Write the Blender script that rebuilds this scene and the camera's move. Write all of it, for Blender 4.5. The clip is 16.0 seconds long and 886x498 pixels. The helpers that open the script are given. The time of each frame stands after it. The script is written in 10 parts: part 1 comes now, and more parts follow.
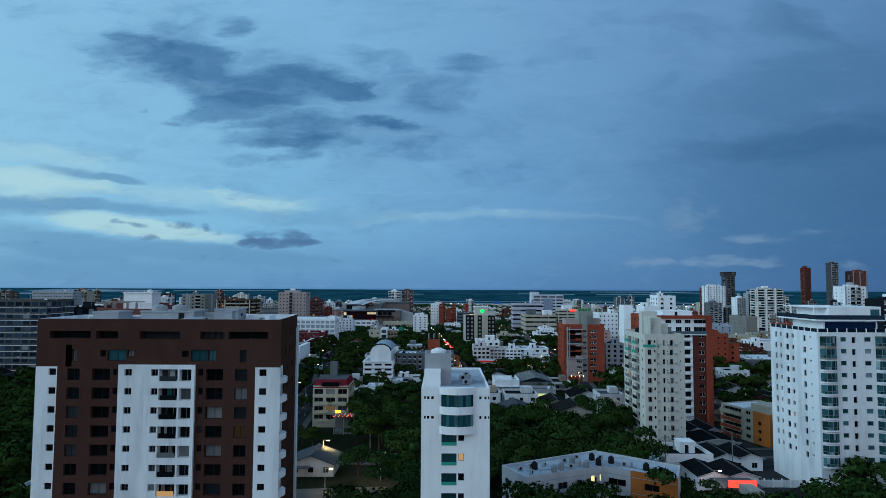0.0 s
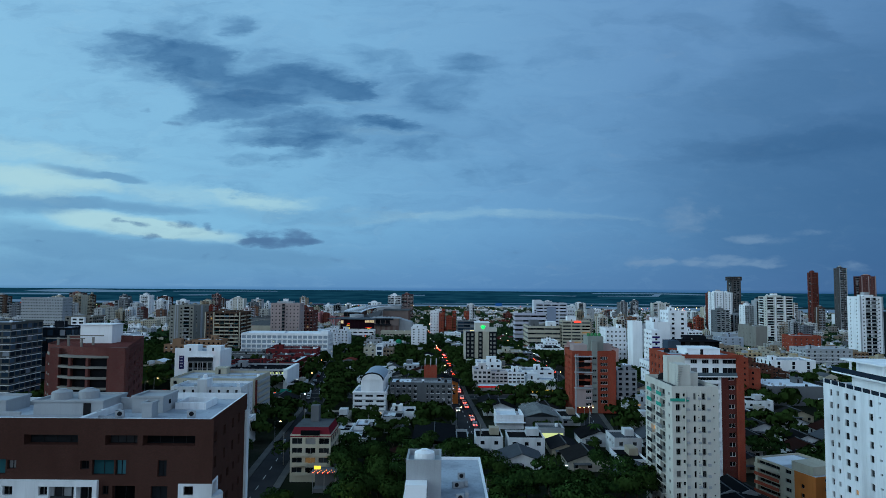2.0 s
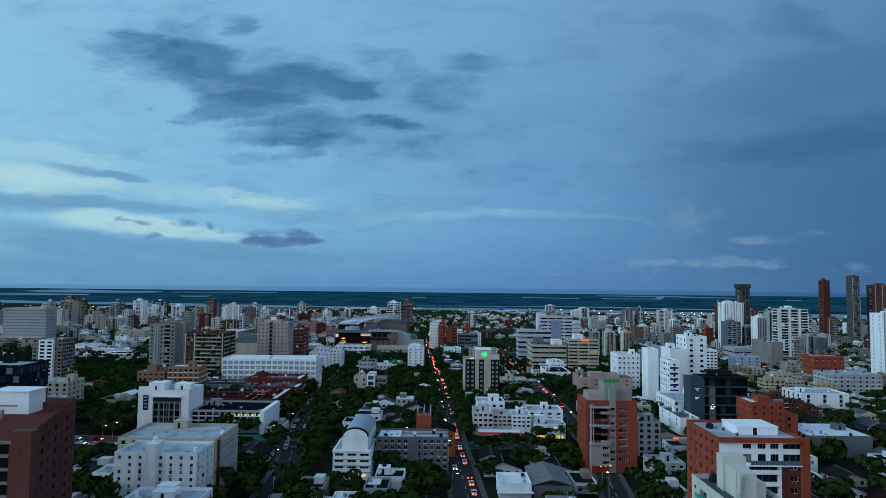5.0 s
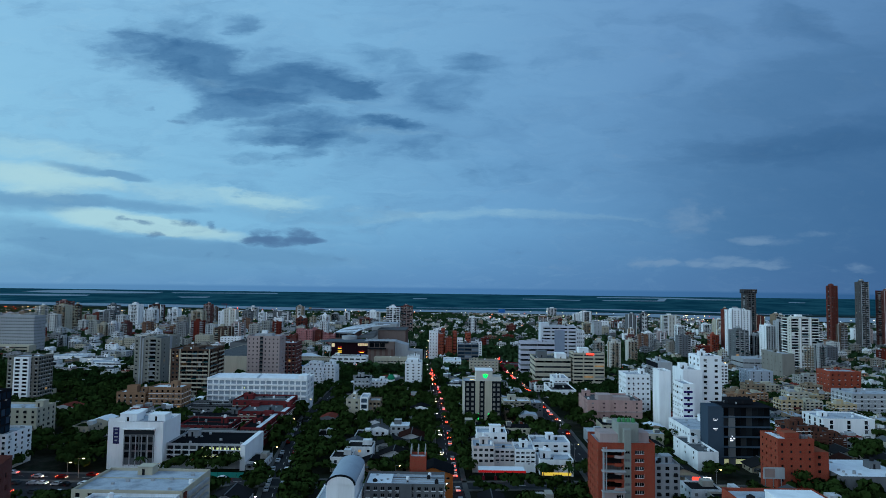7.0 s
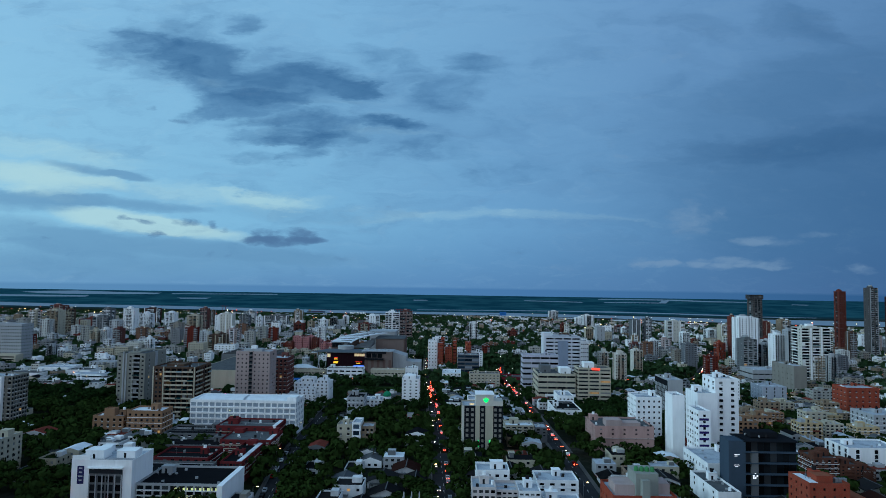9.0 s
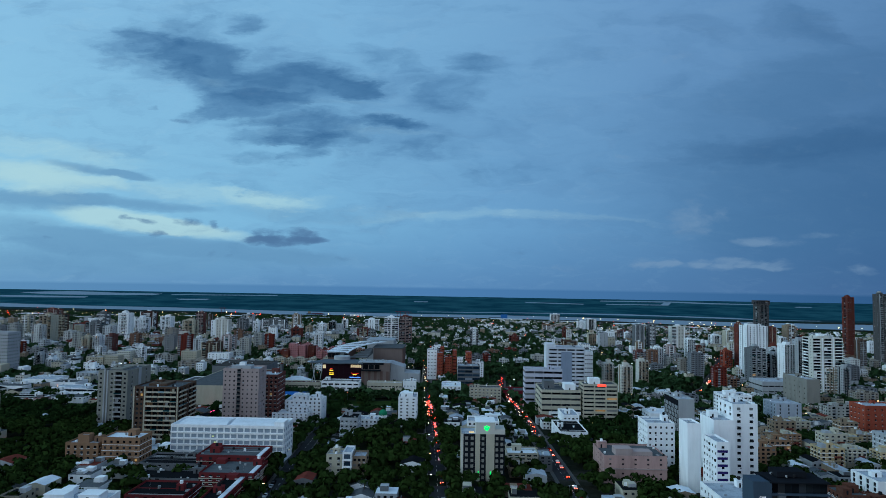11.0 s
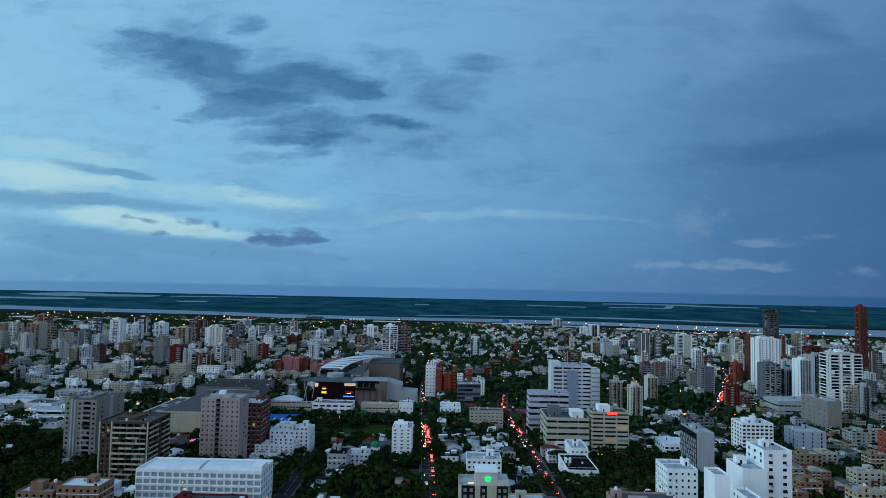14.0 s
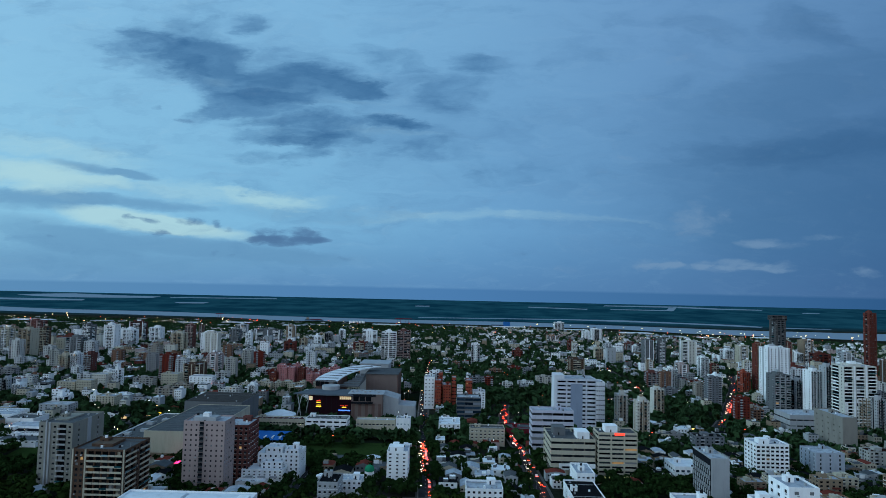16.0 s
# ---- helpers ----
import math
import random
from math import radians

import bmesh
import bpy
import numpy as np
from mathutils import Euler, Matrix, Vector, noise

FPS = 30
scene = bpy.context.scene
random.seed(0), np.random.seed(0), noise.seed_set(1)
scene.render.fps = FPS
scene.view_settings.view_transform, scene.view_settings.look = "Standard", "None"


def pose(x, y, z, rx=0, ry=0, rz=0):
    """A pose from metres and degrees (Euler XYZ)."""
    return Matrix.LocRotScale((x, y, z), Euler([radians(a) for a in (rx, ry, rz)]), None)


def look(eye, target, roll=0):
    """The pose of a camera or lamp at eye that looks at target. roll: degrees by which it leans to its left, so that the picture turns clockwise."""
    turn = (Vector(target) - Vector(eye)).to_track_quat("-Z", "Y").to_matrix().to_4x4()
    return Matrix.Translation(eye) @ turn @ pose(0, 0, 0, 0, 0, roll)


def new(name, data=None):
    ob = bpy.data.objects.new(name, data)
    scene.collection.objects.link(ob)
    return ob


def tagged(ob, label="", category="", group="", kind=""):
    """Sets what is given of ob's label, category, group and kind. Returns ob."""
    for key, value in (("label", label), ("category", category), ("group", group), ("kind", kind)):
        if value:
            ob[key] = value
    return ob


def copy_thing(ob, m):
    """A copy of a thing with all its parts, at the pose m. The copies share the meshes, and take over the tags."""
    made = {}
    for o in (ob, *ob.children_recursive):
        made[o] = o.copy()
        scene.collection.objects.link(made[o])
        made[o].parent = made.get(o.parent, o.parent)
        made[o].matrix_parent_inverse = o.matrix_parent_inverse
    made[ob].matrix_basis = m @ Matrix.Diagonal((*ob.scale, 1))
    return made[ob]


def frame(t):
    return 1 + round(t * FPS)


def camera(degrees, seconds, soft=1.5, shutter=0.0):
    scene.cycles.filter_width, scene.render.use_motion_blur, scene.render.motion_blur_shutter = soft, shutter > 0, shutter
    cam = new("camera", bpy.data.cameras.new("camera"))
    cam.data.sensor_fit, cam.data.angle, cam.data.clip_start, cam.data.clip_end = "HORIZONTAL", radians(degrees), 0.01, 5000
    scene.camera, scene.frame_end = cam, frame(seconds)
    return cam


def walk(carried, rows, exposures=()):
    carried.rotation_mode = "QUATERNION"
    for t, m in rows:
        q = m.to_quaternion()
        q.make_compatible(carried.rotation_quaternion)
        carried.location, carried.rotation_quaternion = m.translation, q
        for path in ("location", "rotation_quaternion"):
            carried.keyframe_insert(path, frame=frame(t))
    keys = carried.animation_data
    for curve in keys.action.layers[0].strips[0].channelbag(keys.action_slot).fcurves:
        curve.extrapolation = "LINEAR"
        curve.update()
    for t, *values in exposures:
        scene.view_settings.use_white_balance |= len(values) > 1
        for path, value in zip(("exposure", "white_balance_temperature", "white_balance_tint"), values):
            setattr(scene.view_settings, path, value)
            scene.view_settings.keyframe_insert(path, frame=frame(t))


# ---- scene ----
# ---- camera ----
cam = camera(72.0, 16.0, soft=0.5)
ROWS = [
    (0, 0.0, 0.0, 46.0, 0.0, 3.4, -0.275),
    (1, 0.81, 11.55, 51.12, 0.058, 3.386, -0.347),
    (2, 1.6, 23.13, 56.22, 0.115, 3.374, -0.417),
    (3, 2.39, 34.71, 61.3, 0.171, 3.364, -0.486),
    (4, 3.15, 46.32, 66.37, 0.226, 3.355, -0.553),
    (5, 3.91, 57.94, 71.42, 0.279, 3.348, -0.619),
    (6, 4.65, 69.57, 76.46, 0.332, 3.343, -0.682),
    (7, 5.38, 81.23, 81.48, 0.383, 3.34, -0.744),
    (8, 6.09, 92.9, 86.49, 0.433, 3.338, -0.804),
    (9, 6.79, 104.58, 91.48, 0.482, 3.339, -0.862),
    (10, 7.47, 116.28, 96.46, 0.53, 3.34, -0.919),
    (11, 8.14, 128.0, 101.42, 0.577, 3.344, -0.974),
    (12, 8.8, 139.74, 106.37, 0.623, 3.349, -1.027),
    (13, 9.44, 151.49, 111.3, 0.667, 3.356, -1.079),
    (14, 10.07, 163.25, 116.22, 0.711, 3.365, -1.129),
    (15, 10.69, 175.04, 121.12, 0.753, 3.376, -1.177),
    (16, 11.29, 186.84, 126.0, 0.794, 3.388, -1.223),
]
walk(cam, [(t, pose(x, y, z, 90 + pitch, roll, yaw)) for t, x, y, z, yaw, pitch, roll in ROWS])

# ---- world: dusk sky with layered cloud, sea below the horizon ----
world = bpy.data.worlds.new("dusk_sky")
scene.world = world
world.use_nodes = True
wt = world.node_tree
wt.nodes.clear()


def wmath(op, a, b=None, c=None, clamp=False):
    n = wt.nodes.new("ShaderNodeMath")
    n.operation, n.use_clamp = op, clamp
    for i, v in enumerate((a, b, c)):
        if v is None:
            continue
        if isinstance(v, (int, float)):
            n.inputs[i].default_value = v
        else:
            wt.links.new(v, n.inputs[i])
    return n.outputs[0]


def wramp(fac, stops, mode="EASE"):
    n = wt.nodes.new("ShaderNodeValToRGB")
    n.color_ramp.interpolation = mode
    el = n.color_ramp.elements
    while len(el) < len(stops):
        el.new(0.5)
    for e, (p, c) in zip(el, stops):
        e.position, e.color = p, (*c, 1) if len(c) == 3 else c
    wt.links.new(fac, n.inputs[0])
    return n.outputs[0]


def wmix(fac, a, b):
    n = wt.nodes.new("ShaderNodeMix")
    n.data_type = "RGBA"
    for sock, v in ((n.inputs[0], fac), (n.inputs[6], a), (n.inputs[7], b)):
        if isinstance(v, (int, float)):
            sock.default_value = v
        elif isinstance(v, tuple):
            sock.default_value = (*v, 1)
        else:
            wt.links.new(v, sock)
    return n.outputs[2]


def wnoise(vec, scale, detail=5.0, rough=0.55):
    n = wt.nodes.new("ShaderNodeTexNoise")
    n.inputs["Scale"].default_value, n.inputs["Detail"].default_value, n.inputs["Roughness"].default_value = scale, detail, rough
    wt.links.new(vec, n.inputs["Vector"])
    return n.outputs["Fac"]


def wvec(x, y, z):
    n = wt.nodes.new("ShaderNodeCombineXYZ")
    for i, v in enumerate((x, y, z)):
        if isinstance(v, (int, float)):
            n.inputs[i].default_value = v
        else:
            wt.links.new(v, n.inputs[i])
    return n.outputs[0]


def lin(r, g, b):
    """Linear colour from 0-255 display values."""
    return tuple(((c / 255 + 0.055) / 1.055) ** 2.4 if c > 10 else c / 255 / 12.92 for c in (r, g, b))


tc = wt.nodes.new("ShaderNodeTexCoord")
sep = wt.nodes.new("ShaderNodeSeparateXYZ")
wt.links.new(tc.outputs["Generated"], sep.inputs[0])
dx, dy, dz = sep.outputs
ahead = wmath("MAXIMUM", dy, 0.12)
U0, V0 = wmath("DIVIDE", dx, ahead), wmath("DIVIDE", dz, ahead)
# slow warping, so that cloud edges run ragged and streaky
flat = wvec(wmath("MULTIPLY", U0, 2.2), wmath("MULTIPLY", V0, 7.0), 0.3)
w1, w2 = wnoise(flat, 2.2, 6.0, 0.62), wnoise(wvec(wmath("MULTIPLY", U0, 2.2), wmath("MULTIPLY", V0, 7.0), 7.7), 2.2, 6.0, 0.62)
U = wmath("ADD", U0, wmath("MULTIPLY", wmath("SUBTRACT", w1, 0.5), 0.34))
V = wmath("ADD", V0, wmath("MULTIPLY", wmath("SUBTRACT", w2, 0.5), 0.13))
wisps = wnoise(wvec(wmath("MULTIPLY", U, 2.0), wmath("MULTIPLY", V, 9.0), 2.0), 3.0, 7.0, 0.6)
fine = wnoise(wvec(wmath("MULTIPLY", U, 5.0), wmath("MULTIPLY", V, 16.0), 5.0), 3.0, 7.0, 0.62)


US = wmath("ADD", U0, wmath("MULTIPLY", wmath("SUBTRACT", w1, 0.5), 0.10))
VS = wmath("ADD", V0, wmath("MULTIPLY", wmath("SUBTRACT", w2, 0.5), 0.035))


UM = wmath("ADD", U0, wmath("MULTIPLY", wmath("SUBTRACT", w1, 0.5), 0.23))
VM = wmath("ADD", V0, wmath("MULTIPLY", wmath("SUBTRACT", w2, 0.5), 0.085))


def puff(px, py, rx, ry, turn=0.0, crisp=False):
    """A soft cloud patch: centre and half sizes in a view straight ahead, in thousandths."""
    c, s = math.cos(radians(turn)), math.sin(radians(turn))
    a = wmath("ADD", US if crisp else UM, -px / 1000)
    b = wmath("ADD", VS if crisp else VM, -py / 1000)
    p = wmath("ADD", wmath("MULTIPLY", a, c / (rx / 1000)), wmath("MULTIPLY", b, s / (rx / 1000)))
    q = wmath("ADD", wmath("MULTIPLY", a, -s / (ry / 1000)), wmath("MULTIPLY", b, c / (ry / 1000)))
    r = wmath("ADD", wmath("MULTIPLY", p, p), wmath("MULTIPLY", q, q))
    return wmath("SUBTRACT", 1.0, r, clamp=True)


def gather(list_of, gain=1.0):
    total = None
    for amount, v in list_of:
        m = wmath("MULTIPLY", v, amount * gain)
        total = m if total is None else wmath("ADD", total, m)
    return total


# base: pale turquoise low on one side, slate blue on the other, deeper overhead
side = wmath("MULTIPLY_ADD", U0, 0.62, 0.5, clamp=True)
low = wramp(side, [(0.0, lin(126, 190, 226)), (0.3, lin(112, 176, 218)), (0.55, lin(92, 150, 200)), (0.78, lin(72, 122, 172)), (1.0, lin(58, 98, 148))], "LINEAR")
high = wramp(side, [(0.0, lin(122, 182, 224)), (0.4, lin(110, 168, 214)), (0.7, lin(94, 144, 194)), (1.0, lin(76, 122, 172))], "LINEAR")
sky = wmix(wmath("MULTIPLY", V0, 2.2, clamp=True), low, high)
haze = wramp(side, [(0.0, lin(96, 150, 196)), (0.5, lin(80, 132, 184)), (1.0, lin(54, 92, 142))], "LINEAR")
sky = wmix(wmath("SUBTRACT", 1.0, wmath("MULTIPLY", V0, 11.0, clamp=True), clamp=True), sky, haze)


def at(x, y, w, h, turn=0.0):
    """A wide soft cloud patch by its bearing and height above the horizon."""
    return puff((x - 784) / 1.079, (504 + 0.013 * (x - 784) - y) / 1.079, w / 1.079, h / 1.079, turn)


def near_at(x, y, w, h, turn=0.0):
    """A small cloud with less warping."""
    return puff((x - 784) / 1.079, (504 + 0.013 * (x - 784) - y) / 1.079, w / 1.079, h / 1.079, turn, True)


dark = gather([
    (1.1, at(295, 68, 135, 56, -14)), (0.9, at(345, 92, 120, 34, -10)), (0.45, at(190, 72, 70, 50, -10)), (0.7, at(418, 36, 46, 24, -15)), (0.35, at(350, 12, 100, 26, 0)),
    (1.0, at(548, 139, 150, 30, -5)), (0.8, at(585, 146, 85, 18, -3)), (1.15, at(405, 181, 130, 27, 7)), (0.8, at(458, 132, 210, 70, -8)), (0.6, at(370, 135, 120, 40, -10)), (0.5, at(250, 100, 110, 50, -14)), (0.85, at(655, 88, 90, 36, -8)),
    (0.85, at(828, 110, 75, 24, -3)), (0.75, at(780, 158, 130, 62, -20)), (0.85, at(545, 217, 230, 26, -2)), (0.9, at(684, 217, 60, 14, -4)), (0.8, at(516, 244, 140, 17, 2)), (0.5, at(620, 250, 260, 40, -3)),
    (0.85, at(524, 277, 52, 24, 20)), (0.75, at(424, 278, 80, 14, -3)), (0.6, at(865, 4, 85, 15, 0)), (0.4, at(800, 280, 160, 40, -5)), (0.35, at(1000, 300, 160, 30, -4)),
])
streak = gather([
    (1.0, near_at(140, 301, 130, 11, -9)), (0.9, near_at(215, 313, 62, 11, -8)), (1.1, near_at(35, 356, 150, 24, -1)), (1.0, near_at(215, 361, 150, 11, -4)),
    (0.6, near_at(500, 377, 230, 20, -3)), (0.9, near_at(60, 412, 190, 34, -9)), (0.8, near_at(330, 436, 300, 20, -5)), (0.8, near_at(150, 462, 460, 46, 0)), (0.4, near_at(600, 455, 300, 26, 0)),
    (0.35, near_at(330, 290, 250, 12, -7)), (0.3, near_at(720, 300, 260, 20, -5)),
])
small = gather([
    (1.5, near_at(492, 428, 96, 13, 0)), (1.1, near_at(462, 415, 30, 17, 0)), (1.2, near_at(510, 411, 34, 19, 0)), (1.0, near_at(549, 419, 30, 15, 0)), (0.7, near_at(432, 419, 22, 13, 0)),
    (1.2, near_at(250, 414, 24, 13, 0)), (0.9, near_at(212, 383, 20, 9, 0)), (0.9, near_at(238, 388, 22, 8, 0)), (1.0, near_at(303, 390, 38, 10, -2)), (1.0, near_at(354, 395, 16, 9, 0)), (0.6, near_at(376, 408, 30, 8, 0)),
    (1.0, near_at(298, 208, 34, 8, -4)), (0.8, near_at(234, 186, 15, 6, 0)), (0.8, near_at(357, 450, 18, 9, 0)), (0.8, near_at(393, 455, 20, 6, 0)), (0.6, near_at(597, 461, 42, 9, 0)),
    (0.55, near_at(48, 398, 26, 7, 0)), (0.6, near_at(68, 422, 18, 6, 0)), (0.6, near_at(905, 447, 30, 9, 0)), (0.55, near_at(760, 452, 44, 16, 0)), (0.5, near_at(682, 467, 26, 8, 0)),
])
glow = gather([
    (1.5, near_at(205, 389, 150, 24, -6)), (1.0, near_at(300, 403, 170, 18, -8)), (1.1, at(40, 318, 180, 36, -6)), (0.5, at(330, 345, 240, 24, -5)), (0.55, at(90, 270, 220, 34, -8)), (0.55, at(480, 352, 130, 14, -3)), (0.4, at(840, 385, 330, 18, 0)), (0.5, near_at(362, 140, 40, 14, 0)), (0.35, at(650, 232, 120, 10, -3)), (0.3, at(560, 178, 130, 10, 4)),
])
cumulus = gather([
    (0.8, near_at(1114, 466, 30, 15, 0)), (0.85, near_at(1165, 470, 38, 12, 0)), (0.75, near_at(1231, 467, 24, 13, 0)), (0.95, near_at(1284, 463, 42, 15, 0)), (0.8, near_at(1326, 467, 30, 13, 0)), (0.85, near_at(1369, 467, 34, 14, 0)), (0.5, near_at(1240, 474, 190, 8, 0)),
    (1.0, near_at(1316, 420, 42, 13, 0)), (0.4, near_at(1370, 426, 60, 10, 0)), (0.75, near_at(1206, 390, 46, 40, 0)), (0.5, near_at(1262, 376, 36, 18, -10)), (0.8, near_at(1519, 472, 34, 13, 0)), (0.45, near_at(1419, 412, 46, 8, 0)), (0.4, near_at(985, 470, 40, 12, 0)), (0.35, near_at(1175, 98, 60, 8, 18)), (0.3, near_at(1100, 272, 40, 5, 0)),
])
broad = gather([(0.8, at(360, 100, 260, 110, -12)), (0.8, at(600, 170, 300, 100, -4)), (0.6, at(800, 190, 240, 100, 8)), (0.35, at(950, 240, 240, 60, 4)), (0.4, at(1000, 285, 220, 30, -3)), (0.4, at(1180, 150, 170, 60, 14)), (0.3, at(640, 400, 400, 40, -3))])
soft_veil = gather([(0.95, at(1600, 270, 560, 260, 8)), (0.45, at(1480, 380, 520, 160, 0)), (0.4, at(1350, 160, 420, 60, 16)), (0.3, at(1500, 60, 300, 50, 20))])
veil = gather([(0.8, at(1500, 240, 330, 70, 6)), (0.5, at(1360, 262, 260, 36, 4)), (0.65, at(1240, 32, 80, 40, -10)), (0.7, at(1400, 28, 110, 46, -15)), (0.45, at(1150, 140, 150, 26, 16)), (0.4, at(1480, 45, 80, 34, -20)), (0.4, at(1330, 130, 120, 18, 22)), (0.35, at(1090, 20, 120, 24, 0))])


curl = wnoise(wvec(wmath("MULTIPLY", US, 16.0), wmath("MULTIPLY", VS, 34.0), 9.0), 1.6, 6.0, 0.6)
shade = wmath("MULTIPLY_ADD", wnoise(wvec(wmath("MULTIPLY", U, 7.0), wmath("MULTIPLY", V, 17.0), 3.0), 1.5, 5.0, 0.55), 1.3, 0.05, clamp=True)


US2 = wmath("ADD", U0, wmath("MULTIPLY", wmath("SUBTRACT", w1, 0.5), 0.20))
VS2 = wmath("ADD", V0, wmath("MULTIPLY", wmath("SUBTRACT", w2, 0.5), 0.09))
fluff = wnoise(wvec(wmath("MULTIPLY", US2, 5.0), wmath("MULTIPLY", VS2, 10.0), 1.0), 2.4, 9.0, 0.58)


billow = wnoise(wvec(wmath("MULTIPLY", US, 9.0), wmath("MULTIPLY", VS, 20.0), 4.0), 1.7, 9.0, 0.56)


def mask(total, edge, ragged, gain, grain=None, wispy=1.0):
    rough = wmath("MULTIPLY", wmath("SUBTRACT", grain or fine, 0.5), ragged)
    rough = wmath("ADD", rough, wmath("MULTIPLY", wmath("SUBTRACT", wisps, 0.5), ragged * wispy))
    m = wmath("MULTIPLY", wmath("ADD", wmath("SUBTRACT", total, edge), rough), gain, clamp=True)
    return wmath("MULTIPLY", wmath("MULTIPLY", m, m), wmath("MULTIPLY_ADD", m, -2.0, 3.0))


thin = wmath("MULTIPLY", wmath("SUBTRACT", wisps, 0.47), 2.0, clamp=True)
sky = wmix(wmath("MULTIPLY", thin, 0.62), sky, wramp(side, [(0.0, lin(96, 148, 194)), (0.5, lin(86, 136, 186)), (1.0, lin(66, 108, 156))], "LINEAR"))
pale = wmath("MULTIPLY", wmath("SUBTRACT", fine, 0.52), 2.2, clamp=True)
sky = wmix(wmath("MULTIPLY", pale, 0.32), sky, wramp(side, [(0.0, lin(150, 200, 228)), (0.5, lin(124, 174, 216)), (1.0, lin(84, 126, 170))], "LINEAR"))
sky = wmix(wmath("MULTIPLY", mask(glow, 0.02, 0.4, 0.9), 0.8), sky, lin(158, 205, 220))
sky = wmix(wmath("MULTIPLY", mask(soft_veil, -0.05, 0.6, 0.6, fluff, 0.5), 0.55), sky, lin(42, 90, 137))
sky = wmix(wmath("MULTIPLY", mask(veil, 0.05, 0.9, 0.8, fluff, 0.5), 0.42), sky, lin(34, 80, 128))
sky = wmix(wmath("MULTIPLY", mask(broad, -0.05, 1.5, 0.6, fluff, 0.5), 0.42), sky, lin(76, 126, 176))
sky = wmix(wmath("MULTIPLY", mask(streak, 0.08, 0.45, 1.0), 0.72), sky, lin(88, 141, 186))
sky = wmix(wmath("MULTIPLY", mask(dark, -0.05, 1.9, 0.60, fluff, 0.45), 0.66), sky, lin(70, 122, 172))
sky = wmix(wmath("MULTIPLY", wmath("MULTIPLY", mask(dark, 0.22, 2.4, 0.62, billow, 0.4), 0.9), shade), sky, lin(46, 96, 146))
sky = wmix(wmath("MULTIPLY", mask(small, 0.42, 2.2, 1.1, curl, 0.4), 0.74), sky, lin(74, 118, 164))
sky = wmix(wmath("MULTIPLY", mask(small, 0.8, 1.6, 1.0, curl, 0.3), 0.55), sky, lin(60, 96, 142))
sky = wmix(wmath("MULTIPLY", mask(cumulus, 0.12, 1.5, 1.0, curl, 0.3), 0.58), sky, lin(108, 146, 184))
# the west, to the rear, is still bright after sunset
back = wmath("MULTIPLY", wmath("SUBTRACT", 0.15, dy), 1.6, clamp=True)
west = wramp(wmath("MULTIPLY_ADD", dz, 1.2, 0.1, clamp=True), [(0.0, (0.54, 0.74, 0.94)), (0.5, (0.43, 0.64, 0.89)), (1.0, (0.22, 0.38, 0.62))])
sky = wmix(back, sky, west)
grade = wt.nodes.new("ShaderNodeMix")
grade.data_type, grade.blend_type = "RGBA", "MULTIPLY"
grade.inputs[0].default_value, grade.inputs[7].default_value = 1.0, (1.26, 1.11, 1.02, 1)
wt.links.new(sky, grade.inputs[6])
sky = grade.outputs[2]
sea = wramp(side, [(0.0, lin(92, 142, 184)), (0.5, lin(74, 124, 174)), (1.0, lin(42, 84, 130))], "LINEAR")
below = wmath("MULTIPLY", wmath("SUBTRACT", -0.0035, dz), 260.0, clamp=True)
sky = wmix(below, sky, sea)
deep = wmath("MULTIPLY", wmath("SUBTRACT", -0.06, dz), 30.0, clamp=True)
sky = wmix(deep, sky, (0.012, 0.02, 0.03))
bg = wt.nodes.new("ShaderNodeBackground")
bg.inputs["Strength"].default_value = 1.0
wt.links.new(sky, bg.inputs["Color"])
wo = wt.nodes.new("ShaderNodeOutputWorld")
wt.links.new(bg.outputs[0], wo.inputs["Surface"])

# afterglow: a very wide, weak sun from the rear
sun = new("afterglow_sun", bpy.data.lights.new("afterglow_sun", "SUN"))
sun.data.energy, sun.data.angle, sun.data.color = 1.4, radians(40), (0.60, 0.86, 1.0)
sun.matrix_world = look((-212, -62, 85), (0, 0, 0))
scene.view_settings.exposure = 0.0


# ---- materials ----
def nodes_of(name):
    m = bpy.data.materials.new(name)
    m.use_nodes = True
    nt = m.node_tree
    b = nt.nodes["Principled BSDF"]
    b.inputs["Specular IOR Level"].default_value = 0.0
    return m, nt, b


def mnode(nt, kind, **values):
    n = nt.nodes.new(kind)
    for k, v in values.items():
        n.inputs[k].default_value = v
    return n


def mixcol(nt, fac, a, b, mode="MIX"):
    n = nt.nodes.new("ShaderNodeMix")
    n.data_type, n.blend_type = "RGBA", mode
    for sock, v in ((n.inputs[0], fac), (n.inputs[6], a), (n.inputs[7], b)):
        if isinstance(v, (int, float)):
            sock.default_value = v
        elif isinstance(v, tuple):
            sock.default_value = (*v[:3], 1)
        else:
            nt.links.new(v, sock)
    return n.outputs[2]


def scaled(nt, x, y, z):
    """Object-space coordinates stretched per axis."""
    t = nt.nodes.new("ShaderNodeTexCoord")
    m = nt.nodes.new("ShaderNodeMapping")
    m.inputs["Scale"].default_value = (x, y, z)
    nt.links.new(t.outputs["Object"], m.inputs[0])
    return m.outputs[0]


def ramp_of(nt, fac, stops):
    n = nt.nodes.new("ShaderNodeValToRGB")
    el = n.color_ramp.elements
    while len(el) < len(stops):
        el.new(0.5)
    for e, (p, c) in zip(el, stops):
        e.position, e.color = p, (*c, 1)
    nt.links.new(fac, n.inputs[0])
    return n.outputs[0]


SURFACES = {}


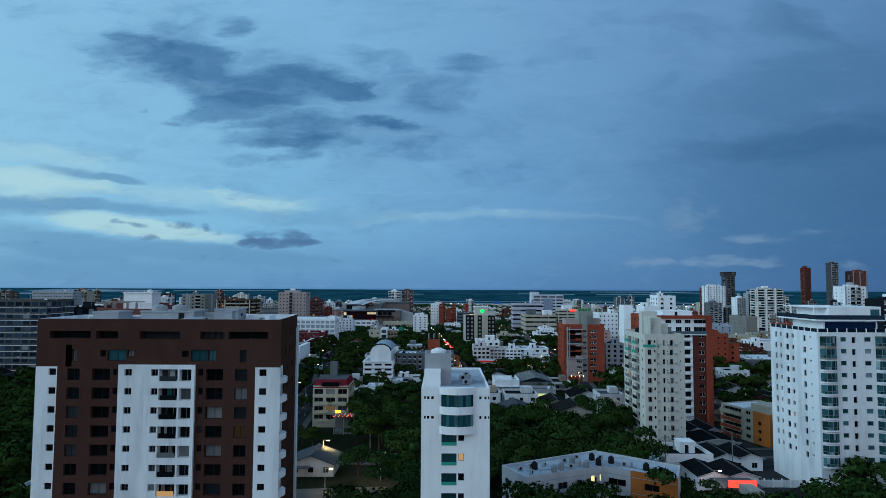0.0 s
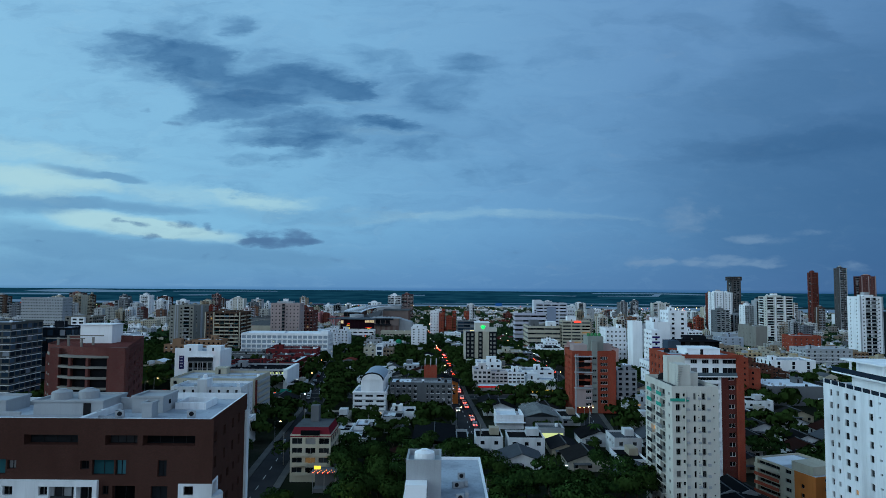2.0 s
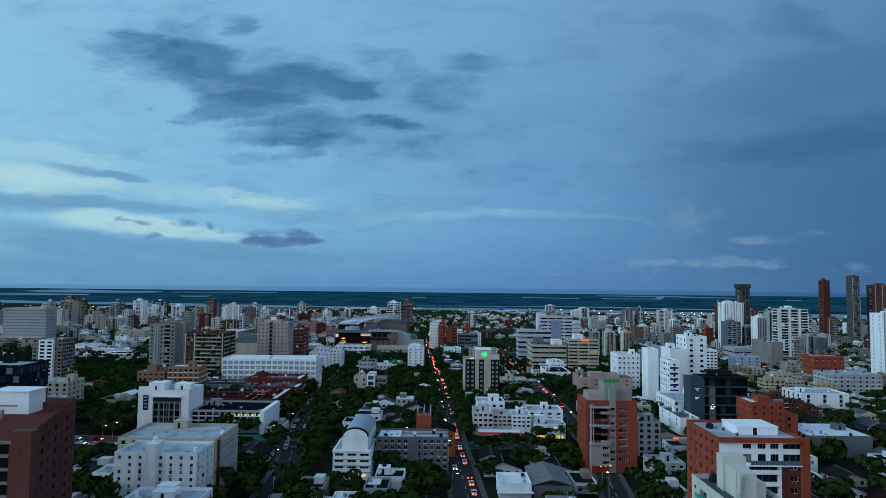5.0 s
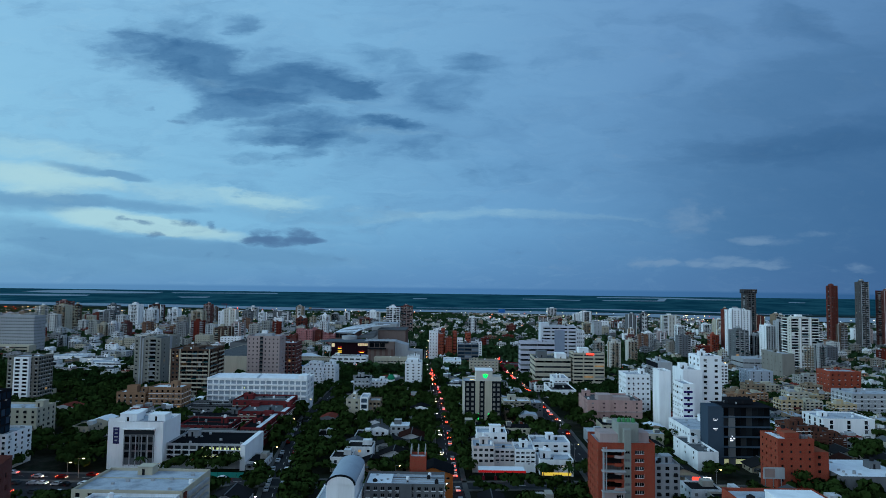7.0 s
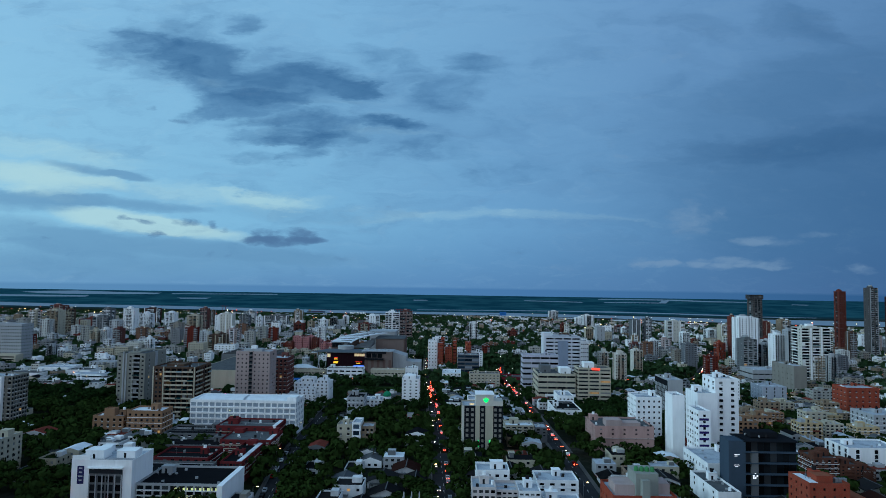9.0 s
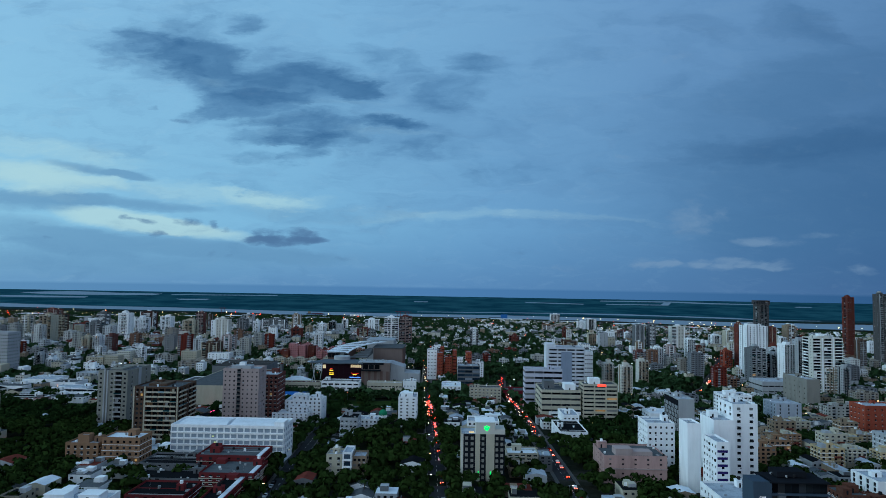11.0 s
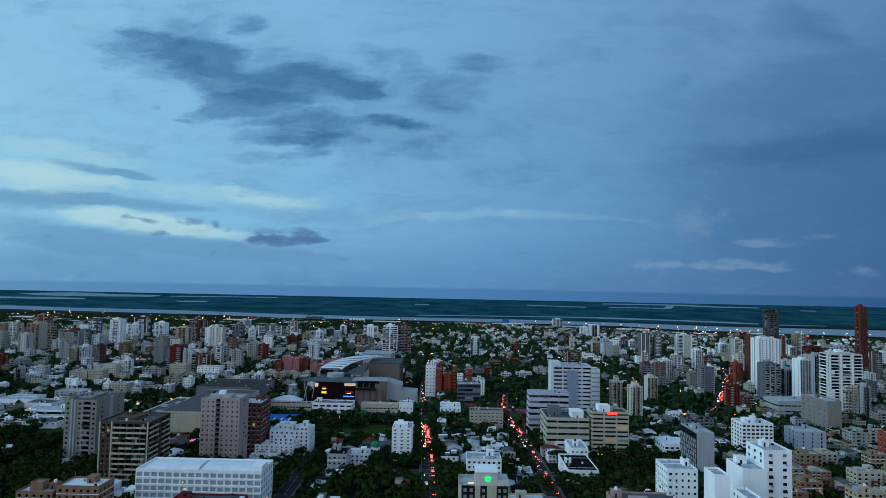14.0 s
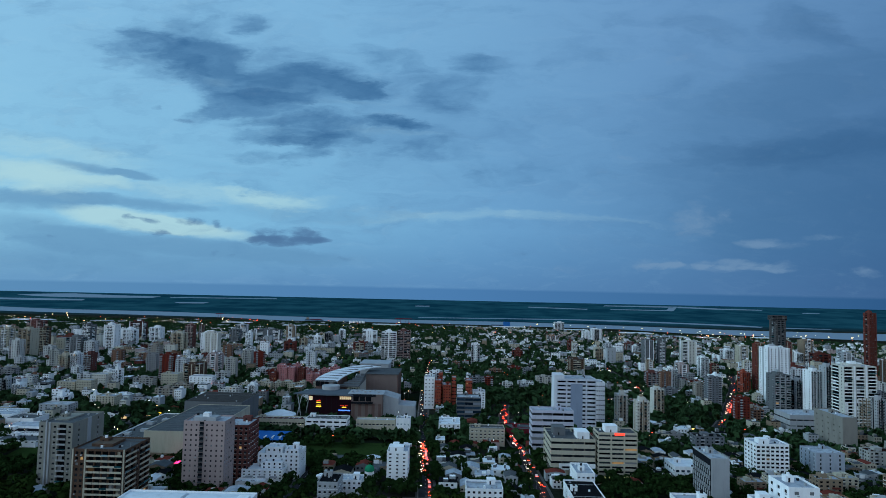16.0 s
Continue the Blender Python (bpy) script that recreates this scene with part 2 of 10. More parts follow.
def surface(name, col, rough=0.8, stain=0.35, grain=0.12, streaky=True, bump=0.15, metal=0.0):
    """Painted plaster, concrete or roofing: blotches, rain streaks and fine grain."""
    if name in SURFACES:
        return SURFACES[name]
    m, nt, b = nodes_of(name)
    SURFACES[name] = m
    big = mnode(nt, "ShaderNodeTexNoise", Scale=1.0, Detail=4.0, Roughness=0.6)
    nt.links.new(scaled(nt, 0.22, 0.22, 0.05 if streaky else 0.22), big.inputs["Vector"])
    runs = mnode(nt, "ShaderNodeTexNoise", Scale=1.0, Detail=3.0, Roughness=0.7)
    nt.links.new(scaled(nt, 1.6, 1.6, 0.12 if streaky else 1.6), runs.inputs["Vector"])
    tiny = mnode(nt, "ShaderNodeTexNoise", Scale=9.0, Detail=3.0)
    nt.links.new(scaled(nt, 1, 1, 1), tiny.inputs["Vector"])
    dirt = tuple(c * 0.52 for c in col)
    f1 = ramp_of(nt, big.outputs["Fac"], [(0.45, (0, 0, 0)), (0.75, (stain,) * 3)])
    f2 = ramp_of(nt, runs.outputs["Fac"], [(0.55, (0, 0, 0)), (0.8, (stain * 0.8,) * 3)])
    c = mixcol(nt, f1, col, dirt)
    c = mixcol(nt, f2, c, dirt)
    c = mixcol(nt, grain, c, tiny.outputs["Fac"], "OVERLAY")
    nt.links.new(c, b.inputs["Base Color"])
    b.inputs["Roughness"].default_value, b.inputs["Metallic"].default_value = rough, metal
    bp = mnode(nt, "ShaderNodeBump", Strength=bump, Distance=0.05)
    nt.links.new(tiny.outputs["Fac"], bp.inputs["Height"])
    nt.links.new(bp.outputs[0], b.inputs["Normal"])
    return m


def brick(name, col, mortar, scale=1.0):
    """Brick courses of about 7 cm, with blotches over whole walls."""
    m, nt, b = nodes_of(name)
    SURFACES[name] = m
    br = nt.nodes.new("ShaderNodeTexBrick")
    br.inputs["Color1"].default_value = (*col, 1)
    br.inputs["Color2"].default_value = (*(c * 0.72 for c in col), 1)
    br.inputs["Mortar"].default_value = (*mortar, 1)
    br.inputs["Scale"].default_value = 4.0 * scale
    br.inputs["Mortar Size"].default_value = 0.03
    t = nt.nodes.new("ShaderNodeTexCoord")
    sp = nt.nodes.new("ShaderNodeSeparateXYZ")
    nt.links.new(t.outputs["Object"], sp.inputs[0])
    add = nt.nodes.new("ShaderNodeMath")
    nt.links.new(sp.outputs[0], add.inputs[0]), nt.links.new(sp.outputs[1], add.inputs[1])
    cb = nt.nodes.new("ShaderNodeCombineXYZ")
    nt.links.new(add.outputs[0], cb.inputs[0]), nt.links.new(sp.outputs[2], cb.inputs[1])
    nt.links.new(cb.outputs[0], br.inputs["Vector"])
    big = mnode(nt, "ShaderNodeTexNoise", Scale=1.0, Detail=5.0, Roughness=0.65)
    nt.links.new(scaled(nt, 0.3, 0.3, 0.1), big.inputs["Vector"])
    f = ramp_of(nt, big.outputs["Fac"], [(0.42, (0, 0, 0)), (0.75, (0.5, 0.5, 0.5))])
    c = mixcol(nt, f, br.outputs["Color"], tuple(x * 0.45 for x in col))
    nt.links.new(c, b.inputs["Base Color"])
    b.inputs["Roughness"].default_value = 0.85
    bp = mnode(nt, "ShaderNodeBump", Strength=0.3, Distance=0.02)
    nt.links.new(br.outputs["Fac"], bp.inputs["Height"])
    nt.links.new(bp.outputs[0], b.inputs["Normal"])
    return m


def tinted(name, cols, rough=0.8):
    """Plaster whose colour is drawn object by object from a list."""
    m, nt, b = nodes_of(name)
    oi = nt.nodes.new("ShaderNodeObjectInfo")
    rp = nt.nodes.new("ShaderNodeValToRGB")
    rp.color_ramp.interpolation = "CONSTANT"
    el = rp.color_ramp.elements
    while len(el) < len(cols):
        el.new(0.5)
    for i, (e, c) in enumerate(zip(el, cols)):
        e.position, e.color = i / len(cols), (*c, 1)
    nt.links.new(oi.outputs["Random"], rp.inputs[0])
    big = mnode(nt, "ShaderNodeTexNoise", Scale=1.0, Detail=5.0, Roughness=0.65)
    nt.links.new(scaled(nt, 0.35, 0.35, 0.1), big.inputs["Vector"])
    f = ramp_of(nt, big.outputs["Fac"], [(0.4, (0, 0, 0)), (0.8, (0.55, 0.55, 0.55))])
    c = mixcol(nt, f, rp.outputs[0], mixcol(nt, 0.6, rp.outputs[0], (0.03, 0.03, 0.03)))
    nt.links.new(c, b.inputs["Base Color"])
    b.inputs["Roughness"].default_value = rough
    return m


def glass(name, col, rough=0.08, lit=0.0):
    """Window glass over a dark room; curtains, blinds and painted sky reflections differ pane by pane."""
    m, nt, b = nodes_of(name)
    oi = nt.nodes.new("ShaderNodeObjectInfo")
    geo = nt.nodes.new("ShaderNodeNewGeometry")
    add = nt.nodes.new("ShaderNodeMath")
    add.operation = "ADD"
    nt.links.new(oi.outputs["Random"], add.inputs[0]), nt.links.new(geo.outputs["Random Per Island"], add.inputs[1])
    fr = nt.nodes.new("ShaderNodeMath")
    fr.operation = "FRACT"
    nt.links.new(add.outputs[0], fr.inputs[0])
    c = ramp_of(nt, fr.outputs[0], [(0.0, tuple(x * 0.35 for x in col)), (0.5, col), (0.72, tuple(min(1, x * 1.6 + 0.006) for x in col)), (0.86, tuple(min(1, x * 2.2 + 0.03) for x in col)), (0.87, tuple(x * 2 + 0.12 for x in col)), (0.93, tuple(x * 2 + 0.2 for x in col)), (0.94, tuple(x * 0.6 for x in col)), (1.0, col)])
    nt.links.new(c, b.inputs["Base Color"])
    b.inputs["Roughness"].default_value, b.inputs["Specular IOR Level"].default_value = rough, 0.13
    if lit:
        fl = ramp_of(nt, fr.outputs[0], [(0.993, (0, 0, 0)), (0.995, (1, 1, 1))])
        b.inputs["Emission Color"].default_value = (1.0, 0.60, 0.24, 1)
        mu = nt.nodes.new("ShaderNodeMath")
        mu.operation = "MULTIPLY"
        nt.links.new(fl, mu.inputs[0])
        mu.inputs[1].default_value = lit
        nt.links.new(mu.outputs[0], b.inputs["Emission Strength"])
    return m


def plain(name, col, rough=0.6, metal=0.0):
    return surface(name, col, rough, 0.2, 0.08, False, 0.05, metal)


def lamp_mat(name, col, strength):
    m, nt, b = nodes_of(name)
    b.inputs["Base Color"].default_value = (*col, 1)
    b.inputs["Emission Color"].default_value = (*col, 1)
    b.inputs["Emission Strength"].default_value = strength
    return m


def foliage(name, a, b2):
    m, nt, b = nodes_of(name)
    geo, oi = nt.nodes.new("ShaderNodeNewGeometry"), nt.nodes.new("ShaderNodeObjectInfo")
    n = mnode(nt, "ShaderNodeTexNoise", Scale=0.45, Detail=3.0)
    t = nt.nodes.new("ShaderNodeTexCoord")
    nt.links.new(t.outputs["Object"], n.inputs["Vector"])
    c = mixcol(nt, geo.outputs["Random Per Island"], a, b2)
    c = mixcol(nt, ramp_of(nt, n.outputs["Fac"], [(0.35, (0, 0, 0)), (0.7, (0.8, 0.8, 0.8))]), c, tuple(x * 0.45 for x in a))
    c = mixcol(nt, ramp_of(nt, oi.outputs["Random"], [(0.0, (0, 0, 0)), (1.0, (0.55, 0.55, 0.55))]), c, (0.030, 0.048, 0.010))
    nt.links.new(c, b.inputs["Base Color"])
    b.inputs["Roughness"].default_value = 0.7
    return m


WHITE = surface("white_paint", (0.84, 0.85, 0.86), 0.75, 0.34)
WHITE_OLD = surface("stained_white_paint", (0.75, 0.77, 0.79), 0.8, 0.7)
CREAM = surface("cream_paint", (0.46, 0.42, 0.33), 0.8, 0.35)
BEIGE = surface("beige_plaster", (0.56, 0.54, 0.485), 0.8, 0.3)
TAN = surface("tan_plaster", (0.27, 0.205, 0.145), 0.8, 0.4)
PINK = surface("pink_plaster", (0.40, 0.31, 0.295), 0.8, 0.4)
PEACH = surface("orange_tan_plaster", (0.27, 0.155, 0.095), 0.8, 0.4)
GREY = surface("grey_plaster", (0.135, 0.142, 0.15), 0.8, 0.35)
LGREY = surface("light_grey_plaster", (0.36, 0.375, 0.39), 0.8, 0.4)
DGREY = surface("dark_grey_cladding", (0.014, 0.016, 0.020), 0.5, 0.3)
SLATE = surface("slate_blue_cladding", (0.05, 0.075, 0.105), 0.45, 0.25)
CONCRETE = surface("bare_concrete", (0.24, 0.225, 0.20), 0.85, 0.5)
UMBER = brick("dark_brown_brick", (0.088, 0.040, 0.032), (0.055, 0.034, 0.027))
BRICK = brick("red_brick", (0.175, 0.040, 0.030), (0.14, 0.07, 0.055))
ORANGE_BRICK = brick("orange_red_brick", (0.37, 0.066, 0.040), (0.24, 0.09, 0.055))
ROSE_BRICK = brick("rose_brick", (0.165, 0.054, 0.046), (0.15, 0.09, 0.082))
BROWN_BRICK = brick("brown_brick", (0.115, 0.065, 0.045), (0.12, 0.09, 0.07))
ORANGE = surface("orange_paint", (0.52, 0.17, 0.045), 0.8, 0.35)
MAROON = surface("maroon_paint", (0.16, 0.02, 0.03), 0.7, 0.3)
ROOF = surface("pale_roof_membrane", (0.40, 0.44, 0.49), 0.7, 0.9, 0.2, False)
ROOF_DARK = surface("dark_roof", (0.011, 0.012, 0.014), 0.75, 0.4, 0.2, False)
ROOF_GREY = surface("grey_roof", (0.10, 0.108, 0.115), 0.8, 0.7, 0.2, False)
ROOF_WHITE = surface("white_metal_roof", (0.68, 0.72, 0.76), 0.5, 0.35, 0.1, False)
TILE_RED = surface("red_roof_tiles", (0.16, 0.04, 0.03), 0.85, 0.5, 0.2, False)
BLUE_ROOF = surface("blue_metal_roof", (0.03, 0.15, 0.42), 0.5, 0.35, 0.1, False)
GLASS = glass("dark_window_glass", (0.006, 0.008, 0.010), 0.1, 0.5)
GLASS_FAR = glass("far_window_glass", (0.008, 0.010, 0.013), 0.12, 0.4)
TEAL = glass("teal_window_glass", (0.018, 0.075, 0.088), 0.08)
BLUE_GLASS = glass("blue_curtain_glass", (0.015, 0.03, 0.05), 0.06)
FRAME = plain("window_frame_aluminium", (0.25, 0.26, 0.27), 0.4, 0.5)
FRAME_DARK = plain("black_frame", (0.02, 0.02, 0.022), 0.5)
RAIL = plain("railing_metal", (0.10, 0.11, 0.12), 0.4, 0.6)
GREEN_GLASS = plain("green_balcony_glass", (0.04, 0.32, 0.24), 0.15)
METAL = plain("galvanised_metal", (0.34, 0.35, 0.36), 0.45, 0.7)
TANK_BLACK = plain("black_plastic", (0.02, 0.02, 0.022), 0.5)
BARK = surface("bark", (0.06, 0.045, 0.03), 0.9, 0.4)
LEAF = foliage("leaves", (0.009, 0.026, 0.009), (0.046, 0.096, 0.024))
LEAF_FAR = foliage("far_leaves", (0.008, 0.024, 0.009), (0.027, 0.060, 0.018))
# paler leaf colour imitates haze over the distant trees
LEAF_HAZED = foliage("haze_paled_leaves", (0.024, 0.052, 0.026), (0.050, 0.105, 0.046))
ASPHALT = surface("asphalt", (0.042, 0.042, 0.044), 0.85, 0.5, 0.25, False)
PAVING = surface("pavement_concrete", (0.11, 0.105, 0.10), 0.85, 0.5, 0.2, False)
PAINT_LINE = plain("road_paint", (0.6, 0.6, 0.58), 0.7)
GRASS = surface("grass", (0.028, 0.05, 0.014), 0.95, 0.5, 0.3, False, 0.4)
FAR_WALL = tinted("far_facades", [lin(196, 198, 200), lin(165, 165, 160), lin(216, 218, 220), lin(126, 94, 78), lin(178, 175, 168), lin(108, 46, 36), lin(140, 140, 142), lin(205, 205, 202), lin(150, 142, 132), lin(112, 116, 122)])
HOUSE_WALL = tinted("house_walls", [lin(205, 207, 208), lin(165, 160, 150), lin(222, 224, 226), lin(196, 198, 200), lin(190, 192, 195), lin(170, 160, 140), lin(140, 122, 108), lin(215, 217, 219), lin(200, 202, 204)])
HOUSE_ROOF = tinted("house_roofs", [lin(26, 27, 29), lin(38, 39, 41), lin(48, 27, 23), lin(30, 31, 33), lin(38, 38, 40), lin(78, 82, 87), lin(36, 35, 35), lin(46, 47, 49), lin(24, 24, 26), lin(34, 33, 33), lin(22, 22, 24), lin(28, 28, 30)])
LAMP_WARM = lamp_mat("warm_street_light", (1.0, 0.58, 0.24), 14.0)
LAMP_WHITE = lamp_mat("white_street_light", (0.95, 0.97, 1.0), 9.0)
TAIL = lamp_mat("tail_light", (1.0, 0.035, 0.015), 26.0)
HEAD = lamp_mat("head_light", (1.0, 0.86, 0.6), 8.0)
GREEN_LAMP = lamp_mat("green_neon", (0.0, 1.0, 0.12), 1.6)
RED_LAMP = lamp_mat("red_sign_light", (1.0, 0.05, 0.03), 2.0)
YELLOW_LAMP = lamp_mat("yellow_sign_light", (1.0, 0.62, 0.05), 1.3)
BLUE_LAMP = lamp_mat("blue_sign_light", (0.1, 0.25, 1.0), 1.0)
ORANGE_LAMP = lamp_mat("orange_fairground_light", (1.0, 0.22, 0.03), 3.0)
WHITE_SIGN = lamp_mat("white_sign_light", (0.9, 0.92, 1.0), 1.2)


# ---- mesh helpers ----
def gz(x, y):
    """Height of the ground: level near by, falling to one side and towards the river, rising again far beyond it."""
    pts = ((-800, 0), (450, 0), (850, -17), (1300, -25), (2500, -45), (3500, -45), (4950, 9))
    z = 9.0
    for (a, za), (b, zb) in zip(pts, pts[1:]):
        if y <= b:
            z = za + (zb - za) * max(0.0, (y - a) / (b - a))
            break
    tilt = min(1.0, max(0.0, (y - 200) / 250)) * min(1.0, max(0.0, (2500 - y) / 1200))
    return z - 0.035 * min(400.0, max(0.0, x - 40)) * tilt


FOOT = []  # footprints of buildings, kept free of trees and houses


def mesh_of(name, bm, mats):
    me = bpy.data.meshes.new(name)
    bm.to_mesh(me)
    bm.free()
    for m in mats:
        me.materials.append(m)
    return me


def part(name, bm, material, parent, label="", kind=""):
    mats = material if isinstance(material, (list, tuple)) else [material]
    ob = new(name, mesh_of(name, bm, mats))
    ob.parent = parent
    return tagged(ob, label, "", "", kind)


def thing(name, x, y, z, label, category, group="", kind="", turn=0.0):
    e = new(name)
    e.empty_display_size = 0.5
    e.matrix_basis = pose(x, y, z, 0, 0, turn)
    return tagged(e, label, category, group, kind)


def quad(bm, pts, mat=0):
    f = bm.faces.new([bm.verts.new(p) for p in pts])
    f.material_index = mat
    return f


def box(bm, x0, y0, z0, x1, y1, z1, mat=0):
    v = [bm.verts.new(p) for p in ((x0, y0, z0), (x1, y0, z0), (x1, y1, z0), (x0, y1, z0), (x0, y0, z1), (x1, y0, z1), (x1, y1, z1), (x0, y1, z1))]
    for ids in ((3, 2, 1, 0), (4, 5, 6, 7), (0, 1, 5, 4), (1, 2, 6, 5), (2, 3, 7, 6), (3, 0, 4, 7)):
        bm.faces.new([v[i] for i in ids]).material_index = mat


def boxmesh(*a, mat=0):
    bm = bmesh.new()
    box(bm, *a, mat=mat)
    return bm


def tube(bm, x, y, z0, z1, r0, r1, n=10, mat=0, cap=True):
    lo = [bm.verts.new((x + r0 * math.cos(2 * math.pi * i / n), y + r0 * math.sin(2 * math.pi * i / n), z0)) for i in range(n)]
    hi = [bm.verts.new((x + r1 * math.cos(2 * math.pi * i / n), y + r1 * math.sin(2 * math.pi * i / n), z1)) for i in range(n)]
    for i in range(n):
        bm.faces.new((lo[i], lo[(i + 1) % n], hi[(i + 1) % n], hi[i])).material_index = mat
    if cap:
        bm.faces.new(hi).material_index = mat


def saddle(bm, x0, x1, y0, y1, z, rise, thick=0.18):
    """A pitched roof slab in one piece: a bent profile drawn out along y."""
    m = (x0 + x1) / 2
    prof = [(x0, z), (m, z + rise), (x1, z), (x1, z - thick), (m, z + rise - thick), (x0, z - thick)]
    a, b = [bm.verts.new((x, y0, q)) for x, q in prof], [bm.verts.new((x, y1, q)) for x, q in prof]
    for i in range(6):
        bm.faces.new((a[i], b[i], b[(i + 1) % 6], a[(i + 1) % 6]))
    for f in ((a[0], a[1], a[4], a[5]), (a[1], a[2], a[3], a[4]), (b[5], b[4], b[1], b[0]), (b[4], b[3], b[2], b[1])):
        bm.faces.new(f)


# ---- facades: strips of wall with real recessed openings ----
WINDOW_MESHES = {}


def window_mesh(w, h, pane, split, frame_mat):
    """One window: an aluminium frame with its mullions and the pane behind, in the plane y = 0, facing -y."""
    key = (round(w, 2), round(h, 2), pane.name, split, frame_mat.name)
    if key not in WINDOW_MESHES:
        bm = bmesh.new()
        t = min(0.06, w / 6, h / 6)
        xs = [0.0]
        for i in range(split):
            xs += [w * i / split + t * (0.5 if i else 1), w * (i + 1) / split - t * (0.5 if i < split - 1 else 1)]
        xs.append(w)
        zs = [0.0, t, h - t, h]
        for i in range(len(xs) - 1):
            for k in range(3):
                a, b, c, d = xs[i], xs[i + 1], zs[k], zs[k + 1]
                if i % 2 and k == 1:
                    quad(bm, ((a, 0.03, c), (b, 0.03, c), (b, 0.03, d), (a, 0.03, d)), 1)
                    for p, q in (((a, c), (b, c)), ((b, c), (b, d)), ((b, d), (a, d)), ((a, d), (a, c))):
                        quad(bm, ((p[0], -0.03, p[1]), (q[0], -0.03, q[1]), (q[0], 0.03, q[1]), (p[0], 0.03, p[1])))
                else:
                    quad(bm, ((a, -0.03, c), (b, -0.03, c), (b, -0.03, d), (a, -0.03, d)))
        bmesh.ops.remove_doubles(bm, verts=bm.verts, dist=0.0005)
        WINDOW_MESHES[key] = mesh_of("window", bm, [frame_mat, pane])
    return WINDOW_MESHES[key]


class Facade:
    """A wall plane: o its lower corner, u along, n outward (unit vectors), size W x H. Openings are cut strip by strip."""

    def __init__(self, wall, glazing, o, u, W, H):
        self.wall, self.glazing, self.o, self.u, self.W, self.H = wall, glazing, Vector(o), Vector(u), W, H
        self.n = Vector((self.u.y, -self.u.x, 0))

    def p(self, a, v, d=0.0):
        return self.o + self.u * a + Vector((0, 0, v)) - self.n * d

    def rect(self, a0, v0, a1, v1, d=0.0, mat=0, bm=None):
        quad(bm or self.wall, [self.p(a0, v0, d), self.p(a1, v0, d), self.p(a1, v1, d), self.p(a0, v1, d)], mat)

    def strip(self, a0, a1, holes, depth=0.25, mat=0, parent=None, pane=None, split=2, frame_mat=None, spans=None):
        """Wall from a0 to a1 with holes [(v0, v1)] from spans (b0, b1) of it."""
        b0, b1 = spans or (a0, a1)
        if b0 > a0:
            self.rect(a0, 0, b0, self.H, mat=mat)
        if a1 > b1:
            self.rect(b1, 0, a1, self.H, mat=mat)
        v = 0.0
        for h0, h1 in holes:
            if h0 > v:
                self.rect(b0, v, b1, h0, mat=mat)
            w = self.wall
            quad(w, [self.p(b0, h0), self.p(b0, h0, depth), self.p(b0, h1, depth), self.p(b0, h1)], mat)
            quad(w, [self.p(b1, h0, depth), self.p(b1, h0), self.p(b1, h1), self.p(b1, h1, depth)], mat)
            quad(w, [self.p(b0, h0), self.p(b1, h0), self.p(b1, h0, depth), self.p(b0, h0, depth)], mat)
            quad(w, [self.p(b0, h1, depth), self.p(b1, h1, depth), self.p(b1, h1), self.p(b0, h1)], mat)
            if parent is not None:
                ob = new("window", window_mesh(b1 - b0, h1 - h0, pane or GLASS, split, frame_mat or FRAME))
                ob.parent = parent
                at_ = self.p(b0, h0, depth)
                ob.matrix_basis = Matrix.Translation(at_) @ Matrix.Rotation(math.atan2(self.u.y, self.u.x), 4, "Z")
            else:
                self.rect(b0, h0, b1, h1, d=depth, bm=self.glazing)
            v = h1
        if v < self.H:
            self.rect(b0, v, b1, self.H, mat=mat)


def rows(n, step, sill, height, base=0.0):
    return [(base + i * step + sill, base + i * step + sill + height) for i in range(n)]


def roof_top(bm_wall, bm_roof, w, d, h, rim=0.9, mat=0, thick=0.25):
    """Parapet ring and the roof inside it; outer walls reach h + rim."""
    H = h + rim
    o = [(0, 0), (w, 0), (w, d), (0, d)]
    i = [(thick, thick), (w - thick, thick), (w - thick, d - thick), (thick, d - thick)]
    for k in range(4):
        a, b, c, e = o[k], o[(k + 1) % 4], i[(k + 1) % 4], i[k]
        quad(bm_wall, ((*a, H), (*b, H), (*c, H), (*e, H)), mat)
        quad(bm_wall, ((*c, h), (*e, h), (*e, H), (*c, H)), mat)
    quad(bm_roof, [(*q, h) for q in i])


def spread(W, n, w, edge=None):
    """n equal openings of width w over a wall of length W: (strip start, strip end, opening start, opening end)."""
    edge = W / n if edge is None else edge
    out = []
    for k in range(n):
        a, b = W * k / n, W * (k + 1) / n
        m = (a + b) / 2
        out.append((a, b, m - w / 2, m + w / 2))
    return out


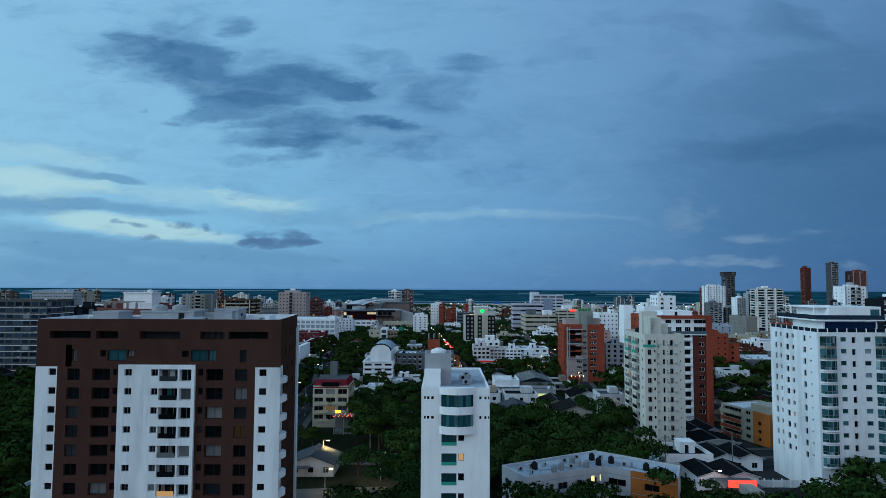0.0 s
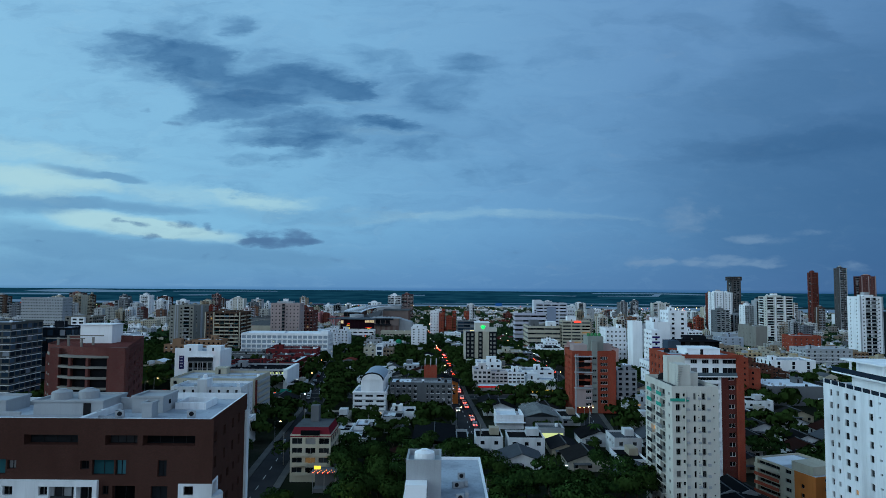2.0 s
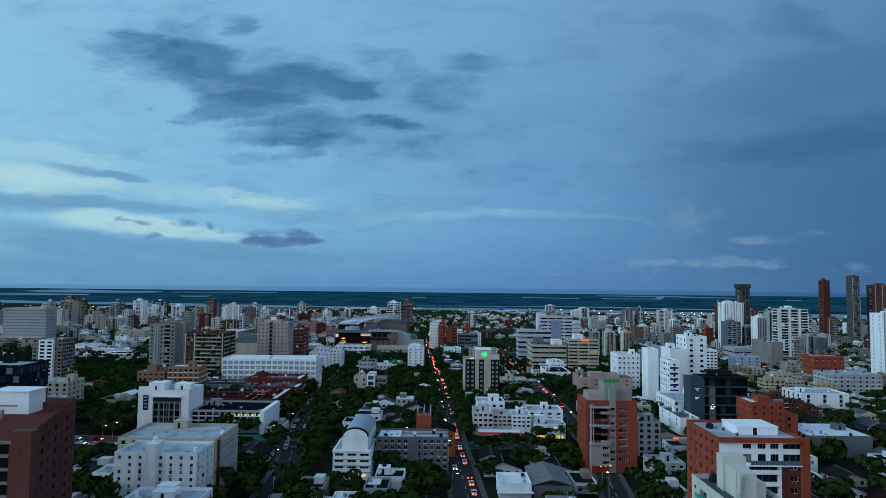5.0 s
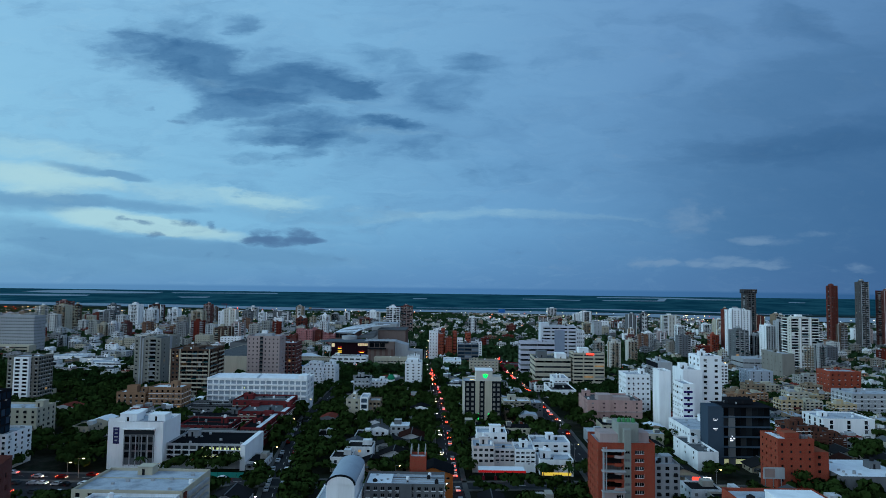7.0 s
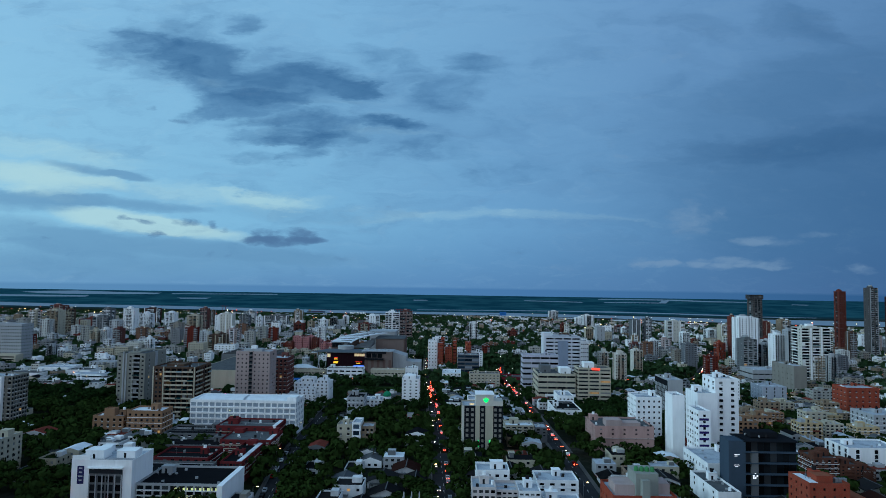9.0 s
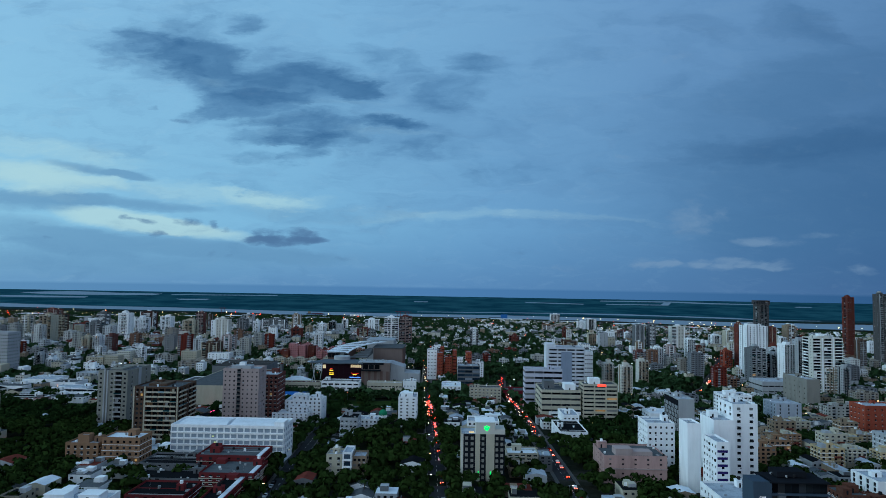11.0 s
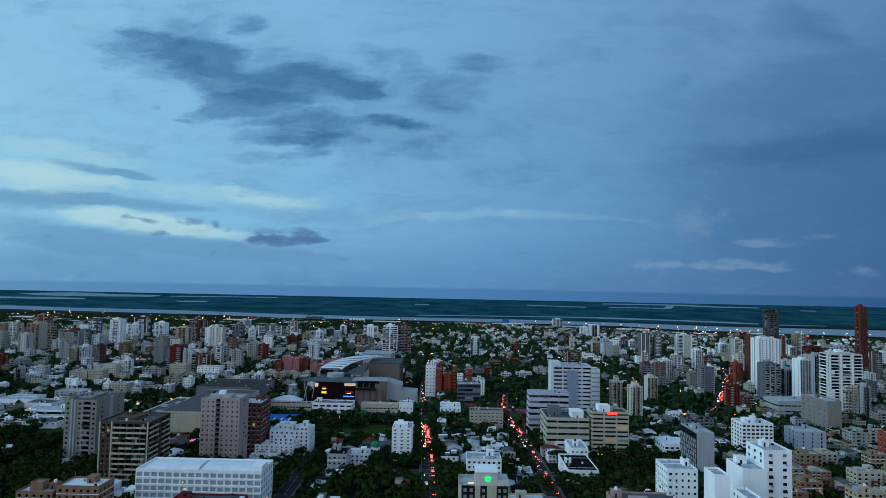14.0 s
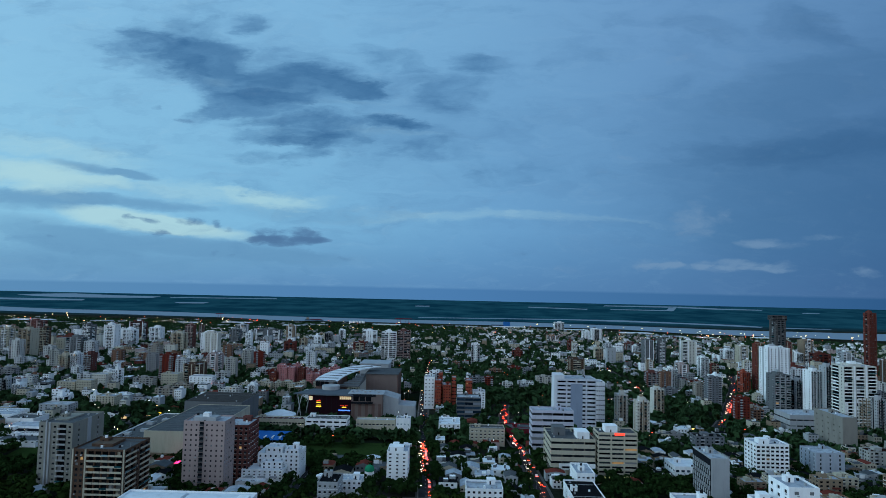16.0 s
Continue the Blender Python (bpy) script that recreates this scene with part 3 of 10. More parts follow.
def dress_roof(ob, W, D, H, r, mat):
    """Stair head, tanks, cooling units, pipes, upstands and a mast, as one joined part."""
    bm = bmesh.new()
    if W > 8 and D > 8 and r.random() < 0.75:
        w, d, h = min(W * 0.4, r.uniform(3, 5.5)), min(D * 0.4, r.uniform(3, 5)), r.uniform(2.2, 3.2)
        x, y = r.uniform(0.6, W - w - 0.6), r.uniform(D * 0.35, D - d - 0.5)
        box(bm, x, y, H, x + w, y + d, H + h)
        box(bm, x - 0.2, y - 0.2, H + h, x + w + 0.2, y + d + 0.2, H + h + 0.2)
        box(bm, x + w * 0.3, y - 0.04, H, x + w * 0.3 + 0.9, y - 0.004, H + 2.0, 2)
        if r.random() < 0.6:
            tube(bm, x + w * 0.5, y + d * 0.5, H + h + 0.2, H + h + 1.5, 0.8, 0.75, 9, r.choice((2, 4)))
    for k in range(int(min(9, 2 + W * D / 60))):
        x, y = r.uniform(0.9, W - 0.9), r.uniform(0.9, D - 0.9)
        q = r.random()
        if q < 0.45:
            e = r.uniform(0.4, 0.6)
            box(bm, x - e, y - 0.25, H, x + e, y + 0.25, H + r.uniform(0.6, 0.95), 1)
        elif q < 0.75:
            tube(bm, x, y, H, H + r.uniform(0.9, 1.5), 0.65, 0.6, 9, r.choice((2, 4, 3)))
        elif q < 0.9:
            box(bm, 0.3, y - 0.08, H, W - 0.3, y + 0.08, H + r.uniform(0.15, 0.4), r.choice((0, 1)))
        else:
            box(bm, x - 0.04, y - 0.04, H, x + 0.04, y + 0.04, H + r.uniform(2.5, 4.5), 3)
            box(bm, x - 0.5, y - 0.03, H + 2.2, x + 0.5, y + 0.03, H + 2.26, 3)
    part("roof_clutter", bm, [mat, LGREY, TANK_BLACK, METAL, WHITE], ob, kind="stuff")


def dress_front(ob, W, D, ground_floor, storeys, step, n, win, sill, r, mat):
    """Sills, cooling units under windows and thin string courses on the three sides that show."""
    bm = bmesh.new()
    sills, lines = r.random() < 0.6, r.random() < 0.45
    for o, u, L, k in (((0, 0), (1, 0), W, n[0]), ((W, 0), (0, 1), D, n[1]), ((0, D), (0, -1), D, n[1])):
        nx, ny = u[1], -u[0]

        def slab(a0, a1, z0, z1, out, m):
            xs = sorted((o[0] + u[0] * a0 + nx * 0.003, o[0] + u[0] * a1 + nx * out))
            ys = sorted((o[1] + u[1] * a0 + ny * 0.003, o[1] + u[1] * a1 + ny * out))
            box(bm, xs[0], ys[0], z0, xs[1], ys[1], z1, m)

        for i in range(storeys):
            z = ground_floor + i * step
            if lines:
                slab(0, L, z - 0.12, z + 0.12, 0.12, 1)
            if not k:
                continue
            for a, b, p, q in spread(L, k, min(win[0], L / k - 0.3)):
                if sills:
                    slab(p - 0.12, q + 0.12, z + sill - 0.14, z + sill - 0.02, 0.16, 1)
                if r.random() < 0.14:
                    slab(q - 0.8, q, z + sill - 0.75, z + sill - 0.2, 0.4, 2)
                elif r.random() < 0.05:
                    slab(p - 0.1, q + 0.1, z + sill - 0.05, z + sill + 0.95, 0.28, 3)
    if len(bm.verts):
        part("facade_trim", bm, [mat, WHITE, LGREY, FRAME_DARK], ob, kind="stuff")
    else:
        bm.free()


def block(name, label, x0, x1, y0, y1, top, storeys, wall_mat, n=(5, 4), win=(1.4, 1.3), sill=0.9, near=False, roof_mat=None, category="building", pane=None,
          base=None, ground_floor=3.5, split=2, rim=0.9, depth=0.22, faces="flrb", bands=None, group="", dress=True):
    """A box building with recessed windows on every side and a parapet round the roof. top: height of the roof in the world."""
    g = min(gz(x0, y0), gz(x1, y0), gz(x0, y1), gz(x1, y1)) if base is None else base
    FOOT.append((x0, x1, y0, y1))
    ob = thing(name, x0, y0, g, label, category, group)
    W, D, H = x1 - x0, y1 - y0, top - g
    step = (H - ground_floor) / storeys
    wall, glaz, roof = bmesh.new(), bmesh.new(), bmesh.new()
    for f, o, u, L, k in (("f", (0, 0, 0), (1, 0, 0), W, n[0]), ("r", (W, 0, 0), (0, 1, 0), D, n[1]), ("b", (W, D, 0), (-1, 0, 0), W, n[0]), ("l", (0, D, 0), (0, -1, 0), D, n[1])):
        fa = Facade(wall, glaz, o, u, L, H + rim)
        if f not in faces or k == 0:
            fa.rect(0, 0, L, H + rim)
            continue
        holes = rows(storeys, step, sill, min(win[1], step - sill - 0.15), ground_floor)
        for a, b, p0, p1 in spread(L, k, min(win[0], L / k - 0.3)):
            fa.strip(a, b, holes, depth, 0, ob if near and f != "b" else None, pane, split, None, (p0, p1))
    roof_top(wall, roof, W, D, H, rim)
    part("wall", wall, wall_mat, ob)
    part("roof", roof, roof_mat or ROOF, ob)
    if len(glaz.verts):
        part("glazing", glaz, pane or GLASS_FAR, ob, kind="stuff")
    else:
        glaz.free()
    if bands:
        for i in range(storeys + 1):
            z = ground_floor + i * step
            part("band", boxmesh(-bands[0], -bands[0], z - bands[1] / 2, W + bands[0], D + bands[0], z + bands[1] / 2), bands[2], ob)
    if dress:
        r = random.Random(int(x0 * 13 + y0 * 7))
        if W > 5 and D > 5:
            dress_roof(ob, W, D, H, r, wall_mat)
        if dress != "roof" and y0 < 760 and win[0] < 4 and n != (0, 0):
            dress_front(ob, W, D, ground_floor, storeys, step, n, win, sill, r, wall_mat)
    return ob, W, D, H, step


# ---- setting: ground, water, roads ----
def ground_sheet():
    bm = bmesh.new()
    ys = [-700, -300, 0, 200, 325, 450, 550, 650, 750, 850, 1000, 1150, 1300, 1600, 1900, 2200, 2500, 2800, 3100, 3500, 3800, 4100, 4400, 4700, 4940]
    xs = [-4800, -3000, -1500, -600, -300, 0, 40, 140, 240, 340, 440, 700, 1500, 3000, 4800]
    grid = [[bm.verts.new((x, y, gz(x, y))) for x in xs] for y in ys]
    for i in range(len(ys) - 1):
        for j in range(len(xs) - 1):
            bm.faces.new((grid[i][j], grid[i][j + 1], grid[i + 1][j + 1], grid[i + 1][j]))
    m, nt, b = nodes_of("city_ground")
    n1 = mnode(nt, "ShaderNodeTexNoise", Scale=0.012, Detail=8.0, Roughness=0.65)
    n2 = mnode(nt, "ShaderNodeTexNoise", Scale=0.25, Detail=5.0, Roughness=0.7)
    n3 = mnode(nt, "ShaderNodeTexNoise", Scale=0.0045, Detail=9.0, Roughness=0.6)
    t = nt.nodes.new("ShaderNodeTexCoord")
    for n in (n1, n2, n3):
        nt.links.new(t.outputs["Object"], n.inputs["Vector"])
    c = ramp_of(nt, n1.outputs["Fac"], [(0.38, (0.010, 0.016, 0.007)), (0.52, (0.022, 0.024, 0.018)), (0.62, (0.05, 0.045, 0.036)), (0.7, (0.014, 0.02, 0.009))])
    c = mixcol(nt, ramp_of(nt, n2.outputs["Fac"], [(0.4, (0, 0, 0)), (0.7, (0.7, 0.7, 0.7))]), c, (0.010, 0.013, 0.007))
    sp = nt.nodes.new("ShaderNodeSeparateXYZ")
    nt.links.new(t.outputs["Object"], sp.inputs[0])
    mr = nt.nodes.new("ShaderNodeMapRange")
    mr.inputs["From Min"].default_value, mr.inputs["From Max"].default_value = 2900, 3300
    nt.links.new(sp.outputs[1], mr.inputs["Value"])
    # aerial haze painted as a teal tint on the forest beyond the river
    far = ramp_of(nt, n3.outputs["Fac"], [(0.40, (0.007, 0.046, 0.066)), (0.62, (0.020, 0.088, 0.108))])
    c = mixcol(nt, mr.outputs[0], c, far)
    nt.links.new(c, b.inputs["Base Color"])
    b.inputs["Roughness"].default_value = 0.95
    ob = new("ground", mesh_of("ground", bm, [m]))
    tagged(ob, "dark city ground of gardens, yards and haze-tinted far forest", "ground", "", "structure")


def water(name, label, pts, lift=0.35, mat=None):
    bm = bmesh.new()
    top = [bm.verts.new((x, y, gz(x, y) + lift)) for x, y in pts]
    f = bm.faces.new(top)
    bmesh.ops.triangulate(bm, faces=[f])
    tagged(new(name, mesh_of(name, bm, [mat or WATER])), label, "water", "", "structure")


def strip_mesh(bm, line, off0, off1, lift, step=25.0, mat=0, thick=0.0):
    """A band along a line of (x, y), from off0 to off1 across it, lying on the ground."""
    pts = []
    for (xa, ya), (xb, yb) in zip(line, line[1:]):
        k = max(1, int(math.hypot(xb - xa, yb - ya) / step))
        pts += [(xa + (xb - xa) * i / k, ya + (yb - ya) * i / k) for i in range(k)]
    pts.append(line[-1])
    prev = None
    for i, (x, y) in enumerate(pts):
        xa, ya = pts[max(0, i - 1)]
        xb, yb = pts[min(len(pts) - 1, i + 1)]
        l = math.hypot(xb - xa, yb - ya)
        nx, ny = (yb - ya) / l, -(xb - xa) / l
        cur = [(x + nx * o, y + ny * o, gz(x + nx * o, y + ny * o) + z) for o, z in ((off0, lift), (off1, lift), (off1, lift - thick), (off0, lift - thick))]
        if prev:
            quad(bm, (prev[0], prev[1], cur[1], cur[0]), mat)
            if thick:
                quad(bm, (prev[1], prev[2], cur[2], cur[1]), mat)
                quad(bm, (prev[3], prev[0], cur[0], cur[3]), mat)
        prev = cur


ROADS = []


def road(label, line, width, walks=True):
    ROADS.append((line, width))
    bm = bmesh.new()
    strip_mesh(bm, line, -width / 2, width / 2, 0.06 + 0.012 * len(ROADS))
    tagged(new("road", mesh_of("road", bm, [ASPHALT])), label, "road", "", "structure")
    bm = bmesh.new()
    for (xa, ya), (xb, yb) in zip(line, line[1:]):
        l = math.hypot(xb - xa, yb - ya)
        for i in range(int(l / 9)):
            t0, t1 = (i * 9) / l, (i * 9 + 3.5) / l
            strip_mesh(bm, [(xa + (xb - xa) * t0, ya + (yb - ya) * t0), (xa + (xb - xa) * t1, ya + (yb - ya) * t1)], -0.08, 0.08, 0.07 + 0.012 * len(ROADS), 50)
    tagged(new("lane_marking", mesh_of("lane_marking", bm, [PAINT_LINE])), "worn white dashes along the lane", "marking", "", "structure")
    if walks:
        for s in (-1, 1):
            bm = bmesh.new()
            a, b = sorted((s * (width / 2 + 0.15), s * (width / 2 + 2.2)))
            strip_mesh(bm, line, a, b, 0.24, thick=0.22)
            tagged(new("pavement", mesh_of("pavement", bm, [PAVING])), "concrete pavement with a raised kerb", "pavement", "", "structure")


WATER, wnt, wb = nodes_of("river_water")
wb.inputs["Base Color"].default_value = (0.30, 0.36, 0.42, 1)
wb.inputs["Roughness"].default_value = 0.35
wn = mnode(wnt, "ShaderNodeTexNoise", Scale=0.02, Detail=4.0)
wnt.links.new(mixcol(wnt, wn.outputs["Fac"], (0.17, 0.24, 0.30), (0.27, 0.34, 0.40)), wb.inputs["Base Color"])

ground_sheet()
FAR_SHORE = [(-4800, 4100), (-2480, 3534), (-2096, 3429), (-1473, 3390), (-822, 3212), (-255, 3137), (291, 3150), (804, 3043), (1258, 2897), (1888, 2858), (3900, 2700)]
NEAR_SHORE = [(3900, 1900), (1615, 2460), (1303, 2534), (916, 2641), (738, 2790), (17, 2890), (-486, 2905), (-726, 2880), (-1032, 3010), (-1599, 3085), (-2198, 3157), (-4800, 3500)]
water("river", "wide pale river beyond the city", FAR_SHORE + NEAR_SHORE)
for line in ([(-3105, 4533), (-3025, 4686), (-2862, 4797), (-2452, 4682), (-2124, 4659), (-2103, 4488), (-2417, 4404), (-2676, 4375), (-2908, 4425)],
             [(-3100, 4190), (-2759, 4225), (-2417, 4215), (-2372, 4100), (-2640, 4055), (-3100, 4060)], [(-1786, 4132), (-1574, 4175), (-1567, 4067), (-1720, 4044)],
             [(-2042, 4617), (-1286, 4721), (-1258, 4640), (-1997, 4540)], [(-229, 4290), (-134, 4296), (-131, 4228), (-223, 4210)]):
    water("lagoon", "pale lagoon in the far wetlands", line)
for line in ([(1147, 4731), (1660, 4771), (1617, 4640), (1116, 4640)], [(1640, 4757), (1698, 4770), (1500, 4304), (1072, 4290), (1093, 4350), (1479, 4385)], [(1707, 4775), (1980, 4642), (2249, 4613), (2204, 4540), (1882, 4535), (1638, 4640)],
             [(546, 4413), (935, 4330), (912, 4260), (533, 4344)], [(2416, 4402), (2519, 4383), (2471, 4322), (2369, 4335)],
             [(-161, 3400), (632, 3515), (940, 3520), (1205, 3415), (1456, 3318), (1537, 3207), (1490, 3130), (1156, 3310), (614, 3440), (-156, 3345)], [(1578, 3170), (1827, 3134), (1794, 3099), (1530, 3098)]):
    water("lagoon", "narrow pale channel between far sandbanks", line)

road("grey asphalt street full of evening traffic", [(12.6, 258), (11, 287), (8, 334), (2, 492), (-3, 600), (-9, 690), (-17, 866), (-24, 1100), (-30, 1500)], 9.0)
road("grey asphalt avenue lined with trees", [(62, 262), (71, 340), (72, 464), (73, 600), (72, 700), (68, 834), (80, 950)], 8.0)
road("side street with parked cars beside the school", [(-45, 130), (-57, 300), (-66, 350), (-74, 420), (-80, 500), (-88, 650)], 8.0)
road("cross street with evening traffic", [(-700, 352), (-180, 338), (-60, 334), (8, 333), (72, 338), (300, 345), (700, 380)], 8.0)
road("narrow cross street between houses", [(-60, 163), (20, 165), (52, 168), (140, 176), (420, 190)], 6.0)
road("narrow cross street under trees", [(-80, 560), (0, 566), (72, 572), (420, 600), (800, 640)], 6.0)
road("cross street in front of the shopping centre", [(-600, 795), (-250, 790), (-15, 785), (70, 790), (300, 830)], 8.0)
road("busy avenue with red tail lights", [(300, 860), (360, 965), (380, 1010), (440, 1130), (495, 1245), (560, 1400)], 12.0)
road("avenue with a queue of lit cars", [(68, 834), (150, 960), (300, 1105), (318, 1250), (330, 1500)], 8.0)
road("left avenue beside the wooded slope", [(-330, 352), (-290, 440), (-262, 520), (-262, 600), (-300, 800)], 7.0)


# ---- roof things ----
def water_tank(x, y, z, r=0.9, h=1.4, mat=None, label="dark plastic water tank on the roof"):
    ob = thing("water_tank", x, y, z, label, "tank", "roof tanks")
    bm = bmesh.new()
    tube(bm, 0, 0, 0, h, r, r * 0.94, 14, cap=False)
    tube(bm, 0, 0, h, h + 0.22, r * 0.94, r * 0.45, 14)
    body = part("body", bm, mat or TANK_BLACK, ob)
    bm = bmesh.new()
    tube(bm, 0, 0, h + 0.22, h + 0.32, r * 0.4, r * 0.4, 12)
    part("lid", bm, mat or TANK_BLACK, body)
    return ob


def ac_unit(x, y, z, turn=0.0):
    ob = thing("air_conditioner", x, y, z, "grey air conditioning unit on the roof", "air conditioner", "roof units", turn=turn)
    casing = part("casing", boxmesh(-0.5, -0.2, 0.12, 0.5, 0.2, 0.85), LGREY, ob)
    for s in (-0.4, 0.4):
        part("foot", boxmesh(s - 0.05, -0.25, 0, s + 0.05, 0.25, 0.12), METAL, ob)
    bm = bmesh.new()
    tube(bm, 0, 0, 0, 0.02, 0.28, 0.28, 12)
    bmesh.ops.rotate(bm, verts=bm.verts, matrix=Matrix.Rotation(radians(90), 3, "X"))
    bmesh.ops.translate(bm, verts=bm.verts, vec=(0, -0.2, 0.48))
    part("fan_grille", bm, TANK_BLACK, casing, "round black fan grille")
    return ob


def roof_house(parent, x0, y0, z, w, d, h, mat, rim=0.3):
    """Stair head or lift room on a roof, part of its building."""
    bm = bmesh.new()
    box(bm, x0, y0, z, x0 + w, y0 + d, z + h)
    box(bm, x0 - 0.15, y0 - 0.15, z + h, x0 + w + 0.15, y0 + d + 0.15, z + h + rim)
    ob = part("lift_room", bm, mat, parent)
    part("door", boxmesh(x0 + w * 0.4, y0 - 0.05, z, x0 + w * 0.4 + 0.9, y0 - 0.002, z + 2.0), FRAME_DARK, parent)
    return ob


def clutter(x0, x1, y0, y1, z, n, seed, tanks=True):
    rnd = random.Random(seed)
    for k in range(n):
        x, y = rnd.uniform(x0 + 1, x1 - 1), rnd.uniform(y0 + 1, y1 - 1)
        if tanks and rnd.random() < 0.4:
            water_tank(x, y, z, rnd.uniform(0.6, 1.0), rnd.uniform(1.0, 1.6))
        else:
            ac_unit(x, y, z, rnd.choice((0, 90, 15)))


def rail(parent, pts, h=1.0, mat=None, post=1.5):
    """A railing along points (x, y, z): top bar, foot bar and uprights."""
    bm = bmesh.new()
    for (xa, ya, za), (xb, yb, zb) in zip(pts, pts[1:]):
        L = math.hypot(xb - xa, yb - ya)
        ux, uy = (xb - xa) / L, (yb - ya) / L
        for z0, z1 in ((h - 0.06, h), (0.05, 0.1)):
            quad(bm, ((xa, ya, za + z0), (xb, yb, zb + z0), (xb, yb, zb + z1), (xa, ya, za + z1)))
            quad(bm, ((xa - uy * 0.05, ya + ux * 0.05, za + z1), (xb - uy * 0.05, yb + ux * 0.05, zb + z1), (xb, yb, zb + z1), (xa, ya, za + z1)))
        for i in range(int(L / post) + 1):
            x, y = xa + ux * i * post, ya + uy * i * post
            box(bm, x - 0.03, y - 0.03, za, x + 0.03, y + 0.03, za + h)
    return part("railing", bm, mat or RAIL, parent)


# ---- the brown tower with white bays ----
def brown_tower():
    X, Y, W, D, H = -62.3, 94.3, 37.2, 16.9, 40.6
    FOOT.append((X, X + W, Y, Y + D))
    ob = thing("apartment_tower", X, Y, 0, "dark brown apartment tower with white bays and recessed balconies", "building")
    wall, roof = bmesh.new(), bmesh.new()
    split_z, m = 33.3, 0.0864
    f = Facade(wall, None, (0, 0, 0), (1, 0, 0), W, split_z)
    lo = rows(12, 2.86, 0.0, 1.8, 33.0 - 11 * 2.86 - 1.8)
    small = [(a + 0.78, b) for a, b in lo]

    def col(u0, u1, o0, o1, holes, mat=0, sp=2, pane=None, deep=0.3):
        f.strip((u0 - 68) * m, (u1 - 68) * m, holes, deep, mat, ob, pane, sp, FRAME_DARK, ((o0 - 68) * m, (o1 - 68) * m))

    col(68, 106, 91, 104, small, 1)
    col(106, 156, 124, 146, lo)
    col(156, 203, 168, 200, lo, deep=0.6)
    col(203, 217, 205, 215, small)
    col(352, 367, 356, 365, small)
    col(367, 410, 370, 400, lo, deep=0.6)
    col(410, 457, 421, 443, lo)
    col(457, 502, 464, 477, small, 1)
    # white projecting bay
    f = Facade(wall, None, ((217 - 68) * m, -0.45, 0), (1, 0, 0), 135 * m, split_z + 0.35)
    b0 = 217 - 68
    for a0, a1, o0, o1, hs, dp in ((217, 260, 228, 241, small, 0.3), (260, 288, 275, 287, small, 0.3), (288, 323, 289, 322, lo, 1.1), (323, 352, 325, 346, lo, 0.9)):
        f.strip((a0 - 217) * m, (a1 - 217) * m, hs, dp, 1, ob, GLASS, 3 if dp > 1 else 2, FRAME, ((o0 - 217) * m, (o1 - 217) * m))
    xa, xb = (217 - 68) * m, (352 - 68) * m
    quad(wall, ((xa, 0, 0), (xa, -0.45, 0), (xa, -0.45, split_z + 0.35), (xa, 0, split_z + 0.35)), 1)
    quad(wall, ((xb, -0.45, 0), (xb, 0, 0), (xb, 0, split_z + 0.35), (xb, -0.45, split_z + 0.35)), 1)
    quad(wall, ((xa, -0.45, split_z + 0.35), (xb, -0.45, split_z + 0.35), (xb, 0, split_z + 0.35), (xa, 0, split_z + 0.35)), 1)
    # the two top storeys
    f = Facade(wall, None, (0, 0, split_z), (1, 0, 0), W, 3.3)
    for a0, a1, o0, o1, hs in ((68, 120, 131, 140, 0), (120, 160, 131, 140, 1), (160, 192.5, 181, 191, 2), (192.5, 228, 194, 227, 3), (228, 300, 229, 241, 2), (300, 340, 326, 338, 2), (340, 371.5, 342, 371, 3), (371.5, 400, 373, 387, 3), (400, 502, 429, 441, 1)):
        hole = [[], [(0.75, 2.6)], [(1.5, 2.5)], [(0.9, 2.6)]][hs]
        f.strip((a0 - 68) * m, (a1 - 68) * m, hole, 0.35, 0, ob, TEAL if hs == 3 else GLASS, 2, FRAME_DARK, ((max(o0, a0) - 68) * m, (min(o1, a1) - 68) * m))
    f = Facade(wall, None, (0, 0, split_z + 3.3), (1, 0, 0), W, H - split_z - 3.3)
    for a0, a1, o0, o1 in ((68, 165, 90, 163), (165, 230, 172, 212), (230, 330, 250, 322), (330, 404, 358, 401), (404, 502, 408, 478)):
        f.strip((a0 - 68) * m, (a1 - 68) * m, [(0.95, 2.1)], 1.2, 0, ob, GLASS, 4, FRAME_DARK, ((o0 - 68) * m, (o1 - 68) * m))
    # side towards the street: white corner with scalloped balcony fronts, then brown
    skew = Vector((-1.3, D, 0)).normalized()
    g = Facade(wall, None, (W, 0, 0), skew, D, split_z)
    g.strip(0, 3.4, lo, 0.5, 1, ob, GLASS, 2, FRAME, (1.2, 2.9))
    for a, b, c0, c1 in ((3.4, 6.2, 4.0, 5.0), (6.2, 9.0, 6.8, 8.0), (9.0, 11.8, 9.8, 10.6), (11.8, D, 12.4, 13.4)):
        g.strip(a, b, small, 0.3, 0, ob, GLASS, 1, FRAME_DARK, (c0, c1))
    g = Facade(wall, None, (W, 0, split_z), skew, D, H - split_z)
    for a, b, c0, c1 in ((0, 4, 1.4, 2.4), (4, 8, 5.2, 6.2), (8, 11.5, 9, 10), (11.5, D, 12.2, 13.2)):
        g.strip(a, b, [(1.3, 2.6), (4.2, 5.4)], 0.3, 0, ob, GLASS, 1, FRAME_DARK, (c0, c1))
    XS, DS = 22.0, 12.6
    for o, u, L in (((W - 1.3, D, 0), (-1, 0, 0), W - 1.3 - XS), ((XS, D, 0), (0, -1, 0), D - DS), ((XS, DS, 0), (-1, 0, 0), XS), ((0, DS, 0), (0, -1, 0), DS)):
        Facade(wall, None, o, u, L, H).rect(0, 0, L, H)
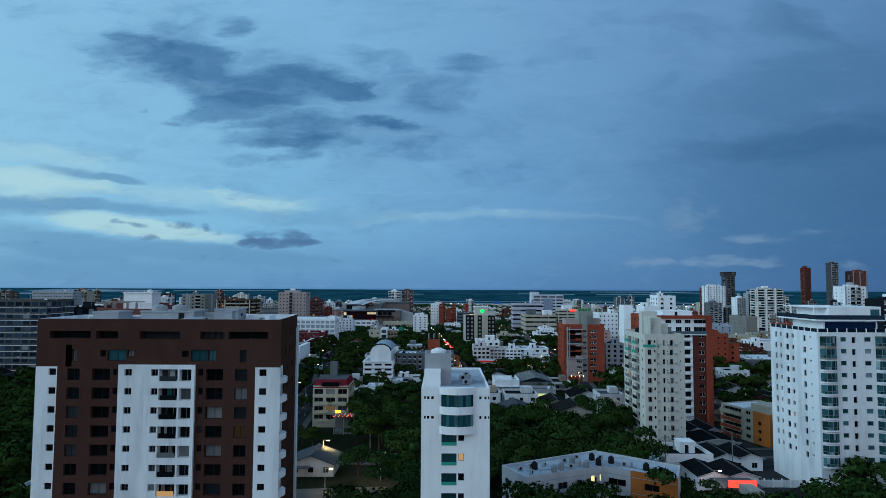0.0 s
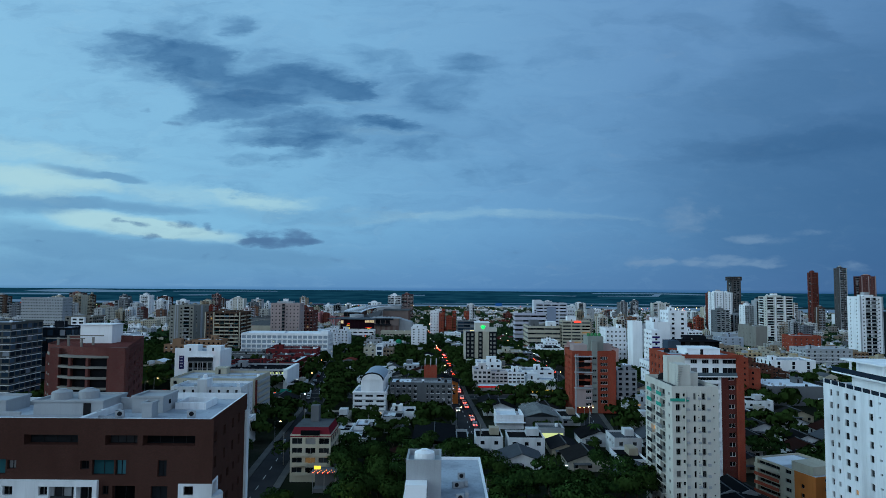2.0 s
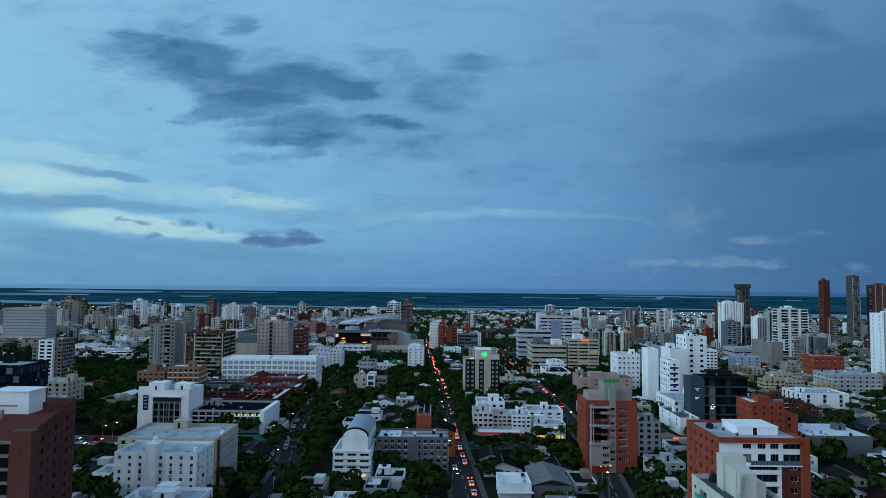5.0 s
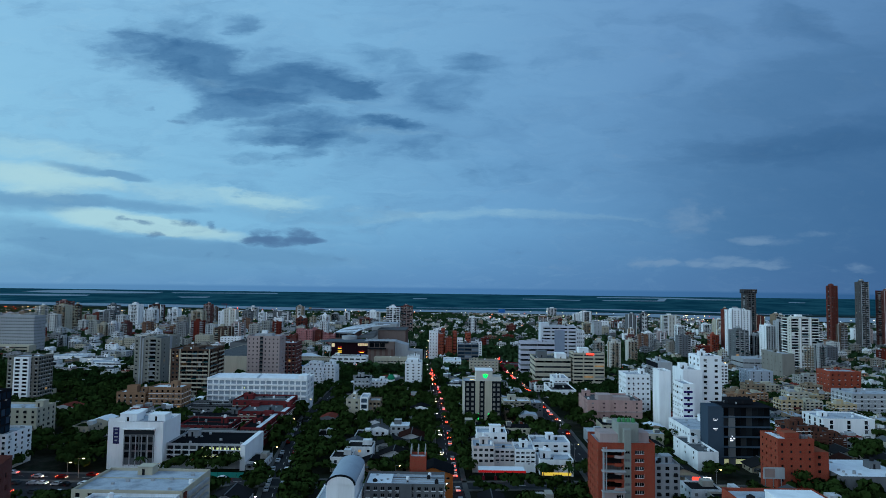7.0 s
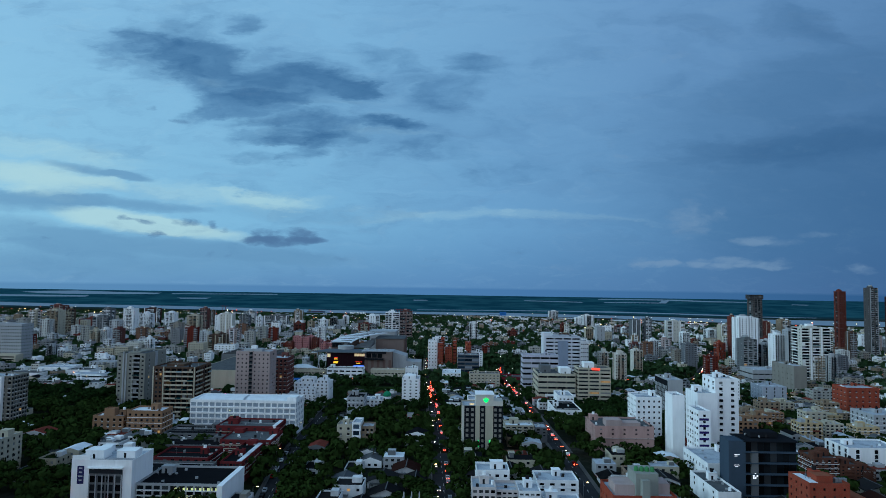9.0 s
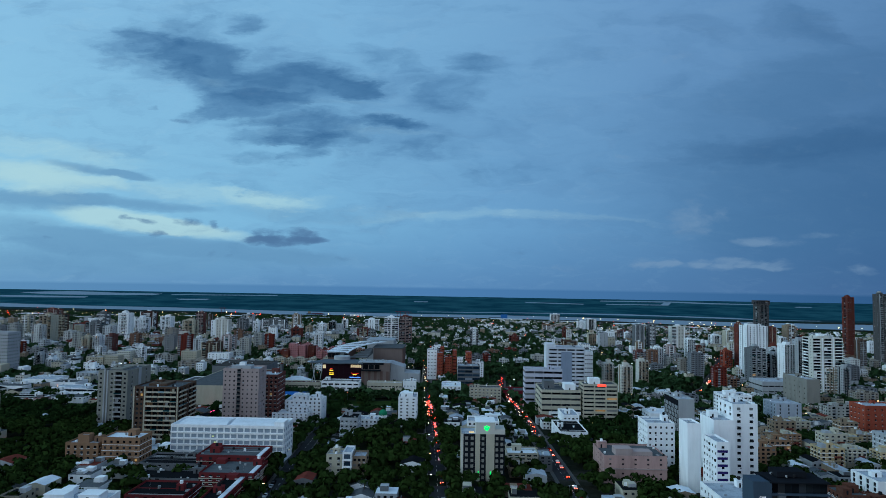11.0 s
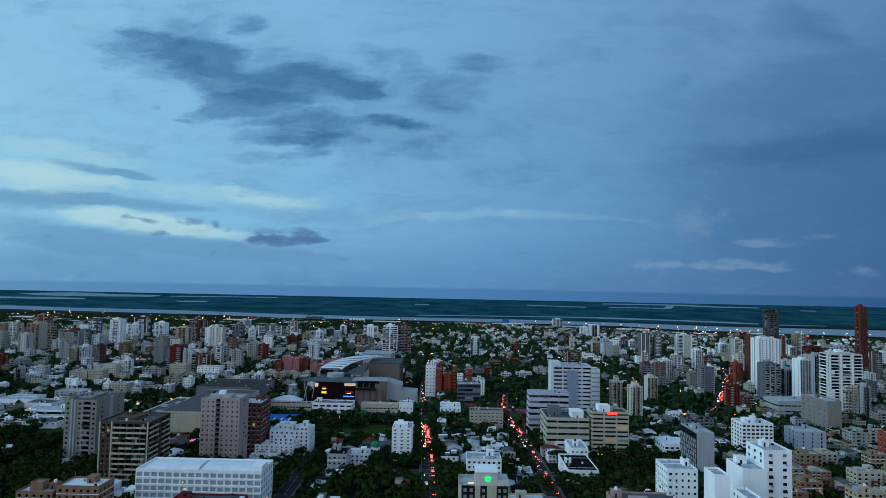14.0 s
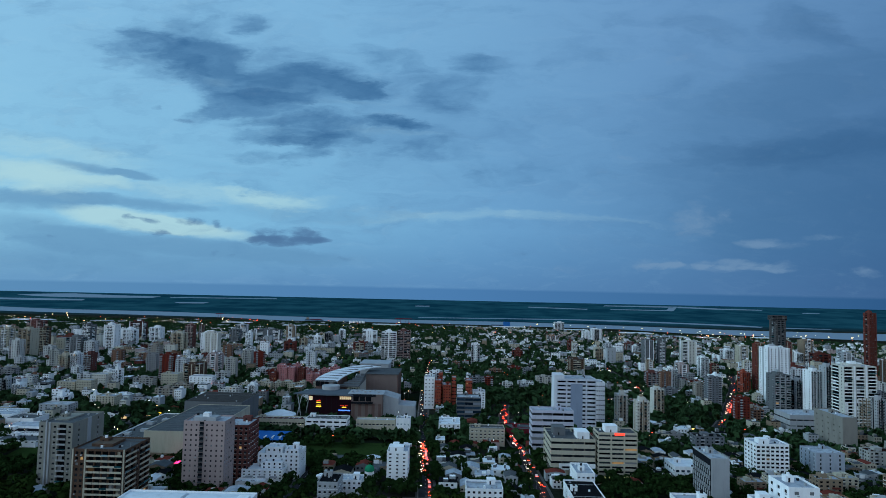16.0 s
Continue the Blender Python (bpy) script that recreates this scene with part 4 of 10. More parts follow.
    # balcony rails, wash lines and a screen here and there behind them
    r = random.Random(17)
    for a, b in lo:
        part("balcony_rail", boxmesh((291 - 68) * m, -0.4, a, (320 - 68) * m, -0.36, a + 0.75), GLASS, ob, "dark glass balcony rail")
        x = r.uniform(292, 306)
        part("balcony_screen", boxmesh((x - 68) * m, 0.45, a, (x + r.uniform(4, 10) - 68) * m, 0.5, b - 0.15), r.choice((LGREY, GREY, CREAM, TEAL)), ob)
    part("wall", wall, [UMBER, WHITE_OLD], ob)
    for x0, w, d, slant in ((0.0, XS, DS, 0.0), (XS, W - XS, D, 1.3)):
        rim = bmesh.new()
        roof_top(rim, rim, w, d, H - 0.8, 0.8, 1)
        for v in rim.verts:
            if v.co.x > w - 0.5:
                v.co.x -= slant * v.co.y / d
            v.co.x += x0
        part("roof", rim, [ROOF, WHITE_OLD], ob)
    roof.free()
    # balcony parapets with rounded corners at the street side
    for a, b in lo[2:]:
        bm = bmesh.new()
        n = 8
        for i in range(n):
            t0, t1 = i / n, (i + 1) / n
            o0, o1 = 0.9 * math.sin(math.pi * t0), 0.9 * math.sin(math.pi * t1)
            y0_, y1_ = 0.4 + 2.8 * t0, 0.4 + 2.8 * t1
            za, zb = a - 0.55 + 0.5 * t0, a - 0.55 + 0.5 * t1
            quad(bm, ((W + o0, y0_, za), (W + o1, y1_, zb), (W + o1, y1_, a + 0.5), (W + o0, y0_, a + 0.5)))
            quad(bm, ((W, y0_, a + 0.5), (W + o0, y0_, a + 0.5), (W + o1, y1_, a + 0.5), (W, y1_, a + 0.5)))
            quad(bm, ((W, y0_, za), (W, y1_, zb), (W + o1, y1_, zb), (W + o0, y0_, za)))
        part("balcony_front", bm, WHITE_OLD, ob)
    part("downpipe_wall", boxmesh(W - 1.2, D - 1.2, 0, W - 0.9, D - 0.1, H - 2.2), WHITE_OLD, ob)
    z = H - 0.8
    for x0, y0, w, d, h in ((24.6, 6.8, 3.9, 4.2, 1.9), (27.4, 3.6, 1.2, 1.6, 1.7), (13.2, 5.2, 8.6, 5.6, 1.6), (5.0, 6.0, 4.2, 4.5, 1.4)):
        bm = boxmesh(x0, y0, z, x0 + w, y0 + d, z + h)
        box(bm, x0 - 0.12, y0 - 0.12, z + h, x0 + w + 0.12, y0 + 0.15, z + h + 0.25)
        box(bm, x0 - 0.12, y0 + d - 0.15, z + h, x0 + w + 0.12, y0 + d + 0.12, z + h + 0.25)
        box(bm, x0 - 0.12, y0 + 0.15, z + h, x0 + 0.15, y0 + d - 0.15, z + h + 0.25)
        box(bm, x0 + w - 0.15, y0 + 0.15, z + h, x0 + w + 0.12, y0 + d - 0.15, z + h + 0.25)
        part("roof_room", bm, LGREY, ob)
    part("door", boxmesh(19.4, 5.12, z, 20.3, 5.197, z + 1.5), FRAME_DARK, ob)
    part("hatch", boxmesh(28.503, 8.4, z + 0.9, 28.55, 8.9, z + 1.4), FRAME_DARK, ob)
    bm = bmesh.new()
    for a, b, c, d in ((29.0, 9.2, 33.0, 9.4), (29.0, 13.0, 33.0, 13.2), (29.0, 9.4, 29.2, 13.0), (32.8, 9.4, 33.0, 13.0)):
        box(bm, a, b, z, c, d, z + 0.9)
    part("light_well", bm, WHITE_OLD, ob, "white kerb round a light well")
    bm = bmesh.new()
    for a, b, c, d, h in ((1.5, 11.2, 21.0, 11.5, 0.5), (21.9, 3.0, 22.1, 6.0, 0.4), (12.0, 3.4, 24.0, 3.6, 0.35), (3.0, 4.6, 12.0, 4.8, 0.5), (22.0, 9.0, 24.5, 9.3, 1.5), (10.0, 1.4, 20.0, 1.5, 0.15)):
        box(bm, a, b, z, c, d, z + h)
    part("roof_curb", bm, LGREY, ob)
    for x, y in ((15.2, 8.6), (18.2, 9.4)):
        water_tank(X + x, Y + y - 1, z + 1.6, 1.25, 0.9, LGREY, "broad grey water tank on a roof room")
    clutter(X + 20, X + W - 2, Y + 3, Y + 6, z, 4, 3, False)
    return ob


# ---- the slim white tower ----
def white_slim_tower():
    X, Y, W, D, H = -3.2, 93.5, 10.35, 22.8, 30.5
    FOOT.append((X, X + W, Y, Y + D))
    ob = thing("apartment_tower", X, Y, 0, "slim white apartment tower with curved glazed balconies", "building")
    wall, roof = bmesh.new(), bmesh.new()
    step = 2.93
    tops = [29.5 - step * k for k in range(10)]
    hi = [(t - 1.75, t) for t in sorted(tops[:2])]
    lo = [(t - 1.75, t) for t in sorted(tops[2:])]
    tiny = [(t - 0.75, t - 0.3) for t in sorted(tops[:2])]
    mid = [(t - 1.1, t) for t in sorted(tops[2:])]
    f = Facade(wall, None, (0, 0, 0), (1, 0, 0), W, H)
    m = W / 131

    def col(u0, u1, o0, o1, holes, pane=GLASS, sp=1, dp=0.25):
        f.strip((u0 - 735) * m, (u1 - 735) * m, holes, dp, 0, ob, pane, sp, FRAME_DARK, ((o0 - 735) * m, (o1 - 735) * m))

    col(735, 744.4, 740.5, 743.6, tiny)
    col(744.4, 751, 746, 750.5, tiny)
    col(751, 770, 754, 759, tiny)
    col(770, 804, 774, 803, lo + hi, TEAL, 2, 0.9)
    col(804, 838, 806, 817, mid)
    col(838, 852.5, 846, 850.5, tiny)
    col(852.5, 861, 856, 860, tiny)
    col(861, 866, 863, 865.5, tiny)
    for o, u, L in (((W, 0, 0), (0, 1, 0), D), ((0, D, 0), (0, -1, 0), D)):
        g = Facade(wall, None, o, u, L, H)
        for k in range(5):
            g.strip(L * k / 5, L * (k + 1) / 5, [(t - 1.2, t) for t in sorted(tops)], 0.25, 0, ob, GLASS, 2, FRAME_DARK, (L * k / 5 + 1.4, L * k / 5 + 2.8))
    Facade(wall, None, (W, D, 0), (-1, 0, 0), W, H).rect(0, 0, W, H)
    roof_top(wall, roof, W, D, H - 0.35, 0.35, thick=0.3)
    part("wall", wall, WHITE, ob)
    part("roof", roof, ROOF, ob)
    x0, x1 = (770 - 735) * m, (837 - 735) * m

    def bow(t, out=1.1):
        return -out * math.sin(math.pi * t) ** 0.6

    n = 14
    for t in tops[:2] + [tops[0] + 2.0, tops[2] + 1.15]:
        bm = bmesh.new()
        lo_z, hi_z = t - 1.75 - 1.15 + 0.0, t - 1.75
        if t == tops[0] + 2.0:
            lo_z, hi_z = t - 2.0 + 0.05, H + 0.1
        if t == tops[2] + 1.15:
            continue
        for i in range(n):
            a, b = i / n, (i + 1) / n
            xa, xb, ya, yb = x0 + (x1 - x0) * a, x0 + (x1 - x0) * b, bow(a), bow(b)
            quad(bm, ((xa, ya, lo_z), (xb, yb, lo_z), (xb, yb, hi_z), (xa, ya, hi_z)))
            quad(bm, ((xa, ya, hi_z), (xb, yb, hi_z), (xb, 0.3, hi_z), (xa, 0.3, hi_z)))
            quad(bm, ((xa, 0.3, lo_z), (xb, 0.3, lo_z), (xb, yb, lo_z), (xa, ya, lo_z)))
        part("balcony_front", bm, WHITE, ob)
    for t in tops[:2]:
        for c0, c1 in ((0.05, 0.49), (0.52, 0.96)):
            bm = bmesh.new()
            for i in range(6):
                a, b = c0 + (c1 - c0) * i / 6, c0 + (c1 - c0) * (i + 1) / 6
                xa, xb, ya, yb = x0 + (x1 - x0) * a, x0 + (x1 - x0) * b, bow(a) * 0.8, bow(b) * 0.8
                quad(bm, ((xa, ya, t - 1.75), (xb, yb, t - 1.75), (xb, yb, t + 0.05), (xa, ya, t + 0.05)))
            part("bay_glass", bm, TEAL, ob, "teal curved balcony glazing")
    for t in tops[2:]:
        xa, xb = (774 - 735) * m, (803 - 735) * m
        part("balcony_rail", boxmesh(xa, -0.06, t - 1.75, xb, -0.02, t - 1.25), GREEN_GLASS, ob, "green glass balcony rail")
    z = H - 0.35
    part("lift_room", boxmesh(0.35, 4.5, z, 4.6, 9.5, z + 4.3), LGREY, ob, "grey lift room above the roof")
    part("stair_room", boxmesh(0.35, 2.6, z, 2.9, 4.497, z + 2.6), WHITE, ob)
    part("stair_door", boxmesh(2.905, 3.0, z, 2.96, 3.9, z + 2.0), FRAME_DARK, ob)
    bm = bmesh.new()
    for a, b, c, d in ((0.35, 4.5, 4.6, 4.75), (0.35, 9.25, 4.6, 9.5), (0.35, 4.75, 0.6, 9.25), (4.35, 4.75, 4.6, 9.25)):
        box(bm, a, b, z + 4.3, c, d, z + 5.0)
    part("parapet", bm, LGREY, ob)
    water_tank(X + 2.5, Y + 7, z + 4.3, 1.3, 1.0, WHITE, "round white water tank on the lift room")
    clutter(X + 5, X + W - 0.5, Y + 3, Y + 16, z, 6, 11, False)
    return ob


# ---- the white tower with teal bay windows ----
def white_bay_tower():
    X, Y, W, D, H = 83.0, 136.0, 17.5, 19.5, 36.0
    FOOT.append((X, X + W, Y, Y + D))
    ob = thing("apartment_tower", X, Y, 0, "stained white apartment tower with teal bay windows and a penthouse", "building")
    wall, roof = bmesh.new(), bmesh.new()
    step = 2.62
    fl = [(H - 2.4 - step * k) for k in range(11)][::-1]
    w1 = [(z, z + 1.35) for z in fl]
    w2 = [(z + 0.35, z + 1.35) for z in fl]
    f = Facade(wall, None, (0, D, 0), (0, -1, 0), D, H)
    for a, b, c0, c1, hs in ((0, 3.6, 2.2, 3.0, w1), (3.6, 6, 4.4, 5.1, w2), (6, 9, 6.9, 8.1, w1), (9, 11.5, 9.4, 10.3, w2), (11.5, 16, 14.0, 15.0, w1), (16, D, 16.6, 17.2, [(z + 0.9, z + 1.3) for z in fl])):
        f.strip(a, b, hs, 0.25, 0, ob, GLASS, 1, FRAME, (c0, c1))
    f = Facade(wall, None, (0, 0, 0), (1, 0, 0), W, H)
    f.rect(0, 0, 4.6, H)
    f.strip(4.6, 7.0, w2, 0.25, 0, ob, TEAL, 1, FRAME, (5.1, 6.4))
    f.strip(7.0, 9.4, w1, 0.35, 0, ob, GLASS, 1, FRAME, (7.6, 8.5))
    f.strip(9.4, 12.6, w2, 0.25, 0, ob, TEAL, 1, FRAME, (10.4, 11.9))
    f.rect(12.6, 0, W, H)
    Facade(wall, None, (W, 0, 0), (0, 1, 0), D, H).rect(0, 0, D, H)
    Facade(wall, None, (W, D, 0), (-1, 0, 0), W, H).rect(0, 0, W, H)
    roof_top(wall, roof, W, D, H - 0.2, 0.2)
    part("wall", wall, WHITE_OLD, ob)
    part("roof", roof, ROOF, ob)
    for k, z in enumerate(fl):
        for x0, x1 in ((0.5, 4.2), (12.8, 16.4)):
            bm = bmesh.new()
            n = 8
            for i in range(n):
                a, b = i / n, (i + 1) / n
                ya, yb = -0.9 * math.sin(math.pi * a) ** 0.45, -0.9 * math.sin(math.pi * b) ** 0.45
                xa, xb = x0 + (x1 - x0) * a, x0 + (x1 - x0) * b
                for z0, z1, mt in ((z - 0.85, z - 0.5, 0), (z - 0.5, z + 0.05, 1), (z + 0.05, z + 0.11, 2), (z + 0.11, z + 1.4, 1), (z + 1.4, z + 1.6, 0)):
                    quad(bm, ((xa, ya, z0), (xb, yb, z0), (xb, yb, z1), (xa, ya, z1)), mt)
                quad(bm, ((xa, ya, z + 1.6), (xb, yb, z + 1.6), (xb, 0, z + 1.6), (xa, 0, z + 1.6)), 0)
                quad(bm, ((xa, 0, z - 0.85), (xb, 0, z - 0.85), (xb, yb, z - 0.85), (xa, ya, z - 0.85)), 0)
                if i in (2, 4, 6):
                    box(bm, xa - 0.04, ya - 0.05, z - 0.5, xa + 0.04, ya - 0.005, z + 1.4, 2)
            part("bay_window", bm, [CONCRETE if k > 8 else WHITE_OLD, TEAL, FRAME], ob, "bay window of teal glass")
    # set-back penthouse with blue glass balustrades
    z = H - 0.2
    part("penthouse", boxmesh(3.2, 3.0, z, 15.5, 15.0, z + 2.6), WHITE, ob)
    part("penthouse_glass", boxmesh(3.6, 2.96, z + 0.2, 15.1, 2.995, z + 2.3), glass("deep_blue_glass", (0.008, 0.03, 0.09), 0.08), ob, "wide blue glass front")
    part("upper_slab", boxmesh(0.9, 1.6, z + 2.603, 16.4, 18, z + 2.9), WHITE, ob)
    part("upper_room", boxmesh(4.2, 2.4, z + 2.9, 16.0, 15.0, z + 5.8), WHITE, ob)
    part("upper_window", boxmesh(13.6, 2.33, z + 3.6, 15.6, 2.397, z + 5.2), TEAL, ob)
    bm = bmesh.new()
    box(bm, 1.4, 3.0, z + 5.5, 4.197, 16, z + 5.75)
    for y in (2.2, 11.6):
        box(bm, 1.5, y + 1.2, z + 2.9, 1.8, y + 1.5, z + 5.5)
    part("pergola", bm, WHITE, ob)
    bm = bmesh.new()
    for x0, y0, x1, y1, zz in ((0.1, 0.1, W - 0.1, 0.16, z), (0.1, 0.16, 0.16, D - 0.1, z), (1.0, 1.65, 16.3, 1.7, z + 2.9), (0.95, 1.7, 1.0, 17.9, z + 2.9)):
        box(bm, x0, y0, zz, x1, y1, zz + 1.0)
    part("balustrade", bm, BLUE_GLASS, ob, "blue glass balustrade")
    for k in range(9):
        part("balustrade_post", boxmesh(0.05 + k * (W - 0.3) / 8, 0.02, z, 0.25 + k * (W - 0.3) / 8, 0.2, z + 1.05), WHITE, ob)
    for k in range(1, 9):
        part("balustrade_post", boxmesh(0.02, 0.1 + k * (D - 0.4) / 8, z, 0.2, 0.3 + k * (D - 0.4) / 8, z + 1.05), WHITE, ob)
    clutter(X + 7, X + 13, Y + 5, Y + 12, z + 5.8, 3, 5)
    return ob


# ---- the beige tower ----
def beige_tower():
    X, Y, W, D, H = 55.2, 168.0, 10.9, 19.0, 32.9
    FOOT.append((X, X + W, Y, Y + D))
    ob = thing("apartment_tower", X, Y, 0, "grey-beige apartment tower with green glass balconies", "building")
    wall, roof = bmesh.new(), bmesh.new()
    step = 2.55
    fl = [H - 1.6 - step * k for k in range(12)][::-1]
    tall = [(z - 1.55, z) for z in fl]
    sq = [(z - 0.85, z - 0.05) for z in fl]
    mid = [(z - 1.15, z - 0.05) for z in fl]
    dot = [(z - 0.75, z - 0.4) for z in fl]
    f = Facade(wall, None, (0, 0, 0), (1, 0, 0), W, H)
    low = [(z - 1.55, z - 0.05) for z in fl]
    for a, b, c0, c1, hs, dp in ((0, 0.5, 0.1, 0.2, [], 0.2), (0.5, 2.4, 0.85, 1.95, low, 0.6), (2.4, 3.3, 2.5, 3.2, sq, 0.2), (3.3, 4.9, 4.1, 4.2, [], .2), (4.9, 6.0, 5.0, 5.6, low, 0.35), (6.0, 6.75, 6.1, 6.4, dot, 0.2), (6.75, 8.1, 6.95, 7.85, low, 0.5), (8.1, 9.3, 8.5, 8.6, [], 0.2), (9.3, W, 9.6, 9.95, dot, 0.2)):
        f.strip(a, b, hs, dp, 0, ob, GLASS, 2 if dp > 0.45 else 1, FRAME, (c0, c1))
    for z in fl:
        for c in (3.35, 6.05, 8.2):
            part("air_conditioner", boxmesh(c, -0.35, z - 1.5, c + 0.65, -0.003, z - 0.95), LGREY, ob)
    part("pier", boxmesh(2.95, -0.3, 0, 3.15, -0.003, H - 1.2), BEIGE, ob)
    part("pier", boxmesh(6.55, -0.3, 0, 6.72, -0.003, H - 1.2), BEIGE, ob)
    f = Facade(wall, None, (0, D, 0), (0, -1, 0), D, H)
    for a, b, c0, c1, hs, dp in ((0, 3, 1.2, 2.2, sq, .2), (3, 8, 4, 7.2, tall, 0.8), (8, 10, 8.6, 9.4, sq, .2), (10, 15, 10.6, 14.2, tall, 0.8), (15, D, 16.5, 17.4, sq, .2)):
        f.strip(a, b, hs, dp, 0, ob, GLASS, 2, FRAME, (c0, c1))
    Facade(wall, None, (W, 0, 0), (0, 1, 0), D, H).rect(0, 0, D, H)
    Facade(wall, None, (W, D, 0), (-1, 0, 0), W, H).rect(0, 0, W, H)
    roof_top(wall, roof, W, D, H - 0.9, 0.9)
    part("wall", wall, BEIGE, ob)
    part("roof", roof, ROOF_GREY, ob)
    for z0, z1 in tall:
        for a, b in ((4.6, 8.6), (11.6, 15.6)):
            y0, y1 = D - (a + 3.2) + 0.2, D - a + 0.6
            part("balcony_slab", boxmesh(-1.0, y0, z0 - 0.15, -0.003, y1, z0), BEIGE, ob)
            part("balcony_glass", boxmesh(-1.0, y0, z0 + 0.003, -0.95, y1, z0 + 0.9), GREEN_GLASS if z0 > 27 else GLASS, ob, "green glass balcony front" if z0 > 27 else "dark glass balcony front")
    z = H - 0.9
    part("terrace_glass", boxmesh(-0.5, -0.25, z - 2.6, 3.9, -0.2, z - 1.9), GREEN_GLASS, ob, "green glass terrace rail")
    part("lift_room", boxmesh(3.4, 5.0, z, 6.4, 11.0, z + 5.2), BEIGE, ob)
    part("stair_room", boxmesh(6.403, 6.0, z, 8.6, 11.0, z + 3.2), BEIGE, ob)
    part("tank_room", boxmesh(3.0, 11.003, z, 7.4, 14.0, z + 6.6), BEIGE, ob)
    bm = bmesh.new()
    for i in range(12):
        box(bm, 2.6 + i * 0.1, 4.6, z + i * 0.42, 3.4 + i * 0.1, 4.9, z + i * 0.42 + 0.06)
    box(bm, 2.5, 4.55, z, 2.56, 4.62, z + 5.6)
    part("roof_ladder", bm, METAL, ob)
    clutter(X + 1, X + 10, Y + 14.5, Y + 18, z, 3, 8)
    return ob


SCREEN_GLASS = plain("grey_balcony_glass", (0.10, 0.13, 0.15), 0.15)


# ---- the red and white tower behind it ----
def red_stepped_tower():
    X, Y, W, D, H = 68.5, 204.0, 20.5, 19.5, 36.2
    FOOT.append((X, X + W, Y, Y + D))
    ob = thing("apartment_tower", X, Y, 0, "red brick and white apartment tower with a roof terrace", "building")
    wall, glaz, roof = bmesh.new(), bmesh.new(), bmesh.new()
    step = 2.75
    fl = [H - 7.3 - step * k for k in range(10)][::-1]
    sq = [(z, z + 1.3) for z in fl]
    wide = [(z - 0.3, z + 1.6) for z in fl]
    hi = H - 6.0
    f = Facade(wall, glaz, (0, 0, 0), (1, 0, 0), W, hi)
    f.strip(0, 6, sq, 0.25, 0, ob, GLASS, 2, FRAME, (2, 4))
    f.strip(6, 14.5, wide, 1.0, 1, ob, GLASS, 4, FRAME, (7, 14))
    f.strip(14.5, W, sq, 0.25, 2, ob, GLASS, 2, WHITE, (16.6, 18.4))
    f = Facade(wall, glaz, (0, 0, hi), (1, 0, 0), W, 6.0)
    for a, b, c0, c1 in ((0, 8.5, 5.6, 7.6), (8.5, 11.5, 9, 11), (11.5, 14.5, 12, 14), (14.5, W, 15, 19.6)):
        f.strip(a, b, [(0.3, 2.3), (3.5, 4.7)], 0.3, 1, ob, GLASS, 3, FRAME, (c0, c1))
    for o, u, L in (((W, 0, 0), (0, 1, 0), D), ((0, D, 0), (0, -1, 0), D)):
        g = Facade(wall, glaz, o, u, L, H)
        for k in range(6):
            g.strip(L * k / 6, L * (k + 1) / 6, sq + [(hi + 0.8, hi + 2.0), (hi + 3.6, hi + 4.6)], 0.25, 0, ob, GLASS, 1, FRAME, (L * k / 6 + 2.0, L * k / 6 + 3.2))
    Facade(wall, glaz, (W, D, 0), (-1, 0, 0), W, H).rect(0, 0, W, H)
    roof_top(wall, roof, W, D, H - 0.7, 0.7)
    part("wall", wall, [ORANGE_BRICK, WHITE, brick("deep_red_brick", (0.15, 0.036, 0.03), (0.12, 0.06, 0.05))], ob)
    glaz.free()
    part("roof", roof, ROOF, ob)
    part("roof_edge", boxmesh(-0.3, -0.9, H - 0.9, W + 0.3, -0.003, H + 0.15), ORANGE_BRICK, ob)
    part("side_pier", boxmesh(W - 1.6, -0.95, 0, W + 0.25, -0.003, H - 0.903), ORANGE_BRICK, ob)
    part("terrace_rail", boxmesh(7, -0.9, hi, W - 1.7, -0.85, hi + 1.0), SCREEN_GLASS, ob)
    part("terrace_slab", boxmesh(6, -0.95, hi - 0.3, W - 1.61, -0.003, hi - 0.02), WHITE, ob)
    for z in fl:
        part("balcony_front", boxmesh(6.6, -0.6, z - 0.8, 14.2, -0.45, z + 0.1), WHITE, ob)
        part("balcony_slab", boxmesh(6.6, -0.45, z - 0.8, 14.2, -0.003, z - 0.62), WHITE, ob)
    roof_house(ob, 7, 6, H - 0.7, 10, 8, 1.8, WHITE)
    clutter(X + 2, X + 18, Y + 3, Y + 17, H - 0.7, 9, 21)
    return ob


brown_tower()
white_slim_tower()
white_bay_tower()
beige_tower()
red_stepped_tower()


# ---- middle distance, left to right ----
SCREEN = surface("grey_blue_screens", (0.30, 0.36, 0.42), 0.5, 0.25)
GREEN_ROOF = surface("green_plastic", (0.06, 0.22, 0.09), 0.6, 0.3, 0.1, False)
NET = plain("teal_site_netting", (0.02, 0.22, 0.18), 0.8)


def ribbon(name, label, x0, x1, y0, y1, top, storeys, wall_mat, frac=0.45, pane=None, **kw):
    """An office block with continuous window bands."""
    g = min(gz(x0, y0), gz(x1, y0), gz(x1, y1))
    W, D = x1 - x0, y1 - y0
    kw.setdefault("category", "building")
    step = (top - g - 4.0) / storeys
    return block(name, label, x0, x1, y0, y1, top, storeys, wall_mat, n=(max(1, round(W / 9)), max(1, round(D / 9))), win=(8.4, step * frac), sill=step * 0.35, pane=pane, ground_floor=4.0, **kw)


